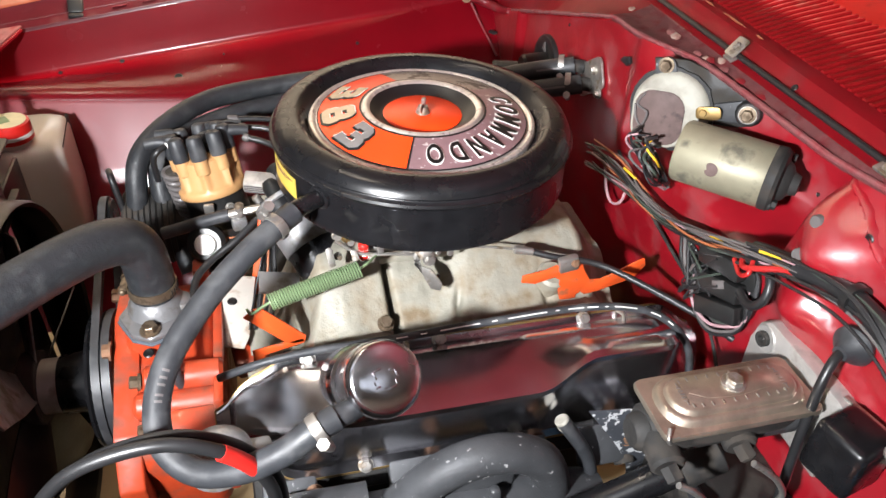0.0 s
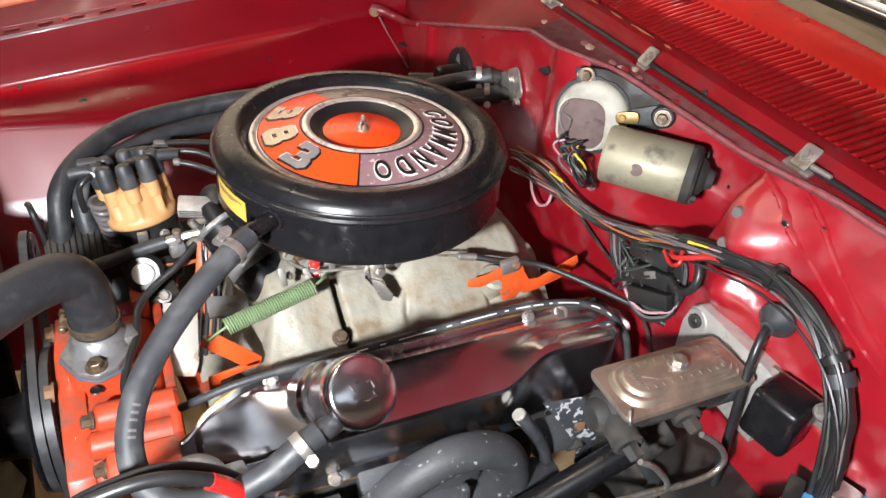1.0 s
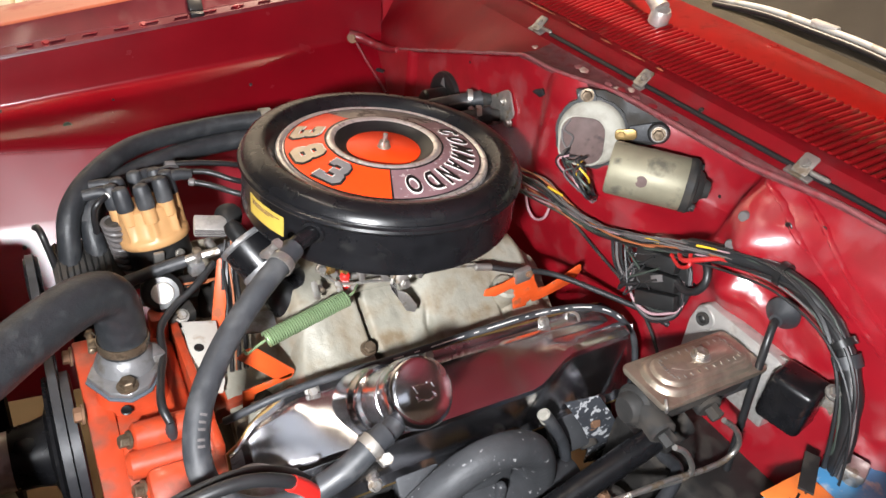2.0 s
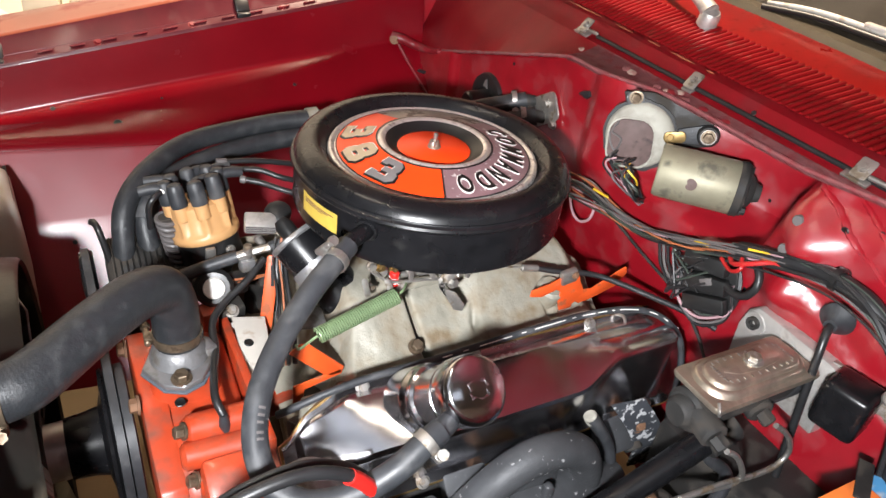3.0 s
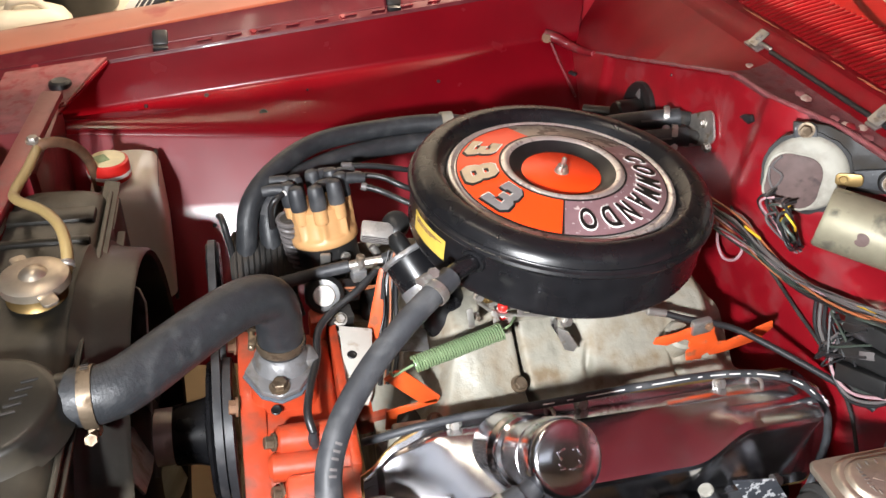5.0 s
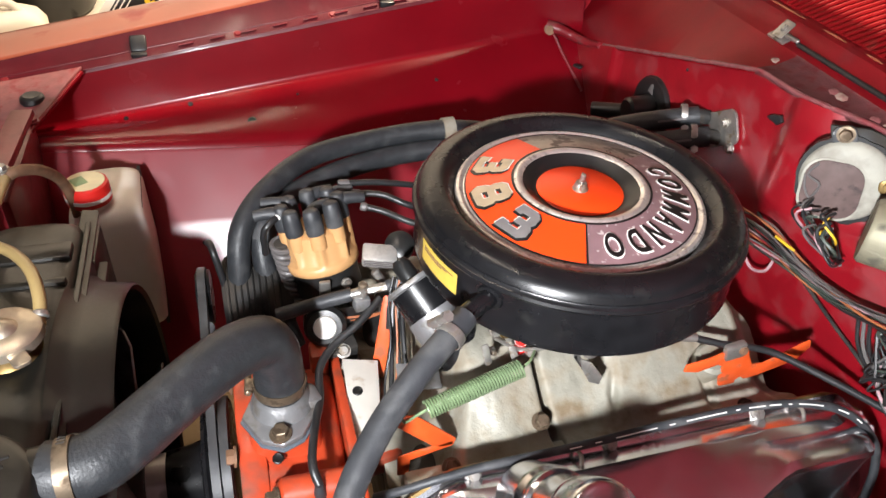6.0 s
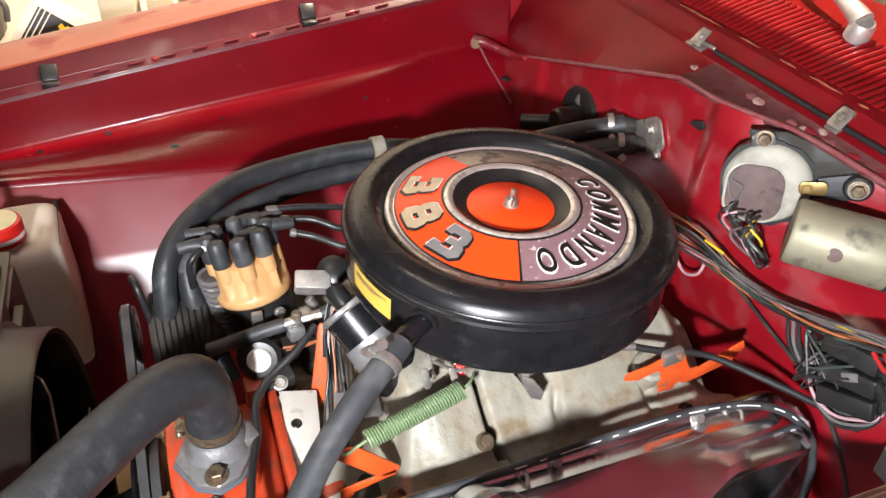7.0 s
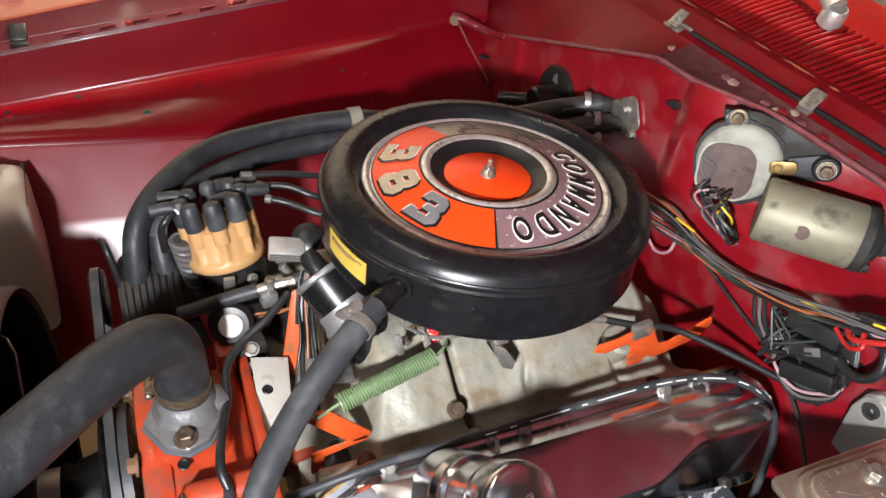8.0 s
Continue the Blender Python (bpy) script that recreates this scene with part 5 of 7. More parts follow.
# ---- distributor ----
DX, DY, DZ = -0.262, 0.148, 0.783
DM = pose(DX, DY, DZ, -14, -9, 0)
dist = thing("distributor", (DX, DY, 0.70), "tan-capped distributor with black plug boots", "distributor")


def cap_ring(r, z, lobe):
    return [((r + lobe * max(0, math.cos(8 * a)) ** 2) * math.cos(a), (r + lobe * max(0, math.cos(8 * a)) ** 2) * math.sin(a), z) for a in [2 * math.pi * i / 96 for i in range(96)]]


part("cap", loft([cap_ring(0.0450, -0.002, 0), cap_ring(0.0468, 0.000, 0), cap_ring(0.0468, 0.009, 0), cap_ring(0.0450, 0.011, 0.0008), cap_ring(0.0410, 0.015, 0.0048), cap_ring(0.0400, 0.038, 0.0062), cap_ring(0.0390, 0.050, 0.0066), cap_ring(0.031, 0.055, 0.005), cap_ring(0.012, 0.056, 0)], DM), TAN, dist, "tan ribbed plastic cap", 50)
up = (DM.to_3x3() @ Vector((0, 0, 1))).normalized()
for k in range(8):
    a = radians(45 * k)
    o = DM @ Vector((0.0360 * math.cos(a), 0.0360 * math.sin(a), 0.048))
    part("tower", rod(o - up * 0.014, o + up * 0.012, 0.0103, 18), TAN, dist)
    o = o + up * 0.010
    stem = lathe([(0.0106, -0.003), (0.0113, -0.001), (0.0114, 0.006), (0.0110, 0.018), (0.0106, 0.024), (0.0090, 0.0285), (0.0055, 0.0305), (0, 0.031)], 24, axis_m(o, up))
    if math.sin(a) > -0.35:               # the rear boots turn their leads aside, the front ones stand plain
        side = 1 if math.cos(a) > -0.1 else -1
        lean = Vector((0.85 * side, 0.30 * abs(math.sin(a)), -0.04)).normalized()
        stem = joined(stem, tube([o + up * 0.018, o + up * 0.022 + lean * 0.014, o + up * 0.021 + lean * 0.034], lambda t: 0.0092 - 0.0022 * t, 14))
    part("plug_boot", stem, RUBBER, dist, "black rubber plug boot")
c = DM @ Vector((0, 0, 0.054))
part("coil_boot", tube([c, c + Vector((0, 0, 0.014)), c + Vector((0.004, 0, 0.022)), c + Vector((0.02, 0.004, 0.024)), c + Vector((0.036, 0.010, 0.020))], lambda t: 0.0115 - 0.0035 * t, 16), RUBBER, dist)
part("body", lathe([(0.0, -0.10), (0.018, -0.10), (0.020, -0.06), (0.030, -0.05), (0.043, -0.035), (0.042, -0.02), (0.0435, -0.001), (0, -0.001)], 40, DM), PLASTIC, dist, "black distributor body")
part("cap_clip", box((-0.268, 0.098, 0.777), (0.014, 0.006, 0.030), (10, 0, 0), 0.002), STEEL, dist, "spring steel cap clip")
part("clip_screw", hex_bolt((-0.240, 0.100, 0.781), (0.2, -0.95, 0.3), 0.005, 0.004), STEEL, dist)
part("vacuum_can", lathe([(0, 0), (0.020, 0), (0.026, 0.006), (0.026, 0.018), (0.021, 0.024), (0, 0.025)], 36, axis_m((-0.272, 0.068, 0.748), (-0.18, -0.82, 0.5))), PLASTIC, dist, "round black vacuum can")
part("white_button", lathe([(0, 0), (0.0145, 0), (0.0145, 0.005), (0.013, 0.007), (0, 0.0075)], 32, axis_m((-0.2755, 0.049, 0.7595), (-0.18, -0.82, 0.5))), INK_WHITE, dist, "white plastic button")
part("bracket_plate", box((-0.262, 0.075, 0.742), (0.075, 0.02, 0.035), (20, 0, 0), 0.005), PLASTIC, dist)
part("base_clamp", box((-0.258, 0.055, 0.712), (0.04, 0.03, 0.03), (10, 0, 10), 0.004), DARK, dist)
part("clamp_nut", hex_bolt((-0.256, 0.040, 0.722), (0, -0.6, 0.8), 0.007, 0.006), STEEL, dist)
for dy in (0.0, 0.004):
    part("copper_lead", tube([(-0.295, 0.092, 0.762 + dy), (-0.283, 0.075, 0.752 + dy), (-0.255, 0.065, 0.752 + dy), (-0.225, 0.062, 0.752 + dy), (-0.20, 0.066, 0.753)], 0.0016, 8), WIRE_COPPER, dist, "orange-brown lead")
vac = thing("vacuum_line", (-0.28, 0.07, 0.77), "short black rubber vacuum hose with fittings", "hose")
part("tube", tube([(-0.330, 0.075, 0.766), (-0.300, 0.072, 0.775), (-0.268, 0.066, 0.787), (-0.240, 0.062, 0.795)], 0.0085, 16), RUBBER, vac)
part("elbow", joined(rod((-0.243, 0.062, 0.794), (-0.222, 0.060, 0.800), 0.0065, 14), rod((-0.228, 0.060, 0.790), (-0.226, 0.060, 0.812), 0.006, 14), rod((-0.222, 0.060, 0.800), (-0.196, 0.058, 0.804), 0.0055, 6)), STEEL, vac, "plated pipe fittings")
part("fitting_block", box((-0.229, 0.058, 0.783), (0.020, 0.016, 0.018), (0, 0, 10), 0.003), CAST_ALLOY, vac)
part("outlet_tube", tube([(-0.198, 0.058, 0.804), (-0.180, 0.058, 0.808), (-0.155, 0.062, 0.812)], 0.0075, 14), RUBBER, vac)
part("red_plug", rod((-0.176, 0.056, 0.812), (-0.164, 0.058, 0.814), 0.009, 14), CAP_RED, vac, "red plastic plug")
choke = thing("vacuum_actuator", (-0.19, 0.11, 0.81), "small bright metal vacuum actuator", "actuator")
part("can", lathe([(0, 0), (0.016, 0), (0.0175, 0.003), (0.0175, 0.013), (0.019, 0.014), (0.019, 0.017), (0.016, 0.019), (0.008, 0.022), (0, 0.022)], 32, axis_m((-0.166, 0.122, 0.806), (-0.2, -0.5, 1))), PLASTIC, choke, "black moulded can")
bm = box((0, 0, 0), (0.044, 0.026, 0.018), (0, 0, 0), 0.003)
bm.transform(pose(-0.196, 0.108, 0.812, 20, 5, -12))
part("mount", bm, BARE, choke, "bright ribbed body")
for k in range(4):
    bm = box((0, 0, 0), (0.040, 0.0012, 0.0015), (0, 0, 0), 0)
    bm.transform(pose(-0.196, 0.108, 0.812, 20, 5, -12) @ pose(0, -0.0135, -0.006 + 0.004 * k))
    part("ridge", bm, WIRE_GREY, choke)
part("fitting", rod((-0.206, 0.094, 0.800), (-0.196, 0.090, 0.785), 0.006, 14), STEEL, choke)
corr = thing("spring_sleeve", (-0.325, 0.17, 0.75), "grey ribbed spring sleeve over a hose", "sleeve")
part("coil", sweep([Vector((-0.314 + 0.0125 * math.cos(a) + 0.02 * i / 260, 0.156 + 0.0125 * math.sin(a), 0.815 - 0.11 * i / 260)) for i in range(261) for a in (2 * math.pi * 12 * i / 260,)], 0.0036, 8), WIRE_GREY, corr)
part("core", rod((-0.314, 0.156, 0.815), (-0.294, 0.156, 0.705), 0.0108, 16), DARK, corr)

# plug leads off the cap, sweeping back beneath the air cleaner
leads = [((-0.212, 0.150, 0.862), (-0.185, 0.140, 0.857), (-0.154, 0.120, 0.850), (-0.11, 0.11, 0.835)), ((-0.218, 0.180, 0.862), (-0.18, 0.172, 0.860), (-0.145, 0.155, 0.850), (-0.09, 0.16, 0.83)),
         ((-0.232, 0.205, 0.862), (-0.18, 0.205, 0.858), (-0.12, 0.205, 0.845), (-0.06, 0.22, 0.82)), ((-0.312, 0.162, 0.852), (-0.326, 0.152, 0.848), (-0.334, 0.150, 0.835), (-0.334, 0.155, 0.80))]
for p in leads:
    w = thing("plug_lead", p[0], "black silicone ignition lead from the distributor", "ignition lead", "ignition leads")
    part("jacket", tube(p, 0.0042, 10), WIRE_BLACK, w)
    part("sleeve", rod(p[0], Vector(p[0]).lerp(Vector(p[1]), 0.3), 0.0055, 12), WIRE_GREY if p[0][0] > -0.3 else INK_WHITE, w)

# ignition coil lying under the air cleaner's front edge
coil = thing("ignition_coil", (-0.17, 0.0, 0.80), "black ignition coil in a silver clamp", "ignition coil")
K0, K1 = Vector((-0.174, 0.030, 0.834)), Vector((-0.126, -0.047, 0.772))
KM = axis_m(K0, K1 - K0)
KL = (K1 - K0).length
part("can", lathe([(0, 0.004), (0.024, 0.004), (0.027, 0), (0.033, 0.003), (0.033, KL - 0.006), (0.030, KL), (0, KL + 0.001)], 44, KM), BLACK, coil, "glossy black can")
part("rim", lathe([(0.033, 0), (0.0355, 0.001), (0.0355, 0.006), (0.033, 0.008)], 44, KM), CAST_ALLOY, coil)
part("strap", lathe([(0.033, KL * 0.40), (0.0345, KL * 0.40), (0.0345, KL * 0.68), (0.033, KL * 0.68)], 44, KM), CAST_ALLOY, coil, "grey clamp strap")
part("strap_foot", box((-0.186, -0.062, 0.770), (0.05, 0.032, 0.004), (15, 12, 0), 0.001), CAST_ALLOY, coil)
part("coil_tower", lathe([(0.012, 0), (0.012, -0.02), (0.008, -0.028), (0, -0.028)], 24, KM), PLASTIC, coil)
for i, (dx, dz) in enumerate(((0, 0), (0.006, 0.004), (0.012, -0.002), (0.004, 0.008), (-0.005, 0.006))):
    w = thing("coil_lead", (-0.20 + dx, 0.04, 0.74), "thin dark lead bundled by the coil", "wire", "coil leads")
    part("jacket", tube([(-0.185 + dx, 0.055, 0.815 + dz), (-0.195 + dx, 0.035, 0.79 + dz), (-0.200 + dx, 0.015 - 0.004 * i, 0.765), (-0.210 + dx * 1.5, -0.03, 0.735), (-0.222 + dx * 1.5, -0.075, 0.71)], 0.0032 if i < 3 else 0.0014, 8), (WIRE_BLACK, WIRE_BLACK, WIRE_BLACK, WIRE_COPPER, WIRE_BLACK)[i], w)

# ---- heater hoses ----
HA = [(0.305, 0.222, 0.904), (0.235, 0.252, 0.884), (0.12, 0.298, 0.846), (0.03, 0.322, 0.848), (-0.057, 0.330, 0.856), (-0.153, 0.329, 0.851), (-0.253, 0.302, 0.848), (-0.319, 0.245, 0.840), (-0.359, 0.198, 0.815), (-0.370, 0.172, 0.765), (-0.373, 0.160, 0.70), (-0.372, 0.14, 0.60)]
HB = [(0.305, 0.188, 0.889), (0.225, 0.222, 0.866), (0.11, 0.272, 0.830), (0.03, 0.300, 0.830), (-0.055, 0.312, 0.834), (-0.147, 0.309, 0.830), (-0.233, 0.281, 0.827), (-0.296, 0.244, 0.820), (-0.333, 0.206, 0.801), (-0.337, 0.180, 0.765), (-0.328, 0.160, 0.715), (-0.31, 0.12, 0.66)]
for p in (HA, HB):
    h = thing("heater_hose", p[5], "grey-black rubber heater hose curving to the firewall", "hose", "heater hoses")
    part("tube", sweep(spline(p, 12), 0.0150, 20), RUBBER_OLD, h)
    band(Vector(p[0]) + Vector((-0.018, 0.011, -0.003)), (0.85, -0.42, 0.12), 0.0154, 0.009, (0, -0.6, -0.8), h)
    part("print", lathe([(0.0151, -0.02), (0.0154, -0.02), (0.0154, 0.02), (0.0151, 0.02)], 6, axis_m(Vector(p[1]).lerp(Vector(p[0]), 0.5), Vector(p[0]) - Vector(p[1]), (-0.6, -0.8, 0.3)), -8, 4), WIRE_GREY, h)
tie = thing("hose_strap", (-0.055, 0.347, 0.85), "worn metal strap holding two heater hoses", "strap")
part("strap", loft([[(x, y, z) for x, y in rounded(0.034, 0.064, 0.0165)] for z in (-0.009, -0.009, 0.009, 0.009)], axis_m((-0.045, 0.3210, 0.8455), (1, 0.02, 0.03), (0, -0.77, 0.63))), CAST_GREY, tie)
tie2 = thing("hose_sleeve", (-0.345, 0.17, 0.80), "black sleeve joint on the heater hose", "sleeve")
part("sleeve", tube([(-0.322, 0.217, 0.810), (-0.331, 0.207, 0.803), (-0.336, 0.196, 0.790)], 0.0176, 20), RUBBER, tie2)

hplate = thing("heater_pipe_plate", (0.318, 0.18, 0.90), "plated heater pipe plate on the firewall", "plate")
part("plate", prism(rounded(0.088, 0.050, 0.012), 0.004, axis_m((0.3195, 0.188, 0.900), (-1, 0, 0), (0, 0.75, -0.5)), 0.001), STEEL, hplate)
for o in ((0.320, 0.215, 0.904), (0.320, 0.181, 0.889)):
    part("pipe", rod(o, Vector(o) + Vector((-0.035, 0.02, 0)), 0.0105, 18), DARK, hplate)
for o in ((0.315, 0.176, 0.917), (0.315, 0.222, 0.876), (0.315, 0.150, 0.890)):
    part("plate_screw", hex_bolt(o, (-1, 0, 0), 0.006, 0.006), STEEL, hplate)
grommet = thing("blower_motor", (0.318, 0.35, 0.865), "round black blower motor flange on the firewall", "blower motor")
GM = axis_m((0.322, 0.364, 0.842), (-1, 0, 0))
part("flange", lathe([(0, 0.006), (0.030, 0.006), (0.038, 0.010), (0.052, 0.008), (0.054, 0.004), (0.054, 0)], 48, GM), PLASTIC, grommet)
part("motor", lathe([(0, 0.05), (0.018, 0.05), (0.022, 0.046), (0.024, 0.006)], 36, GM), PLASTIC, grommet)
part("chalk_mark", prism([(-0.009, -0.007), (0.008, -0.008), (0.002, 0.010), (-0.004, 0.006)], 0.0006, axis_m((0.3115, 0.365, 0.877), (-1, 0, 0), (0, -1, 0)), 0.0001), WIRE_GREY, grommet)
part("outlet", rod((0.31, 0.372, 0.830), (0.24, 0.42, 0.818), 0.014, 20), PLASTIC, grommet)
plug = thing("firewall_plug", (0.315, 0.085, 0.972), "small black rubber plug in the firewall", "plug")
part("plug", prism([(-0.016, -0.003), (0.006, -0.008), (0.014, -0.002), (0.010, 0.006), (-0.006, 0.003)], 0.005, axis_m((0.3165, 0.087, 0.972), (-1, 0, 0), (0, -1, 0.2)), 0.0015), WIRE_BLACK, plug)

# seam sealer, corner fastening and side seam
corner = thing("fender_brace", (0.29, 0.66, 0.87), "red painted brace bolted in the bay corner", "brace")
part("brace", tube([(0.250, 0.668, 0.868), (0.270, 0.655, 0.866), (0.296, 0.640, 0.856), (0.311, 0.60, 0.858), (0.312, 0.56, 0.870)], lambda t: 0.012 - 0.006 * t, 10), RED_WORN, corner)
part("brace_bolt", hex_bolt((0.252, 0.657, 0.866), (-0.4, -0.8, 0.3), 0.008, 0.006), RUST, corner)
part("seam", tube([(0.262, 0.655, 0.855), (0.275, 0.63, 0.825), (0.290, 0.60, 0.795), (0.300, 0.575, 0.772)], 0.003, 8), RED_WORN, corner)
part("clip", box((0.296, 0.600, 0.812), (0.010, 0.018, 0.006), (0, 0, 30), 0.002), WIRE_BLACK, corner)
seam = []
for i, y in enumerate(steps(-0.60, 0.55, 90)):
    seam.append(Vector((ledge_x(y) - 0.0008, y, ledge_z(y) + 0.001 + 0.0012 * noise.noise(Vector((y * 60, 0.5, 0))))))
part("sealer_seam", sweep(seam, lambda t: 0.0030 + 0.0012 * noise.noise(Vector((t * 70, 3.0, 0))), 8), DUST, car, "brushed seam sealer")


rng = random.Random(31)
for i in range(10):                       # dabs of pale sealer along the ledge
    y = rng.uniform(-0.16, 0.24)
    e, c = Vector((ledge_x(y), y, ledge_z(y))), cable_line(y)
    o = e.lerp(c, rng.uniform(0.25, 0.6)) + Vector((0, 0, -0.0018))
    r = rng.uniform(0.003, 0.008)
    part("sealer_dab", prism([(r * (1 + 0.35 * rng.uniform(-1, 1)) * math.cos(k * 0.785), 1.7 * r * (1 + 0.35 * rng.uniform(-1, 1)) * math.sin(k * 0.785)) for k in range(8)], 0.0007, axis_m(o, (-0.45, 0, 0.9), (1, 0, 0.45)), 0.0003), rng.choice((DUST, RED_WORN, SEALER)), car)
for y0, y1 in ((0.30, 0.20), (0.16, 0.115), (0.075, 0.045), (0.02, -0.035), (-0.06, -0.075)):
    pts = [lip_line(y) + Vector((0.004 + 0.0018 * noise.noise(Vector((y * 90, 1, 0))), 0, 0.0034)) for y in steps(y0, y1, 14)]
    part("bare_primer", sweep(pts, lambda t: 0.0012 * math.sin(math.pi * min(0.97, max(0.03, t))) + 0.0004, 6), PRIMER, car, "worn orange-brown primer")

# ---- cowl clips and weatherstrip cable ----
for y, flip in ((0.200, 0), (-0.066, 1), (-0.344, 0)):
    o = cable_line(y) + Vector((-0.006, 0, 0.004))
    cl = thing("cowl_clip", o, "bright plated steel clip on the cowl edge", "clip", "cowl clips")
    part("base", box(o + Vector((0, 0, -0.004)), (0.012, 0.034 if not flip else 0.018, 0.004), (0, -25, 0), 0.001), STEEL, cl)
    part("tongue", prism(rounded(0.020, 0.026, 0.003), 0.002, axis_m(o + Vector((0.003, -0.002, 0.008)), (-0.75, 0, 0.65), (0, 1, 0)), 0.0006), STEEL, cl)
    part("rivet", hex_bolt(o + Vector((0.0, -0.002, 0.0115)), (-0.75, 0, 0.65), 0.004, 0.002), STEEL, cl)
    if not flip:
        part("rod_end", rod(o + Vector((0, -0.012, 0.004)), o + Vector((0.002, -0.036, 0.004)), 0.003, 10), STEEL, cl)
strip = thing("bonnet_seal", cable_line(0), "black rubber seal strip along the cowl", "seal")
part("strip", sweep([cable_line(y) + Vector((-0.001, 0, 0.003)) for y in steps(-0.78, 0.165, 60)], 0.0034, 8), WIRE_BLACK, strip)
part("cowl_hole", hole(lip_line(-0.175) + Vector((-0.0125, 0, -0.012)), (-0.8, 0, 0.6), 0.003), INK_BLACK, car)

# ---- wiper motor ----
wiper = thing("wiper_motor", (0.32, -0.08, 0.93), "wiper motor with olive shell and whitish gear housing", "wiper motor")
GN = Vector((-0.72, -0.68, 0.12)).normalized()
GW = axis_m((0.306, -0.055, 0.967), GN, (0.7, -0.7, 0.12))
part("gear_housing", lathe([(0.0485, -0.03), (0.0485, -0.004), (0.047, 0.0), (0.043, 0.004), (0.032, 0.006), (0, 0.007)], 56, GW), GEAR, wiper, "whitish alloy gear cover")
part("gasket", loft([[((0.0528 + 0.0030 * noise.noise(Vector((math.cos(a) * 3.5, math.sin(a) * 3.5, 2))) + 0.0012 * noise.noise(Vector((math.cos(a) * 11, math.sin(a) * 11, 5)))) * math.cos(a), (0.0528 + 0.0030 * noise.noise(Vector((math.cos(a) * 3.5, math.sin(a) * 3.5, 2))) + 0.0012 * noise.noise(Vector((math.cos(a) * 11, math.sin(a) * 11, 5)))) * math.sin(a), z) for a in [2 * math.pi * i / 120 for i in range(120)]] for z in (-0.012, -0.003)], GW), INK_BLACK, wiper, "ragged black gasket")
part("terminal_rim", prism(rounded(0.068, 0.074, 0.024), 0.002, GW @ pose(-0.011, -0.010, 0.0045), 0.001), GEAR, wiper)
part("terminal_pad", prism(rounded(0.062, 0.068, 0.022), 0.004, GW @ pose(-0.011, -0.010, 0.004), 0.0015), BROWN_PLATE, wiper, "brown terminal plate")
part("white_lead", tube([GW @ Vector(p) for p in ((-0.030, 0.02, 0.010), (-0.038, 0.005, 0.010), (-0.024, -0.004, 0.013), (-0.030, -0.022, 0.010), (-0.038, -0.012, 0.010), (-0.041, 0.004, 0.009))], 0.0015, 8), WIRE_GREY, wiper)
part("brass_clip", prism(rounded(0.030, 0.016, 0.006), 0.003, GW @ pose(0.048, 0.006, 0.005, 0, 0, 8), 0.001), BRASS, wiper, "brass retaining clip")
part("clip_screw", hex_bolt(GW @ Vector((0.042, 0.006, 0.008)), GN, 0.005, 0.003), BRASS, wiper)
part("mount_plate", prism([(-0.03, 0.060), (0.010, 0.062), (0.040, 0.052), (0.098, 0.031), (0.110, 0.020), (0.112, 0.006), (0.104, -0.004), (0.080, -0.010), (0.03, -0.012), (-0.02, 0.02)], 0.005, GW @ pose(0, 0, -0.012), 0.002), GRIME, wiper, "black mounting plate")
part("mount_ear", prism([(0.050, 0.016), (0.085, 0.026), (0.100, 0.024), (0.107, 0.013), (0.102, 0.002), (0.090, -0.002), (0.055, -0.004)], 0.006, GW @ pose(0, 0, -0.006), 0.0025), EXHAUST, wiper, "dull mounting ear")
part("ear_rubber", lathe([(0, 0.006), (0.013, 0.006), (0.0155, 0.003), (0.0155, 0)], 28, GW @ pose(0.092, 0.012, -0.001)), PLASTIC, wiper)
part("ear_washer", lathe([(0, 0.003), (0.0105, 0.003), (0.0115, 0.0015), (0.0115, 0)], 28, GW @ pose(0.092, 0.012, 0.005)), STEEL, wiper)
part("ear_nut", hex_bolt(GW @ Vector((0.092, 0.012, 0.008)), GN, 0.0072, 0.007), BOLT, wiper)
part("upper_ear", prism(rounded(0.026, 0.030, 0.010), 0.005, GW @ pose(-0.012, 0.048, -0.006, 0, 0, 15), 0.0015), EXHAUST, wiper)
part("upper_bolt", hex_bolt(GW @ Vector((-0.012, 0.054, 0.0)), GN, 0.0072, 0.007), BOLT, wiper)
MA = Vector((0.665, -0.735, 0.015)).normalized()
MO = Vector((0.293, -0.122, 0.9500))
MM = axis_m(MO, MA)
part("motor_shell", lathe([(0, -0.004), (0.034, -0.004), (0.0365, 0.0), (0.0365, 0.096), (0.0355, 0.099), (0, 0.099)], 56, MM), MOTOR, wiper, "olive zinc-plated shell")
part("end_cap", lathe([(0.0365, 0.098), (0.0372, 0.100), (0.0372, 0.108), (0.034, 0.112), (0.024, 0.114), (0.020, 0.120), (0.014, 0.123), (0.011, 0.131), (0, 0.132)], 48, MM), DARK, wiper, "black end cap")
for a in (40, 220):
    part("cap_screw", hex_bolt(MM @ Vector((0.030 * math.cos(radians(a)), 0.030 * math.sin(radians(a)), 0.112)), MA, 0.0055, 0.006), DARK, wiper)
part("shell_dimple", lathe([(0, 0.0006), (0.007, 0.0006), (0.008, 0)], 20, axis_m(MO + MA * 0.045 + Vector((-0.80, -0.60, 0.15)).normalized() * 0.0364, (-0.80, -0.60, 0.15))), BROWN_PLATE, wiper)
rng = random.Random(7)
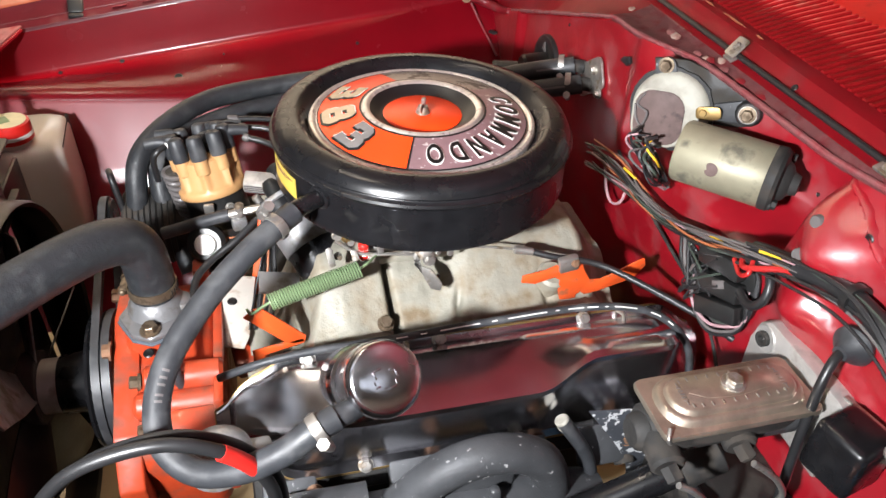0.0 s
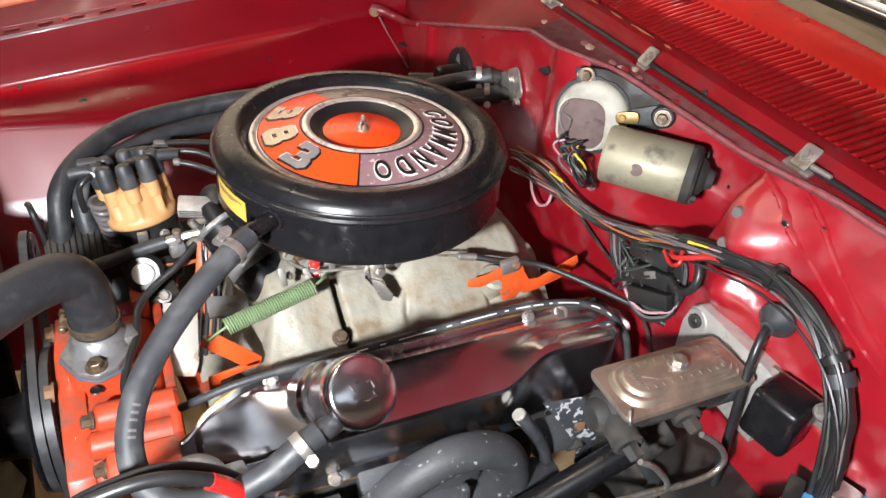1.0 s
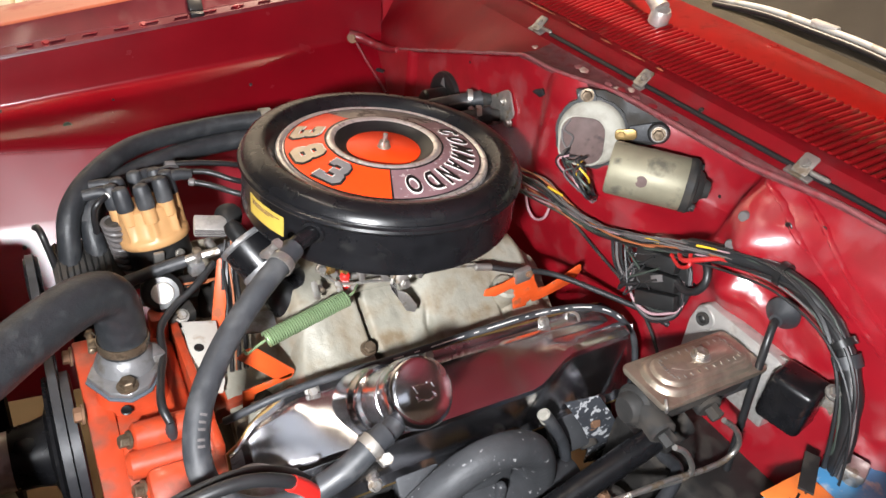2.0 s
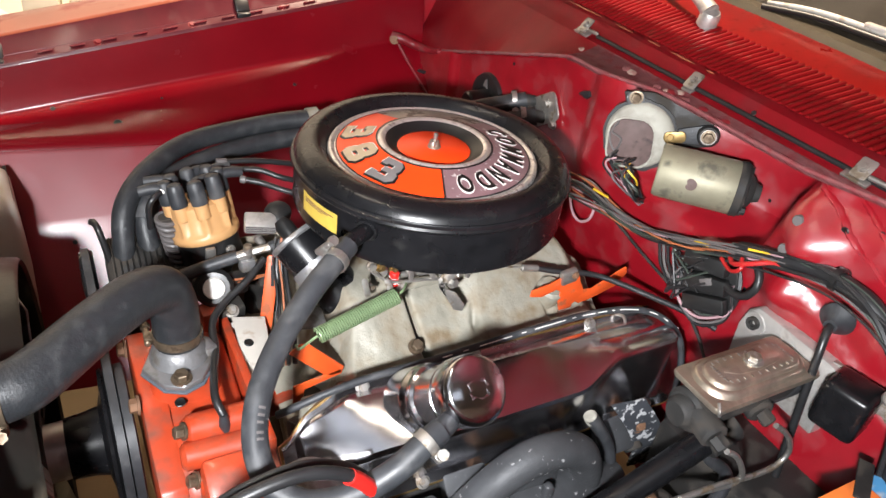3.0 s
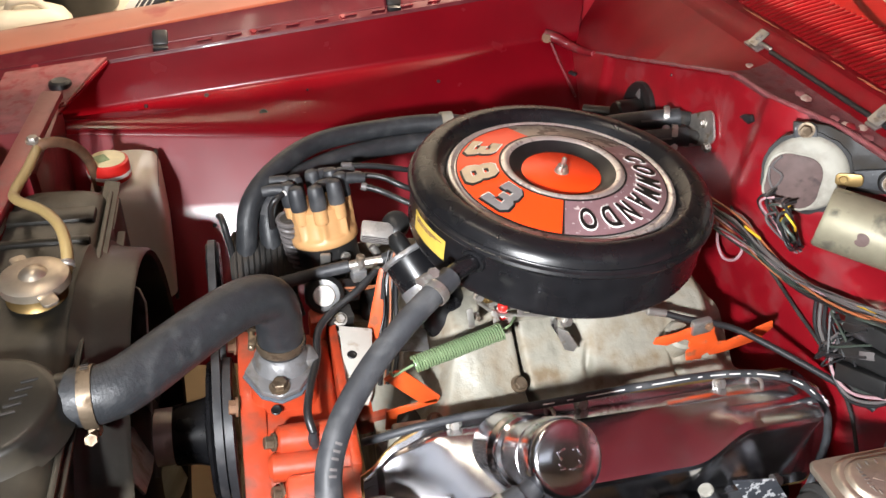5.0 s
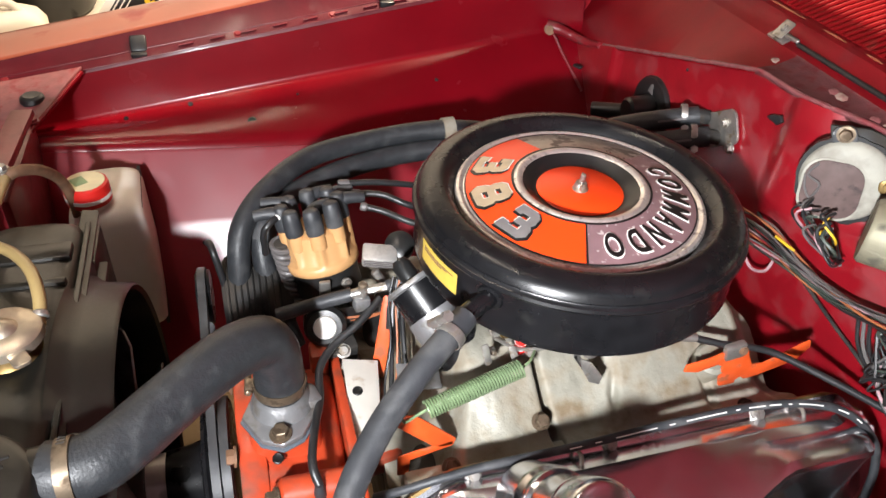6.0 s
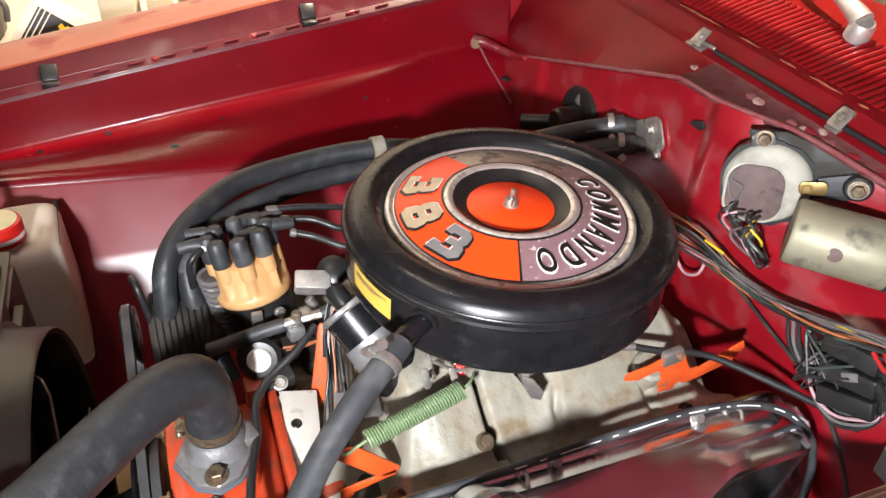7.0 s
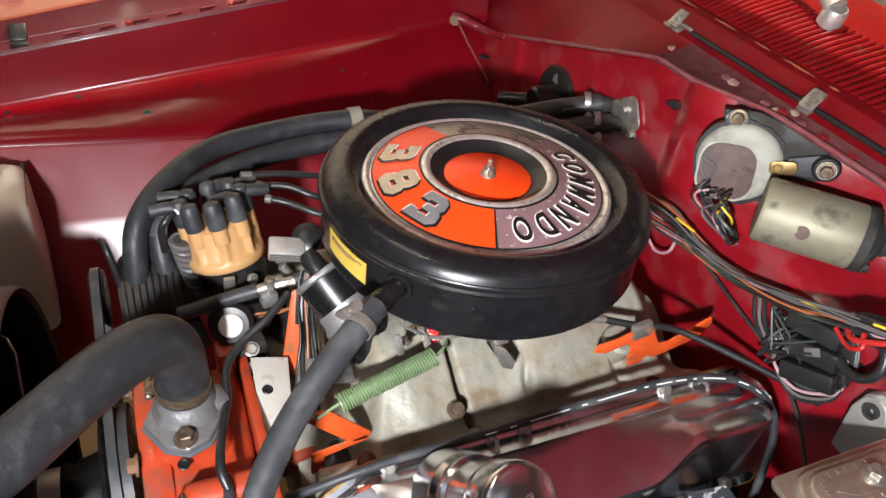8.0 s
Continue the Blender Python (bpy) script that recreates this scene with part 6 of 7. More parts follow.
for i in range(18):
    a = Vector((0.272 + rng.uniform(-0.01, 0.012), -0.070 + rng.uniform(-0.03, 0.02), 0.935 + rng.uniform(-0.006, 0.014)))
    b = a + Vector((rng.uniform(-0.01, 0.006), rng.uniform(-0.03, 0.012), rng.uniform(-0.03, -0.012)))
    c = Vector((0.30, -0.085 + rng.uniform(-0.02, 0.02), 0.885 + rng.uniform(-0.01, 0.01)))
    w = thing("terminal_wire", a, "thin coloured wire at the wiper motor plug", "wire", "wiper motor wires")
    part("jacket", tube([a, a.lerp(b, 0.5) + Vector((-0.010, 0.004, 0.004)), b, c], 0.0015 if i % 3 else 0.0021, 6, 6), (WIRE_BLACK, WIRE_GREY, WIRE_BLACK, WIRE_GREEN, WIRE_BLACK, WIRE_YELLOW, WIRE_BLACK, WIRE_PINK)[i % 8], w)

# ---- firewall harness ----
loom = thing("wiring_loom", (0.30, -0.1, 0.86), "loose wiring loom clipped along the firewall", "wiring loom")
BASE = [(0.292, 0.085, 0.828), (0.298, 0.006, 0.842), (0.300, -0.06, 0.845), (0.302, -0.125, 0.851), (0.300, -0.195, 0.877), (0.300, -0.265, 0.910), (0.308, -0.335, 0.936)]
rng = random.Random(11)
for i in range(16):
    ph = rng.uniform(0, 6.3)
    pts = []
    for j, p in enumerate(BASE):
        s = 0.020 if j < 2 else 0.009
        pts.append(Vector(p) + Vector((-0.006 + rng.uniform(-0.006, 0.006), math.cos(ph + j * 0.5) * s * 0.5, math.sin(ph + j * 0.5) * s)))
    part("wire", tube(pts, rng.choice((0.0013, 0.0016, 0.0021)), 6, 6), (WIRE_BLACK, WIRE_GREEN, WIRE_GREY, WIRE_BLACK, WIRE_PINK, WIRE_GREY, WIRE_COPPER, WIRE_BLACK, WIRE_GREY)[i % 9], loom)
TRUNK = [(0.302, -0.275, 0.916), (0.308, -0.335, 0.938), (0.314, -0.395, 0.951), (0.314, -0.447, 0.945), (0.311, -0.487, 0.925), (0.307, -0.519, 0.889), (0.302, -0.538, 0.846), (0.297, -0.550, 0.80), (0.29, -0.562, 0.74)]
part("taped_trunk", sweep(spline(TRUNK, 10), lambda t: 0.0104 + 0.0006 * math.sin(t * 60) + 0.0006 * math.sin(t * 23), 14), WIRE_BLACK, loom, "black taped trunk")
rng = random.Random(12)
for i in range(9):
    ph, tw = i * 0.70 + 0.2, rng.uniform(0.15, 0.45)
    lift = 0.0098 + (0.005 if i == 4 else 0.0)
    part("outer_wire", tube([Vector(p) + Vector((-lift * abs(math.cos(ph)) - 0.002, lift * math.sin(ph + tw * k), lift * math.cos(ph + tw * k))) for k, p in enumerate(TRUNK)], rng.choice((0.0013, 0.0016, 0.0021)), 6, 8),
         (WIRE_BLACK, WIRE_GREEN, WIRE_BLACK, WIRE_GREY, WIRE_BLACK, WIRE_BLACK)[i % 6], loom)
for p, d in ((TRUNK[2], (0.0, -0.98, 0.1)), (TRUNK[4], (-0.05, -0.82, -0.5))):
    part("tie", lathe([(0.0115, -0.004), (0.0150, -0.004), (0.0150, 0.004), (0.0115, 0.004)], 20, axis_m(p, d)), PLASTIC, loom)
part("strap", lathe([(0.0115, -0.007), (0.0148, -0.007), (0.0148, 0.007), (0.0115, 0.007)], 20, axis_m((0.3095, -0.500, 0.912), (-0.06, -0.7, -0.7))), RUBBER, loom, "black rubber hold-down strap")
for p, q in (((0.292, -0.215, 0.892), (0.290, -0.240, 0.901)), ((0.291, -0.292, 0.930), (0.296, -0.318, 0.940)), ((0.290, -0.01, 0.858), (0.290, -0.045, 0.862))):
    part("yellow_tape", rod(p, q, 0.0019, 10), WIRE_YELLOW, loom)
part("red_wire", tube([(0.296, -0.268, 0.905), (0.285, -0.285, 0.905), (0.286, -0.305, 0.918), (0.298, -0.325, 0.930), (0.31, -0.36, 0.94)], 0.0032, 8), WIRE_RED, loom)
part("red_wire", tube([(0.290, -0.290, 0.915), (0.280, -0.300, 0.908), (0.284, -0.285, 0.895), (0.292, -0.262, 0.896)], 0.0026, 8), WIRE_RED, loom)
part("pink_wire", tube([(0.30, 0.093, 0.817), (0.296, 0.072, 0.832), (0.296, 0.052, 0.825), (0.296, 0.034, 0.796), (0.296, 0.012, 0.786), (0.296, -0.010, 0.800), (0.298, -0.014, 0.822), (0.30, -0.006, 0.848)], 0.0022, 8), WIRE_PINK, loom, "pale pink wire loop")
conn = thing("bulkhead_connector", (0.312, -0.245, 0.855), "black multi-plug bulkhead connector full of wires", "connector")
CM = axis_m((0.318, -0.246, 0.845), (-1, -0.15, 0.1), (0, -0.95, 0.3))
part("shell", prism(rounded(0.084, 0.094, 0.036, 8), 0.014, CM, 0.004), PLASTIC, conn, "round black connector shell")
for i in range(3):
    bm = box((0, 0, 0), (0.062, 0.022, 0.016), (0, 0, 0), 0.003)
    bm.transform(CM @ pose(0.002 * i, 0.028 - 0.028 * i, 0.022, 0, 0, 6 * i - 6))
    part("plug", bm, PLASTIC, conn)
bm = box((0, 0, 0), (0.018, 0.010, 0.003), (0, 0, 0), 0.001)
bm.transform(CM @ pose(0.006, 0.004, 0.029, 0, 0, 20))
part("tape_scrap", bm, WIRE_GREY, conn)
rng = random.Random(21)
for i in range(15):
    a = CM @ Vector((-0.030 + rng.uniform(-0.004, 0.004), rng.uniform(-0.03, 0.03), 0.014))
    b = CM @ Vector((-0.046 + rng.uniform(-0.01, 0.004), rng.uniform(-0.035, 0.035), 0.022 + rng.uniform(0, 0.006)))
    c = CM @ Vector((-0.020 + rng.uniform(-0.02, 0.03), rng.uniform(-0.02, 0.045), 0.030))
    part("connector_wire", tube([a, b, c], rng.choice((0.0013, 0.0016, 0.0020)), 6, 6), (WIRE_BLACK, WIRE_BLACK, WIRE_GREEN, WIRE_BLACK, WIRE_BLACK, WIRE_BLACK, WIRE_GREY, WIRE_BLACK, WIRE_BLACK)[i % 9], conn)
for i in range(7):                        # wires that ring the shell
    a0, r = 0.5 * i + 2.2, 0.043 + 0.0015 * (i % 3)
    part("ring_wire", tube([CM @ Vector((r * math.cos(a0 + 0.5 * k), 1.1 * r * math.sin(a0 + 0.5 * k), 0.010 + 0.002 * ((i + k) % 3))) for k in range(6)], 0.0017, 6, 6), (WIRE_BLACK, WIRE_GREY, WIRE_BLACK, WIRE_GREEN, WIRE_BLACK, WIRE_BLACK, WIRE_BLACK)[i], conn)
for r, col, dy in ((0.040, WIRE_BLACK, 0.0), (0.036, WIRE_GREY, 0.004), (0.030, WIRE_PINK, -0.002)):
    part("loop_wire", tube([CM @ Vector((-0.040 + dy, 0.01, 0.016)), CM @ Vector((-0.036, -0.030, 0.024)), CM @ Vector((-0.008, -0.020 - r, 0.022)), CM @ Vector((0.024, -0.012 - r, 0.018)), CM @ Vector((0.038, -0.030, 0.016)), CM @ Vector((0.036, 0.005, 0.014))], 0.0020, 8), col, conn)
for i, (y, z) in enumerate(((-0.150, 0.866), (-0.158, 0.868), (-0.165, 0.872))):
    part("drop_wire", tube([(0.296, y, z), (0.302, y - 0.004, z - 0.02), (0.300, y - 0.02, z - 0.045), (0.298, y - 0.05, z - 0.058), (0.300, y - 0.075, z - 0.055)], 0.0022, 8), (WIRE_BLACK, WIRE_GREY, WIRE_BLACK)[i], conn)
dark_loop = thing("ground_lead", (0.29, -0.30, 0.90), "thick black ground lead looped at the firewall", "cable")
part("lead", tube([(0.300, -0.275, 0.862), (0.296, -0.295, 0.862), (0.292, -0.312, 0.872), (0.291, -0.322, 0.890), (0.295, -0.318, 0.905), (0.30, -0.305, 0.915)], 0.005, 12), WIRE_BLACK, dark_loop)
brake_pipe = thing("brake_pipe", (0.30, -0.05, 0.80), "thin steel brake pipe along the firewall", "pipe")
part("pipe", tube([(0.318, 0.06, 0.842), (0.314, -0.02, 0.826), (0.312, -0.12, 0.806), (0.312, -0.20, 0.79), (0.308, -0.262, 0.762), (0.30, -0.31, 0.72), (0.29, -0.34, 0.68)], 0.0022, 8), DARK, brake_pipe)

# ---- brake master cylinder ----
mc = thing("master_cylinder", (0.21, -0.40, 0.80), "dark iron master cylinder under a zinc-plated lid", "master cylinder")
part("reservoir", loft([[(x, y, z) for x, y in rounded(w, h, 0.012)] for w, h, z in ((0.13, 0.05, -0.030), (0.148, 0.060, -0.005), (0.150, 0.062, 0.0))], pose(0.212, -0.402, 0.849)), DARK, mc, "black iron reservoir")
part("bore", rod((0.135, -0.395, 0.812), (0.31, -0.392, 0.812), 0.026, 32, 0.004), DARK, mc)
part("bore_nose", lathe([(0, 0.014), (0.014, 0.014), (0.018, 0.010), (0.020, 0.0)], 28, axis_m((0.137, -0.395, 0.812), (-1, 0, 0))), DARK, mc)
lid = part("lid", loft([[(x, y, z) for x, y in rounded(w, h, r)] for w, h, r, z in ((0.164, 0.070, 0.008, -0.004), (0.166, 0.072, 0.008, 0.0), (0.164, 0.070, 0.008, 0.003), (0.150, 0.060, 0.026, 0.004), (0.146, 0.056, 0.026, 0.009), (0.142, 0.052, 0.025, 0.0105), (0.134, 0.046, 0.022, 0.0105), (0.131, 0.043, 0.021, 0.014), (0.126, 0.039, 0.019, 0.0155))], pose(0.212, -0.402, 0.8505)), ZINC, mc, "yellow zinc stamped lid", 45)
part("lid_bolt", hex_bolt((0.214, -0.400, 0.868), (0, 0, 1), 0.0085, 0.007), STEEL, lid)
part("lid_channel", prism([(-0.045, 0.0), (-0.03, -0.009), (0.0, -0.012), (0.035, -0.008), (0.045, 0.0), (0.035, 0.008), (0.0, 0.012), (-0.03, 0.009)], 0.0012, pose(0.212, -0.402, 0.8655), 0.0004), ZINC, lid)
n = 34
for i in range(n):                        # stamped lettering round the lid's rim, too worn to read
    t = i / n * 2 * math.pi
    x, y = 0.212 + 0.052 * max(-1, min(1, 1.25 * math.cos(t))) , -0.402 + 0.0155 * max(-1, min(1, 1.35 * math.sin(t)))
    part("stamped_bar", box((x, y, 0.8666), (0.0042, 0.0012, 0.0008), (0, 0, 90 if abs(math.sin(t)) > 0.5 else 0), 0), STEEL, lid)
part("lid_bail", tube([(0.135, -0.436, 0.845), (0.131, -0.437, 0.853), (0.135, -0.430, 0.858)], 0.002, 8), STEEL, mc)
for x, y, z in ((0.141, -0.452, 0.812), (0.222, -0.444, 0.811)):
    part("outlet_boss", rod((x + 0.004, -0.405, z + 0.004), (x, y + 0.012, z), 0.0165, 24, 0.003), DARK, mc)
    part("tube_nut", lathe([(0, -0.004), (0.009, -0.004), (0.009, 0.010), (0.006, 0.012), (0, 0.012)], 6, axis_m((x, y + 0.010, z), (0.2, -0.9, -0.4))), DARK, mc)
for p in ([(0.143, -0.456, 0.808), (0.160, -0.458, 0.796), (0.181, -0.457, 0.771), (0.199, -0.455, 0.742), (0.193, -0.453, 0.728), (0.159, -0.452, 0.733), (0.106, -0.452, 0.744), (0.05, -0.452, 0.75)],
          [(0.222, -0.452, 0.812), (0.240, -0.456, 0.798), (0.260, -0.456, 0.776), (0.275, -0.455, 0.748), (0.262, -0.455, 0.730), (0.222, -0.455, 0.730), (0.169, -0.455, 0.742), (0.10, -0.455, 0.75)]):
    l = thing("brake_line", p[0], "dull steel brake line from the master cylinder", "pipe", "brake lines")
    part("pipe", tube(p, 0.0034, 10), STEEL, l)
mount = thing("booster_plate", (0.325, -0.37, 0.78), "bare alloy mounting block on the firewall", "mounting plate")
part("block", prism([(-0.060, -0.040), (0.078, -0.044), (0.080, 0.050), (0.060, 0.054), (-0.045, 0.056), (-0.058, 0.044), (-0.064, 0.018)], 0.032, axis_m((0.336, -0.375, 0.808), (-1, 0, 0), (0, -1, 0)), 0.003), BARE, mount)
part("bolt_seat", lathe([(0, 0.0010), (0.010, 0.0010), (0.0145, 0.0018), (0.0155, 0.0)], 28, axis_m((0.304, -0.332, 0.842), (-1, 0, 0))), BARE, mount)
part("mount_bolt", lathe([(0, 0.0), (0.0045, 0.001), (0.0048, 0.005), (0.0085, 0.006), (0.0085, 0.0005)], 24, axis_m((0.3035, -0.332, 0.842), (-1, 0, 0))), DARK, mount, "dark socket bolt")
part("push_rod_boot", rod((0.25, -0.392, 0.812), (0.318, -0.392, 0.812), 0.030, 28, 0.006), RUBBER, mount)
relay = thing("starter_relay", (0.30, -0.475, 0.82), "black relay box on a zinc bracket", "relay")
RM = pose(0.292, -0.476, 0.842, 0, 0, 12)
bm = box((0, 0, 0), (0.050, 0.052, 0.062), (0, 0, 0), 0.008, 3)
bm.transform(RM)
part("case", bm, BLACK, relay, "glossy black case")
bm = joined(box((0.031, 0.0, -0.006), (0.006, 0.075, 0.055), (0, 0, 0), 0.001), box((0.024, -0.034, 0.030), (0.02, 0.014, 0.004), (0, 0, 0), 0.001))
bm.transform(RM)
part("bracket", bm, STEEL, relay)
part("bracket_screw", hex_bolt((0.299, -0.508, 0.878), (-0.3, -0.4, 0.85), 0.007, 0.007), STEEL, relay)
clutch = thing("speedometer_cable", (0.32, -0.41, 0.90), "black cable through a rubber firewall grommet", "cable")
part("grommet", lathe([(0.019, 0), (0.020, 0.004), (0.017, 0.009), (0.011, 0.013), (0.0075, 0.022), (0, 0.022)], 36, axis_m((0.324, -0.410, 0.906), (-0.95, -0.25, -0.1))), RUBBER, clutch, "black rubber grommet")
part("cable", tube([(0.306, -0.414, 0.904), (0.294, -0.420, 0.897), (0.284, -0.428, 0.875), (0.280, -0.436, 0.83), (0.280, -0.444, 0.77), (0.282, -0.452, 0.70), (0.285, -0.455, 0.62)], 0.0048, 14), WIRE_BLACK, clutch)

# ---- exhaust side of the engine ----
exh = thing("exhaust_manifold", (0.0, -0.33, 0.66), "dark exhaust manifold with flaked paint", "exhaust manifold")
part("arch", tube([(-0.110, -0.322, 0.620), (-0.075, -0.328, 0.672), (-0.038, -0.332, 0.712), (0.002, -0.334, 0.728), (0.042, -0.334, 0.722), (0.074, -0.332, 0.696), (0.092, -0.330, 0.650), (0.100, -0.326, 0.58)], 0.0215, 24), EXHAUST, exh)
part("front_branch", tube([(-0.27, -0.315, 0.64), (-0.22, -0.322, 0.658), (-0.17, -0.328, 0.668), (-0.12, -0.330, 0.670)], 0.027, 22), EXHAUST, exh)
part("lower_log", tube([(-0.16, -0.325, 0.63), (-0.05, -0.330, 0.64), (0.06, -0.330, 0.63), (0.15, -0.325, 0.60)], 0.032, 22), EXHAUST, exh)
part("web", box((0.0, -0.328, 0.675), (0.085, 0.012, 0.06), (0, 0, 0), 0.004), EXHAUST, exh)
part("rib", box((0.018, -0.350, 0.640), (0.012, 0.012, 0.10), (0, -5, 0), 0.004), EXHAUST, exh)
for x in (-0.20, -0.06, 0.07, 0.17):
    part("port_flange", box((x, -0.290, 0.648), (0.06, 0.02, 0.05), (-40, 0, 0), 0.005), EXHAUST, exh)
    part("stud_nut", hex_bolt((x + 0.026, -0.302, 0.668), (0, -0.7, 0.7), 0.008, 0.012), RUST, exh)
shield = thing("heat_shield", (0.20, -0.30, 0.62), "dark heat shield with peeling silver paint", "heat shield")
part("plate", sheet(lambda u, v: Vector((0.140 + 0.055 * u + 0.070 * v + 0.012 * math.sin(v * 2.6), -0.298 - 0.010 * math.sin(v * 3.1) - 0.005 * u, 0.722 - 0.135 * v - 0.004 * u)), steps(0, 1, 6), steps(0, 1.2, 14), 0.003), FLAKING, shield)
plug_t = thing("spark_plug", (0.12, -0.295, 0.69), "white-topped spark plug boot by the manifold", "spark plug")
part("boot", tube([(0.108, -0.298, 0.715), (0.125, -0.306, 0.690), (0.142, -0.312, 0.660), (0.150, -0.316, 0.635)], lambda t: 0.009 - 0.001 * t, 16), RUBBER, plug_t)
part("ceramic", rod((0.106, -0.297, 0.718), (0.113, -0.300, 0.706), 0.0088, 18), GEAR, plug_t, "whitish ceramic collar")
steer = thing("steering_shaft", (0.05, -0.38, 0.73), "black steering shaft tube", "steering shaft")
part("tube", rod((0.03, -0.392, 0.655), (0.205, -0.398, 0.742), 0.0165, 26), BLACK, steer)
part("coupling", rod((0.195, -0.398, 0.737), (0.235, -0.398, 0.757), 0.022, 26), DARK, steer)
chassis = thing("chassis_rail", (0.1, -0.52, 0.5), "grimy black chassis rail beside the engine", "chassis")
part("rail", box((-0.15, -0.56, 0.52), (1.5, 0.10, 0.14), (0, 0, 0), 0.012), GRIME, chassis)
part("splash_panel", box((-0.15, -0.62, 0.62), (1.2, 0.02, 0.30), (0, 0, 0), 0.004), GRIME, chassis)
part("torque_box", box((0.27, -0.43, 0.60), (0.12, 0.22, 0.20), (0, 0, 0), 0.012), GRIME, chassis)
part("floor_pan", box((0.0, -0.42, 0.40), (0.7, 0.22, 0.03), (0, 0, 0), 0.006), GRIME, chassis)
part("cross_member", box((-0.05, -0.35, 0.42), (0.12, 0.50, 0.10), (0, 0, 0), 0.012), DARK, chassis)
gearbox = thing("steering_box", (0.06, -0.42, 0.60), "grimy dark steering gear box", "steering box")
part("case", box((0.10, -0.43, 0.60), (0.16, 0.10, 0.12), (0, 0, 0), 0.02, 3), DARK, gearbox)
part("cover_plate", rod((0.10, -0.43, 0.655), (0.10, -0.43, 0.675), 0.045, 28, 0.004), DARK, gearbox)
for a in range(4):
    part("cover_bolt", hex_bolt((0.10 + 0.036 * math.cos(a * 1.57 + 0.7), -0.43 + 0.036 * math.sin(a * 1.57 + 0.7), 0.676), (0, 0, 1), 0.006, 0.006), RUST, gearbox)
part("hose", tube([(0.22, -0.40, 0.70), (0.20, -0.44, 0.72), (0.15, -0.46, 0.70), (0.10, -0.46, 0.66), (0.02, -0.45, 0.63)], 0.008, 12), RUBBER, gearbox)

# plug lead resting along the valve cover
lead = thing("plug_lead", (0.0, -0.205, 0.79), "black ignition lead with worn white print on the cover", "ignition lead", "ignition leads")
VL = [(-0.262, -0.190, 0.752), (-0.240, -0.199, 0.768), (-0.205, -0.204, 0.782), (-0.150, -0.204, 0.788), (-0.066, -0.204, 0.789), (0.052, -0.204, 0.795), (0.142, -0.207, 0.800), (0.205, -0.220, 0.803), (0.245, -0.237, 0.795), (0.270, -0.258, 0.772), (0.277, -0.272, 0.740), (0.272, -0.285, 0.70), (0.26, -0.30, 0.65)]
dense = spline(VL, 16)
part("jacket", sweep(dense, 0.0046, 12), RUBBER, lead)
for i0, i1 in ((64, 66), (68, 69), (71, 77), (79, 80), (82, 90), (92, 93), (95, 99), (100, 103), (105, 106), (108, 116), (122, 127), (131, 134)):
    bm = sweep([p + Vector((-0.0012, -0.0030, 0.0028)) for p in dense[i0:i1 + 1]], 0.0008, 6)
    part("worn_print", bm, INK_WHITE, lead)

# black cable with red tape that arches before the valve cover
arch = thing("arched_cable", (-0.30, -0.37, 0.87), "black cable arching over the hose, red tape", "cable")
AP = [(-0.410, -0.366, 0.806), (-0.374, -0.366, 0.848), (-0.337, -0.366, 0.866), (-0.292, -0.366, 0.870), (-0.255, -0.366, 0.853), (-0.229, -0.364, 0.822), (-0.214, -0.362, 0.782), (-0.21, -0.360, 0.73)]
part("cable", tube(AP, 0.0062, 14), WIRE_BLACK, arch)
part("second_cable", tube([Vector(p) + Vector((0.006, 0.018, -0.012)) for p in AP], 0.005, 12), WIRE_BLACK, arch)
part("red_tape", tube([(-0.250, -0.366, 0.848), (-0.239, -0.365, 0.836), (-0.229, -0.364, 0.822), (-0.224, -0.363, 0.810)], 0.0076, 14), CAP_RED, arch, "wrapped red tape")
fit = thing("bypass_fitting", (-0.27, -0.30, 0.74), "grey cast hose fitting before the cover", "fitting")
part("body", lathe([(0, 0), (0.030, 0), (0.034, 0.008), (0.030, 0.018), (0.018, 0.026), (0, 0.028)], 28, axis_m((-0.262, -0.300, 0.752), (-0.1, -0.3, 1))), CAST_ALLOY, fit)
part("ear", box((-0.235, -0.302, 0.758), (0.05, 0.03, 0.012), (0, 10, 10), 0.004), CAST_ALLOY, fit)

# ---- battery by the near fender ----
bat = thing("battery", (0.28, -0.60, 0.62), "blue-topped battery with an orange label", "battery")
part("case", box((0.285, -0.605, 0.70), (0.19, 0.13, 0.17), (0, 0, 0), 0.006), BLUE, bat, "blue plastic case")
part("cover", box((0.285, -0.605, 0.792), (0.195, 0.135, 0.018), (0, 0, 0), 0.004), BLUE, bat)
part("label", box((0.225, -0.56, 0.8018), (0.07, 0.05, 0.0015), (0, 0, 0), 0.0004), DECAL_ORANGE, bat, "orange warning label")
for i in range(3):
    part("label_print", box((0.21 + 0.014 * i, -0.555, 0.8030), (0.008, 0.0025, 0.0008), (0, 0, 20), 0), INK_BLACK, bat)
part("post", lathe([(0.010, 0), (0.0085, 0.018), (0, 0.018)], 20, pose(0.30, -0.565, 0.80)), STEEL, bat)
part("terminal", box((0.305, -0.562, 0.812), (0.03, 0.024, 0.014), (0, 0, 20), 0.004), STEEL, bat)
part("hold_down", box((0.262, -0.540, 0.803), (0.06, 0.016, 0.004), (0, 0, 30), 0.001), DARK, bat)

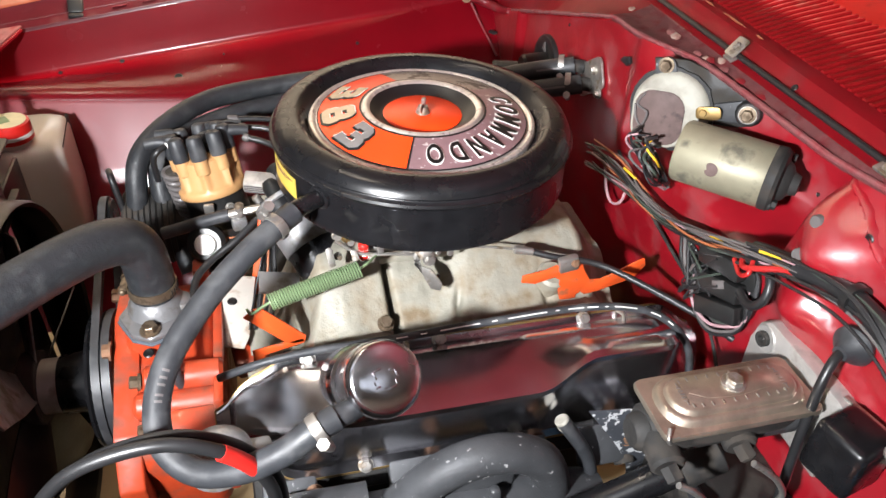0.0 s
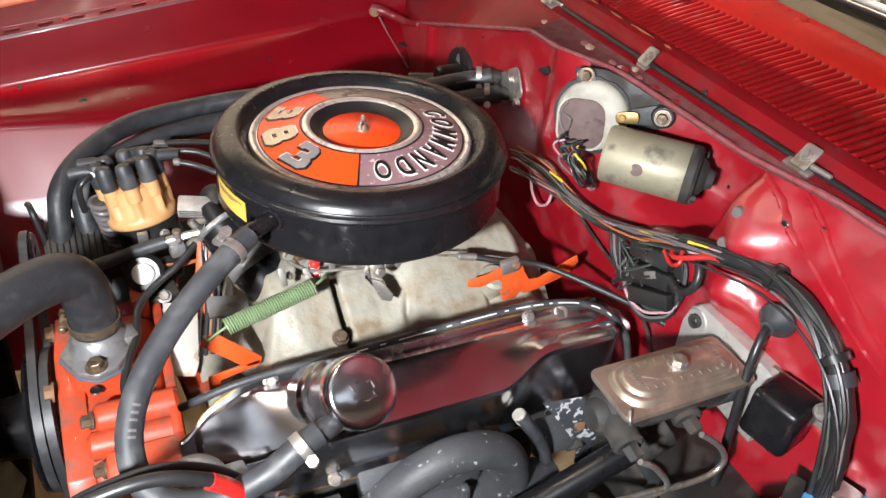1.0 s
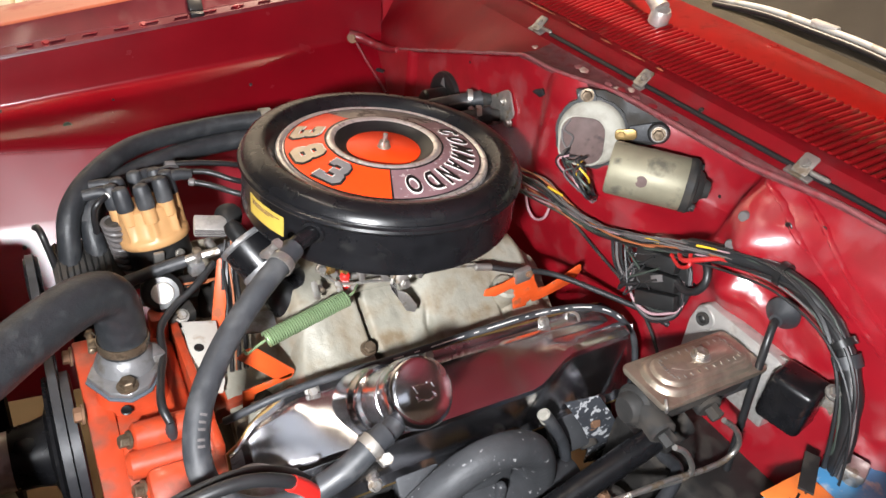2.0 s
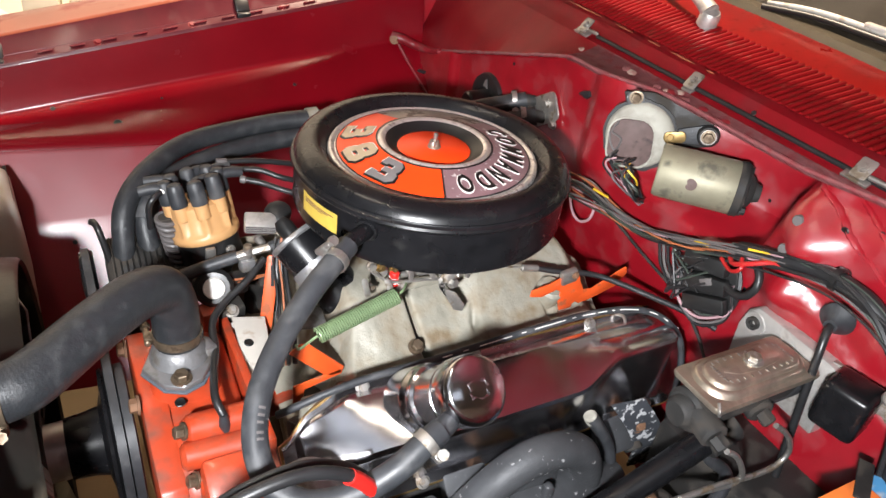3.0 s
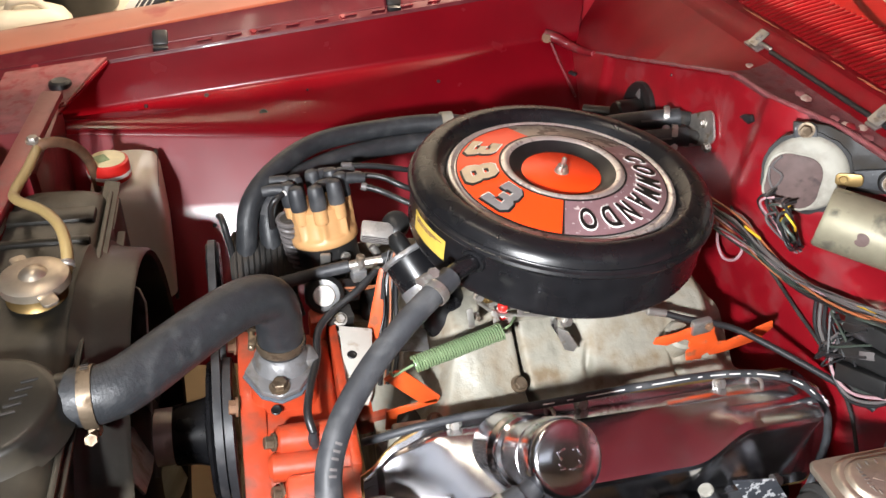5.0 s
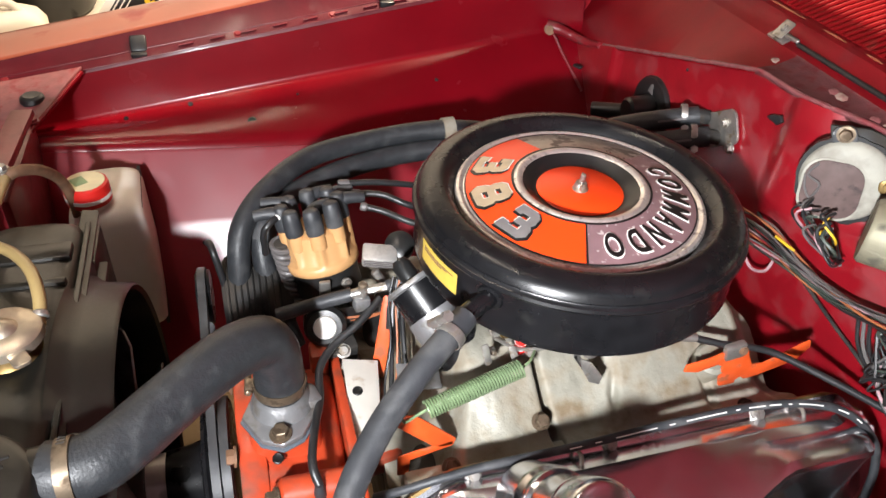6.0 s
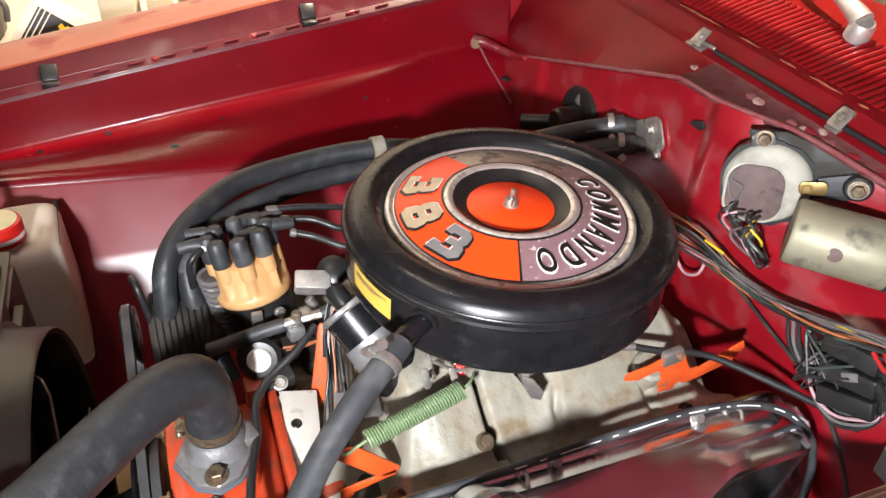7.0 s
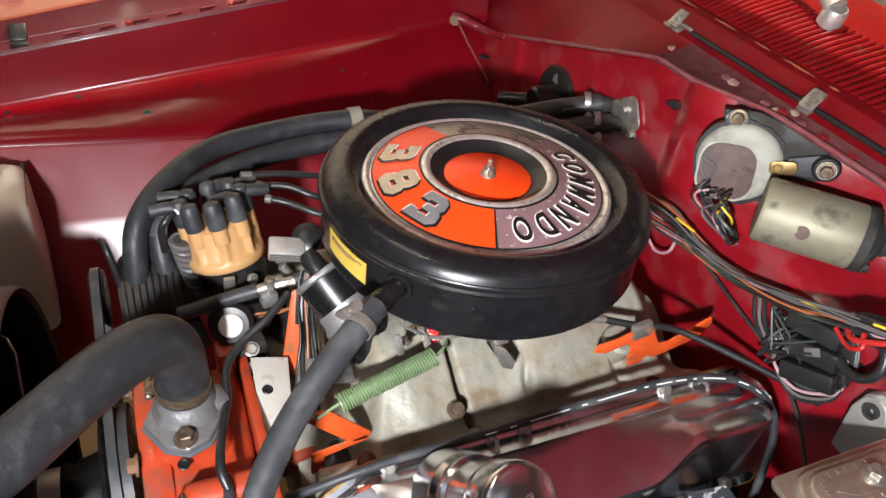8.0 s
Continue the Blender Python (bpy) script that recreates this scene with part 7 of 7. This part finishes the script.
# ---- wiper arm and blade on the cowl ----
arm = thing("windscreen_wiper", (0.500, 0.060, 1.083), "bright metal wiper arm on its cowl pivot", "wiper", "wipers")
part("pivot", lathe([(0.016, 0), (0.016, 0.018), (0.013, 0.024), (0, 0.025)], 28, axis_m((0.500, 0.060, 1.083), (-0.15, -0.3, 0.95))), BARE, arm)
part("head", tube([(0.496, 0.056, 1.104), (0.497, 0.074, 1.112), (0.504, 0.108, 1.119)], lambda t: 0.0145 - 0.005 * t, 16), BARE, arm)
part("arm", tube([(0.504, 0.106, 1.119), (0.530, 0.19, 1.125), (0.575, 0.31, 1.133), (0.615, 0.43, 1.140)], lambda t: 0.0075 - 0.002 * t, 10), PAPER, arm, "yellowed bright arm")
parked = thing("windscreen_wiper", (0.655, -0.15, 1.12), "parked wiper blade in a dull beige metal holder", "wiper", "wipers")
REST = [(0.640, 0.072, 1.112), (0.646, -0.02, 1.123), (0.642, -0.11, 1.127), (0.630, -0.22, 1.130), (0.600, -0.36, 1.127), (0.565, -0.50, 1.124)]
part("blade", tube([Vector(p) + Vector((-0.009, 0, -0.007)) for p in REST], 0.0048, 10), WIRE_BLACK, parked, "black rubber blade")
part("holder", tube(REST, lambda t: 0.0026 + 0.0018 * sstep(0.0, 0.12, t), 10), WHITE_PAINT, parked, "beige metal blade holder")
part("blade_joint", box((0.641, -0.125, 1.132), (0.012, 0.044, 0.008), (0, 0, 4), 0.003), WHITE_PAINT, parked)

# ---- front of the bay ----
horn = thing("headlamp_bucket", (-0.73, 0.28, 0.74), "pale grey headlamp bucket before the crossbar", "headlamp")
part("bucket", lathe([(0, 0), (0.05, 0.004), (0.075, 0.03), (0.08, 0.08), (0.085, 0.085)], 36, axis_m((-0.72, 0.33, 0.76), (-1, 0, 0))), CARTON, horn)
part("rim", lathe([(0.085, 0.083), (0.09, 0.085), (0.09, 0.10), (0.085, 0.10)], 36, axis_m((-0.72, 0.33, 0.76), (-1, 0, 0))), STEEL, horn)
part("stem", box((-0.70, 0.33, 0.66), (0.03, 0.05, 0.14), (0, 0, 0), 0.006), DARK, horn)

# ---- behind the car ----
BT = 0.56
shelf = thing("workbench", (-0.9, 1.75, 0.0), "low cluttered bench against the garage wall", "bench")
part("top", box((-0.9, 1.80, BT - 0.02), (2.6, 0.9, 0.04), (0, 0, 0), 0.004), CARTON, shelf)
for x in (-2.1, 0.3):
    for y in (1.42, 2.18):
        part("leg", box((x, y, (BT - 0.04) / 2), (0.06, 0.06, BT - 0.04), (0, 0, 0), 0.004), DARK, shelf)
drum = thing("rubber_tub", (-0.86, 1.66, BT), "round black rubber tub on the bench", "tub")
part("tub", lathe([(0, 0), (0.13, 0), (0.15, 0.02), (0.17, 0.16), (0.178, 0.165), (0.178, 0.18), (0.165, 0.18), (0.14, 0.03), (0, 0.02)], 48, pose(-0.86, 1.72, BT)), PLASTIC, drum)
part("handle", tube([(-0.70, 1.60, BT + 0.16), (-0.675, 1.575, BT + 0.13), (-0.68, 1.58, BT + 0.09)], 0.008, 10), WIRE_GREY, drum)
jug = thing("plastic_jug", (-0.93, 1.50, BT), "cream plastic jug with a moulded grip", "jug")
part("body", loft([[(x, y, z) for x, y in rounded(w, h, r)] for w, h, r, z in ((0.19, 0.12, 0.03, 0.0), (0.20, 0.13, 0.035, 0.01), (0.20, 0.13, 0.035, 0.06), (0.17, 0.11, 0.03, 0.085), (0.11, 0.07, 0.02, 0.10))], pose(-0.90, 1.46, BT, 0, 0, 8)), CARTON, jug, "cream moulded body", 50)
part("grip", tube([(-0.95, 1.45, BT + 0.09), (-0.93, 1.44, BT + 0.118), (-0.88, 1.45, BT + 0.12), (-0.85, 1.455, BT + 0.092)], 0.011, 12), CARTON, jug)
for k, (x, y, w) in enumerate(((-0.40, 1.60, 0.09), (-0.295, 1.60, 0.07), (-0.20, 1.63, 0.08), (-0.09, 1.62, 0.10), (0.03, 1.64, 0.09))):
    cb = thing("carton", (x, y, BT), "cream cardboard carton on the bench", "box", "cartons")
    part("box", box((x, y, BT + 0.085), (w, 0.14, 0.17), (0, 0, 5 * k - 6), 0.003), CARTON if k != 2 else AMBER, cb)
    part("flap", box((x, y, BT + 0.172), (w * 0.9, 0.11, 0.004), (0, 4, 5 * k - 6), 0.001), PAPER, cb)
# a printed card that leans on the cartons
poster = thing("printed_card", (-0.56, 1.50, BT), "white printed card with a black panel and yellow mark", "card")
CD = pose(-0.575, 1.505, BT + 0.075, 70, 0, 4) @ pose(0, 0, 0, 0, 0, -38)
part("card", prism(rounded(0.15, 0.17, 0.014), 0.004, CD, 0.001), INK_WHITE, poster)
part("panel", prism([(-0.055, -0.085), (0.062, -0.085), (0.062, 0.045), (-0.055, 0.045)], 0.001, CD @ pose(0, 0, 0.0045), 0), INK_BLACK, poster)
for k in range(3):
    part("stripe", prism([(-0.050 + 0.012 * k, -0.085), (-0.047 + 0.012 * k, -0.085), (-0.047 + 0.012 * k, 0.045), (-0.050 + 0.012 * k, 0.045)], 0.001, CD @ pose(0, 0, 0.0055), 0), INK_WHITE, poster)
part("mark", prism([(-0.004, -0.005), (0.008, 0.004), (0.020, -0.006), (0.026, 0.006), (0.018, 0.014), (0.025, 0.026), (0.012, 0.030), (0.007, 0.022), (-0.004, 0.028), (-0.008, 0.016), (0.0, 0.010)], 0.001, CD @ pose(0.012, 0.008, 0.0055), 0), YELLOW, poster)
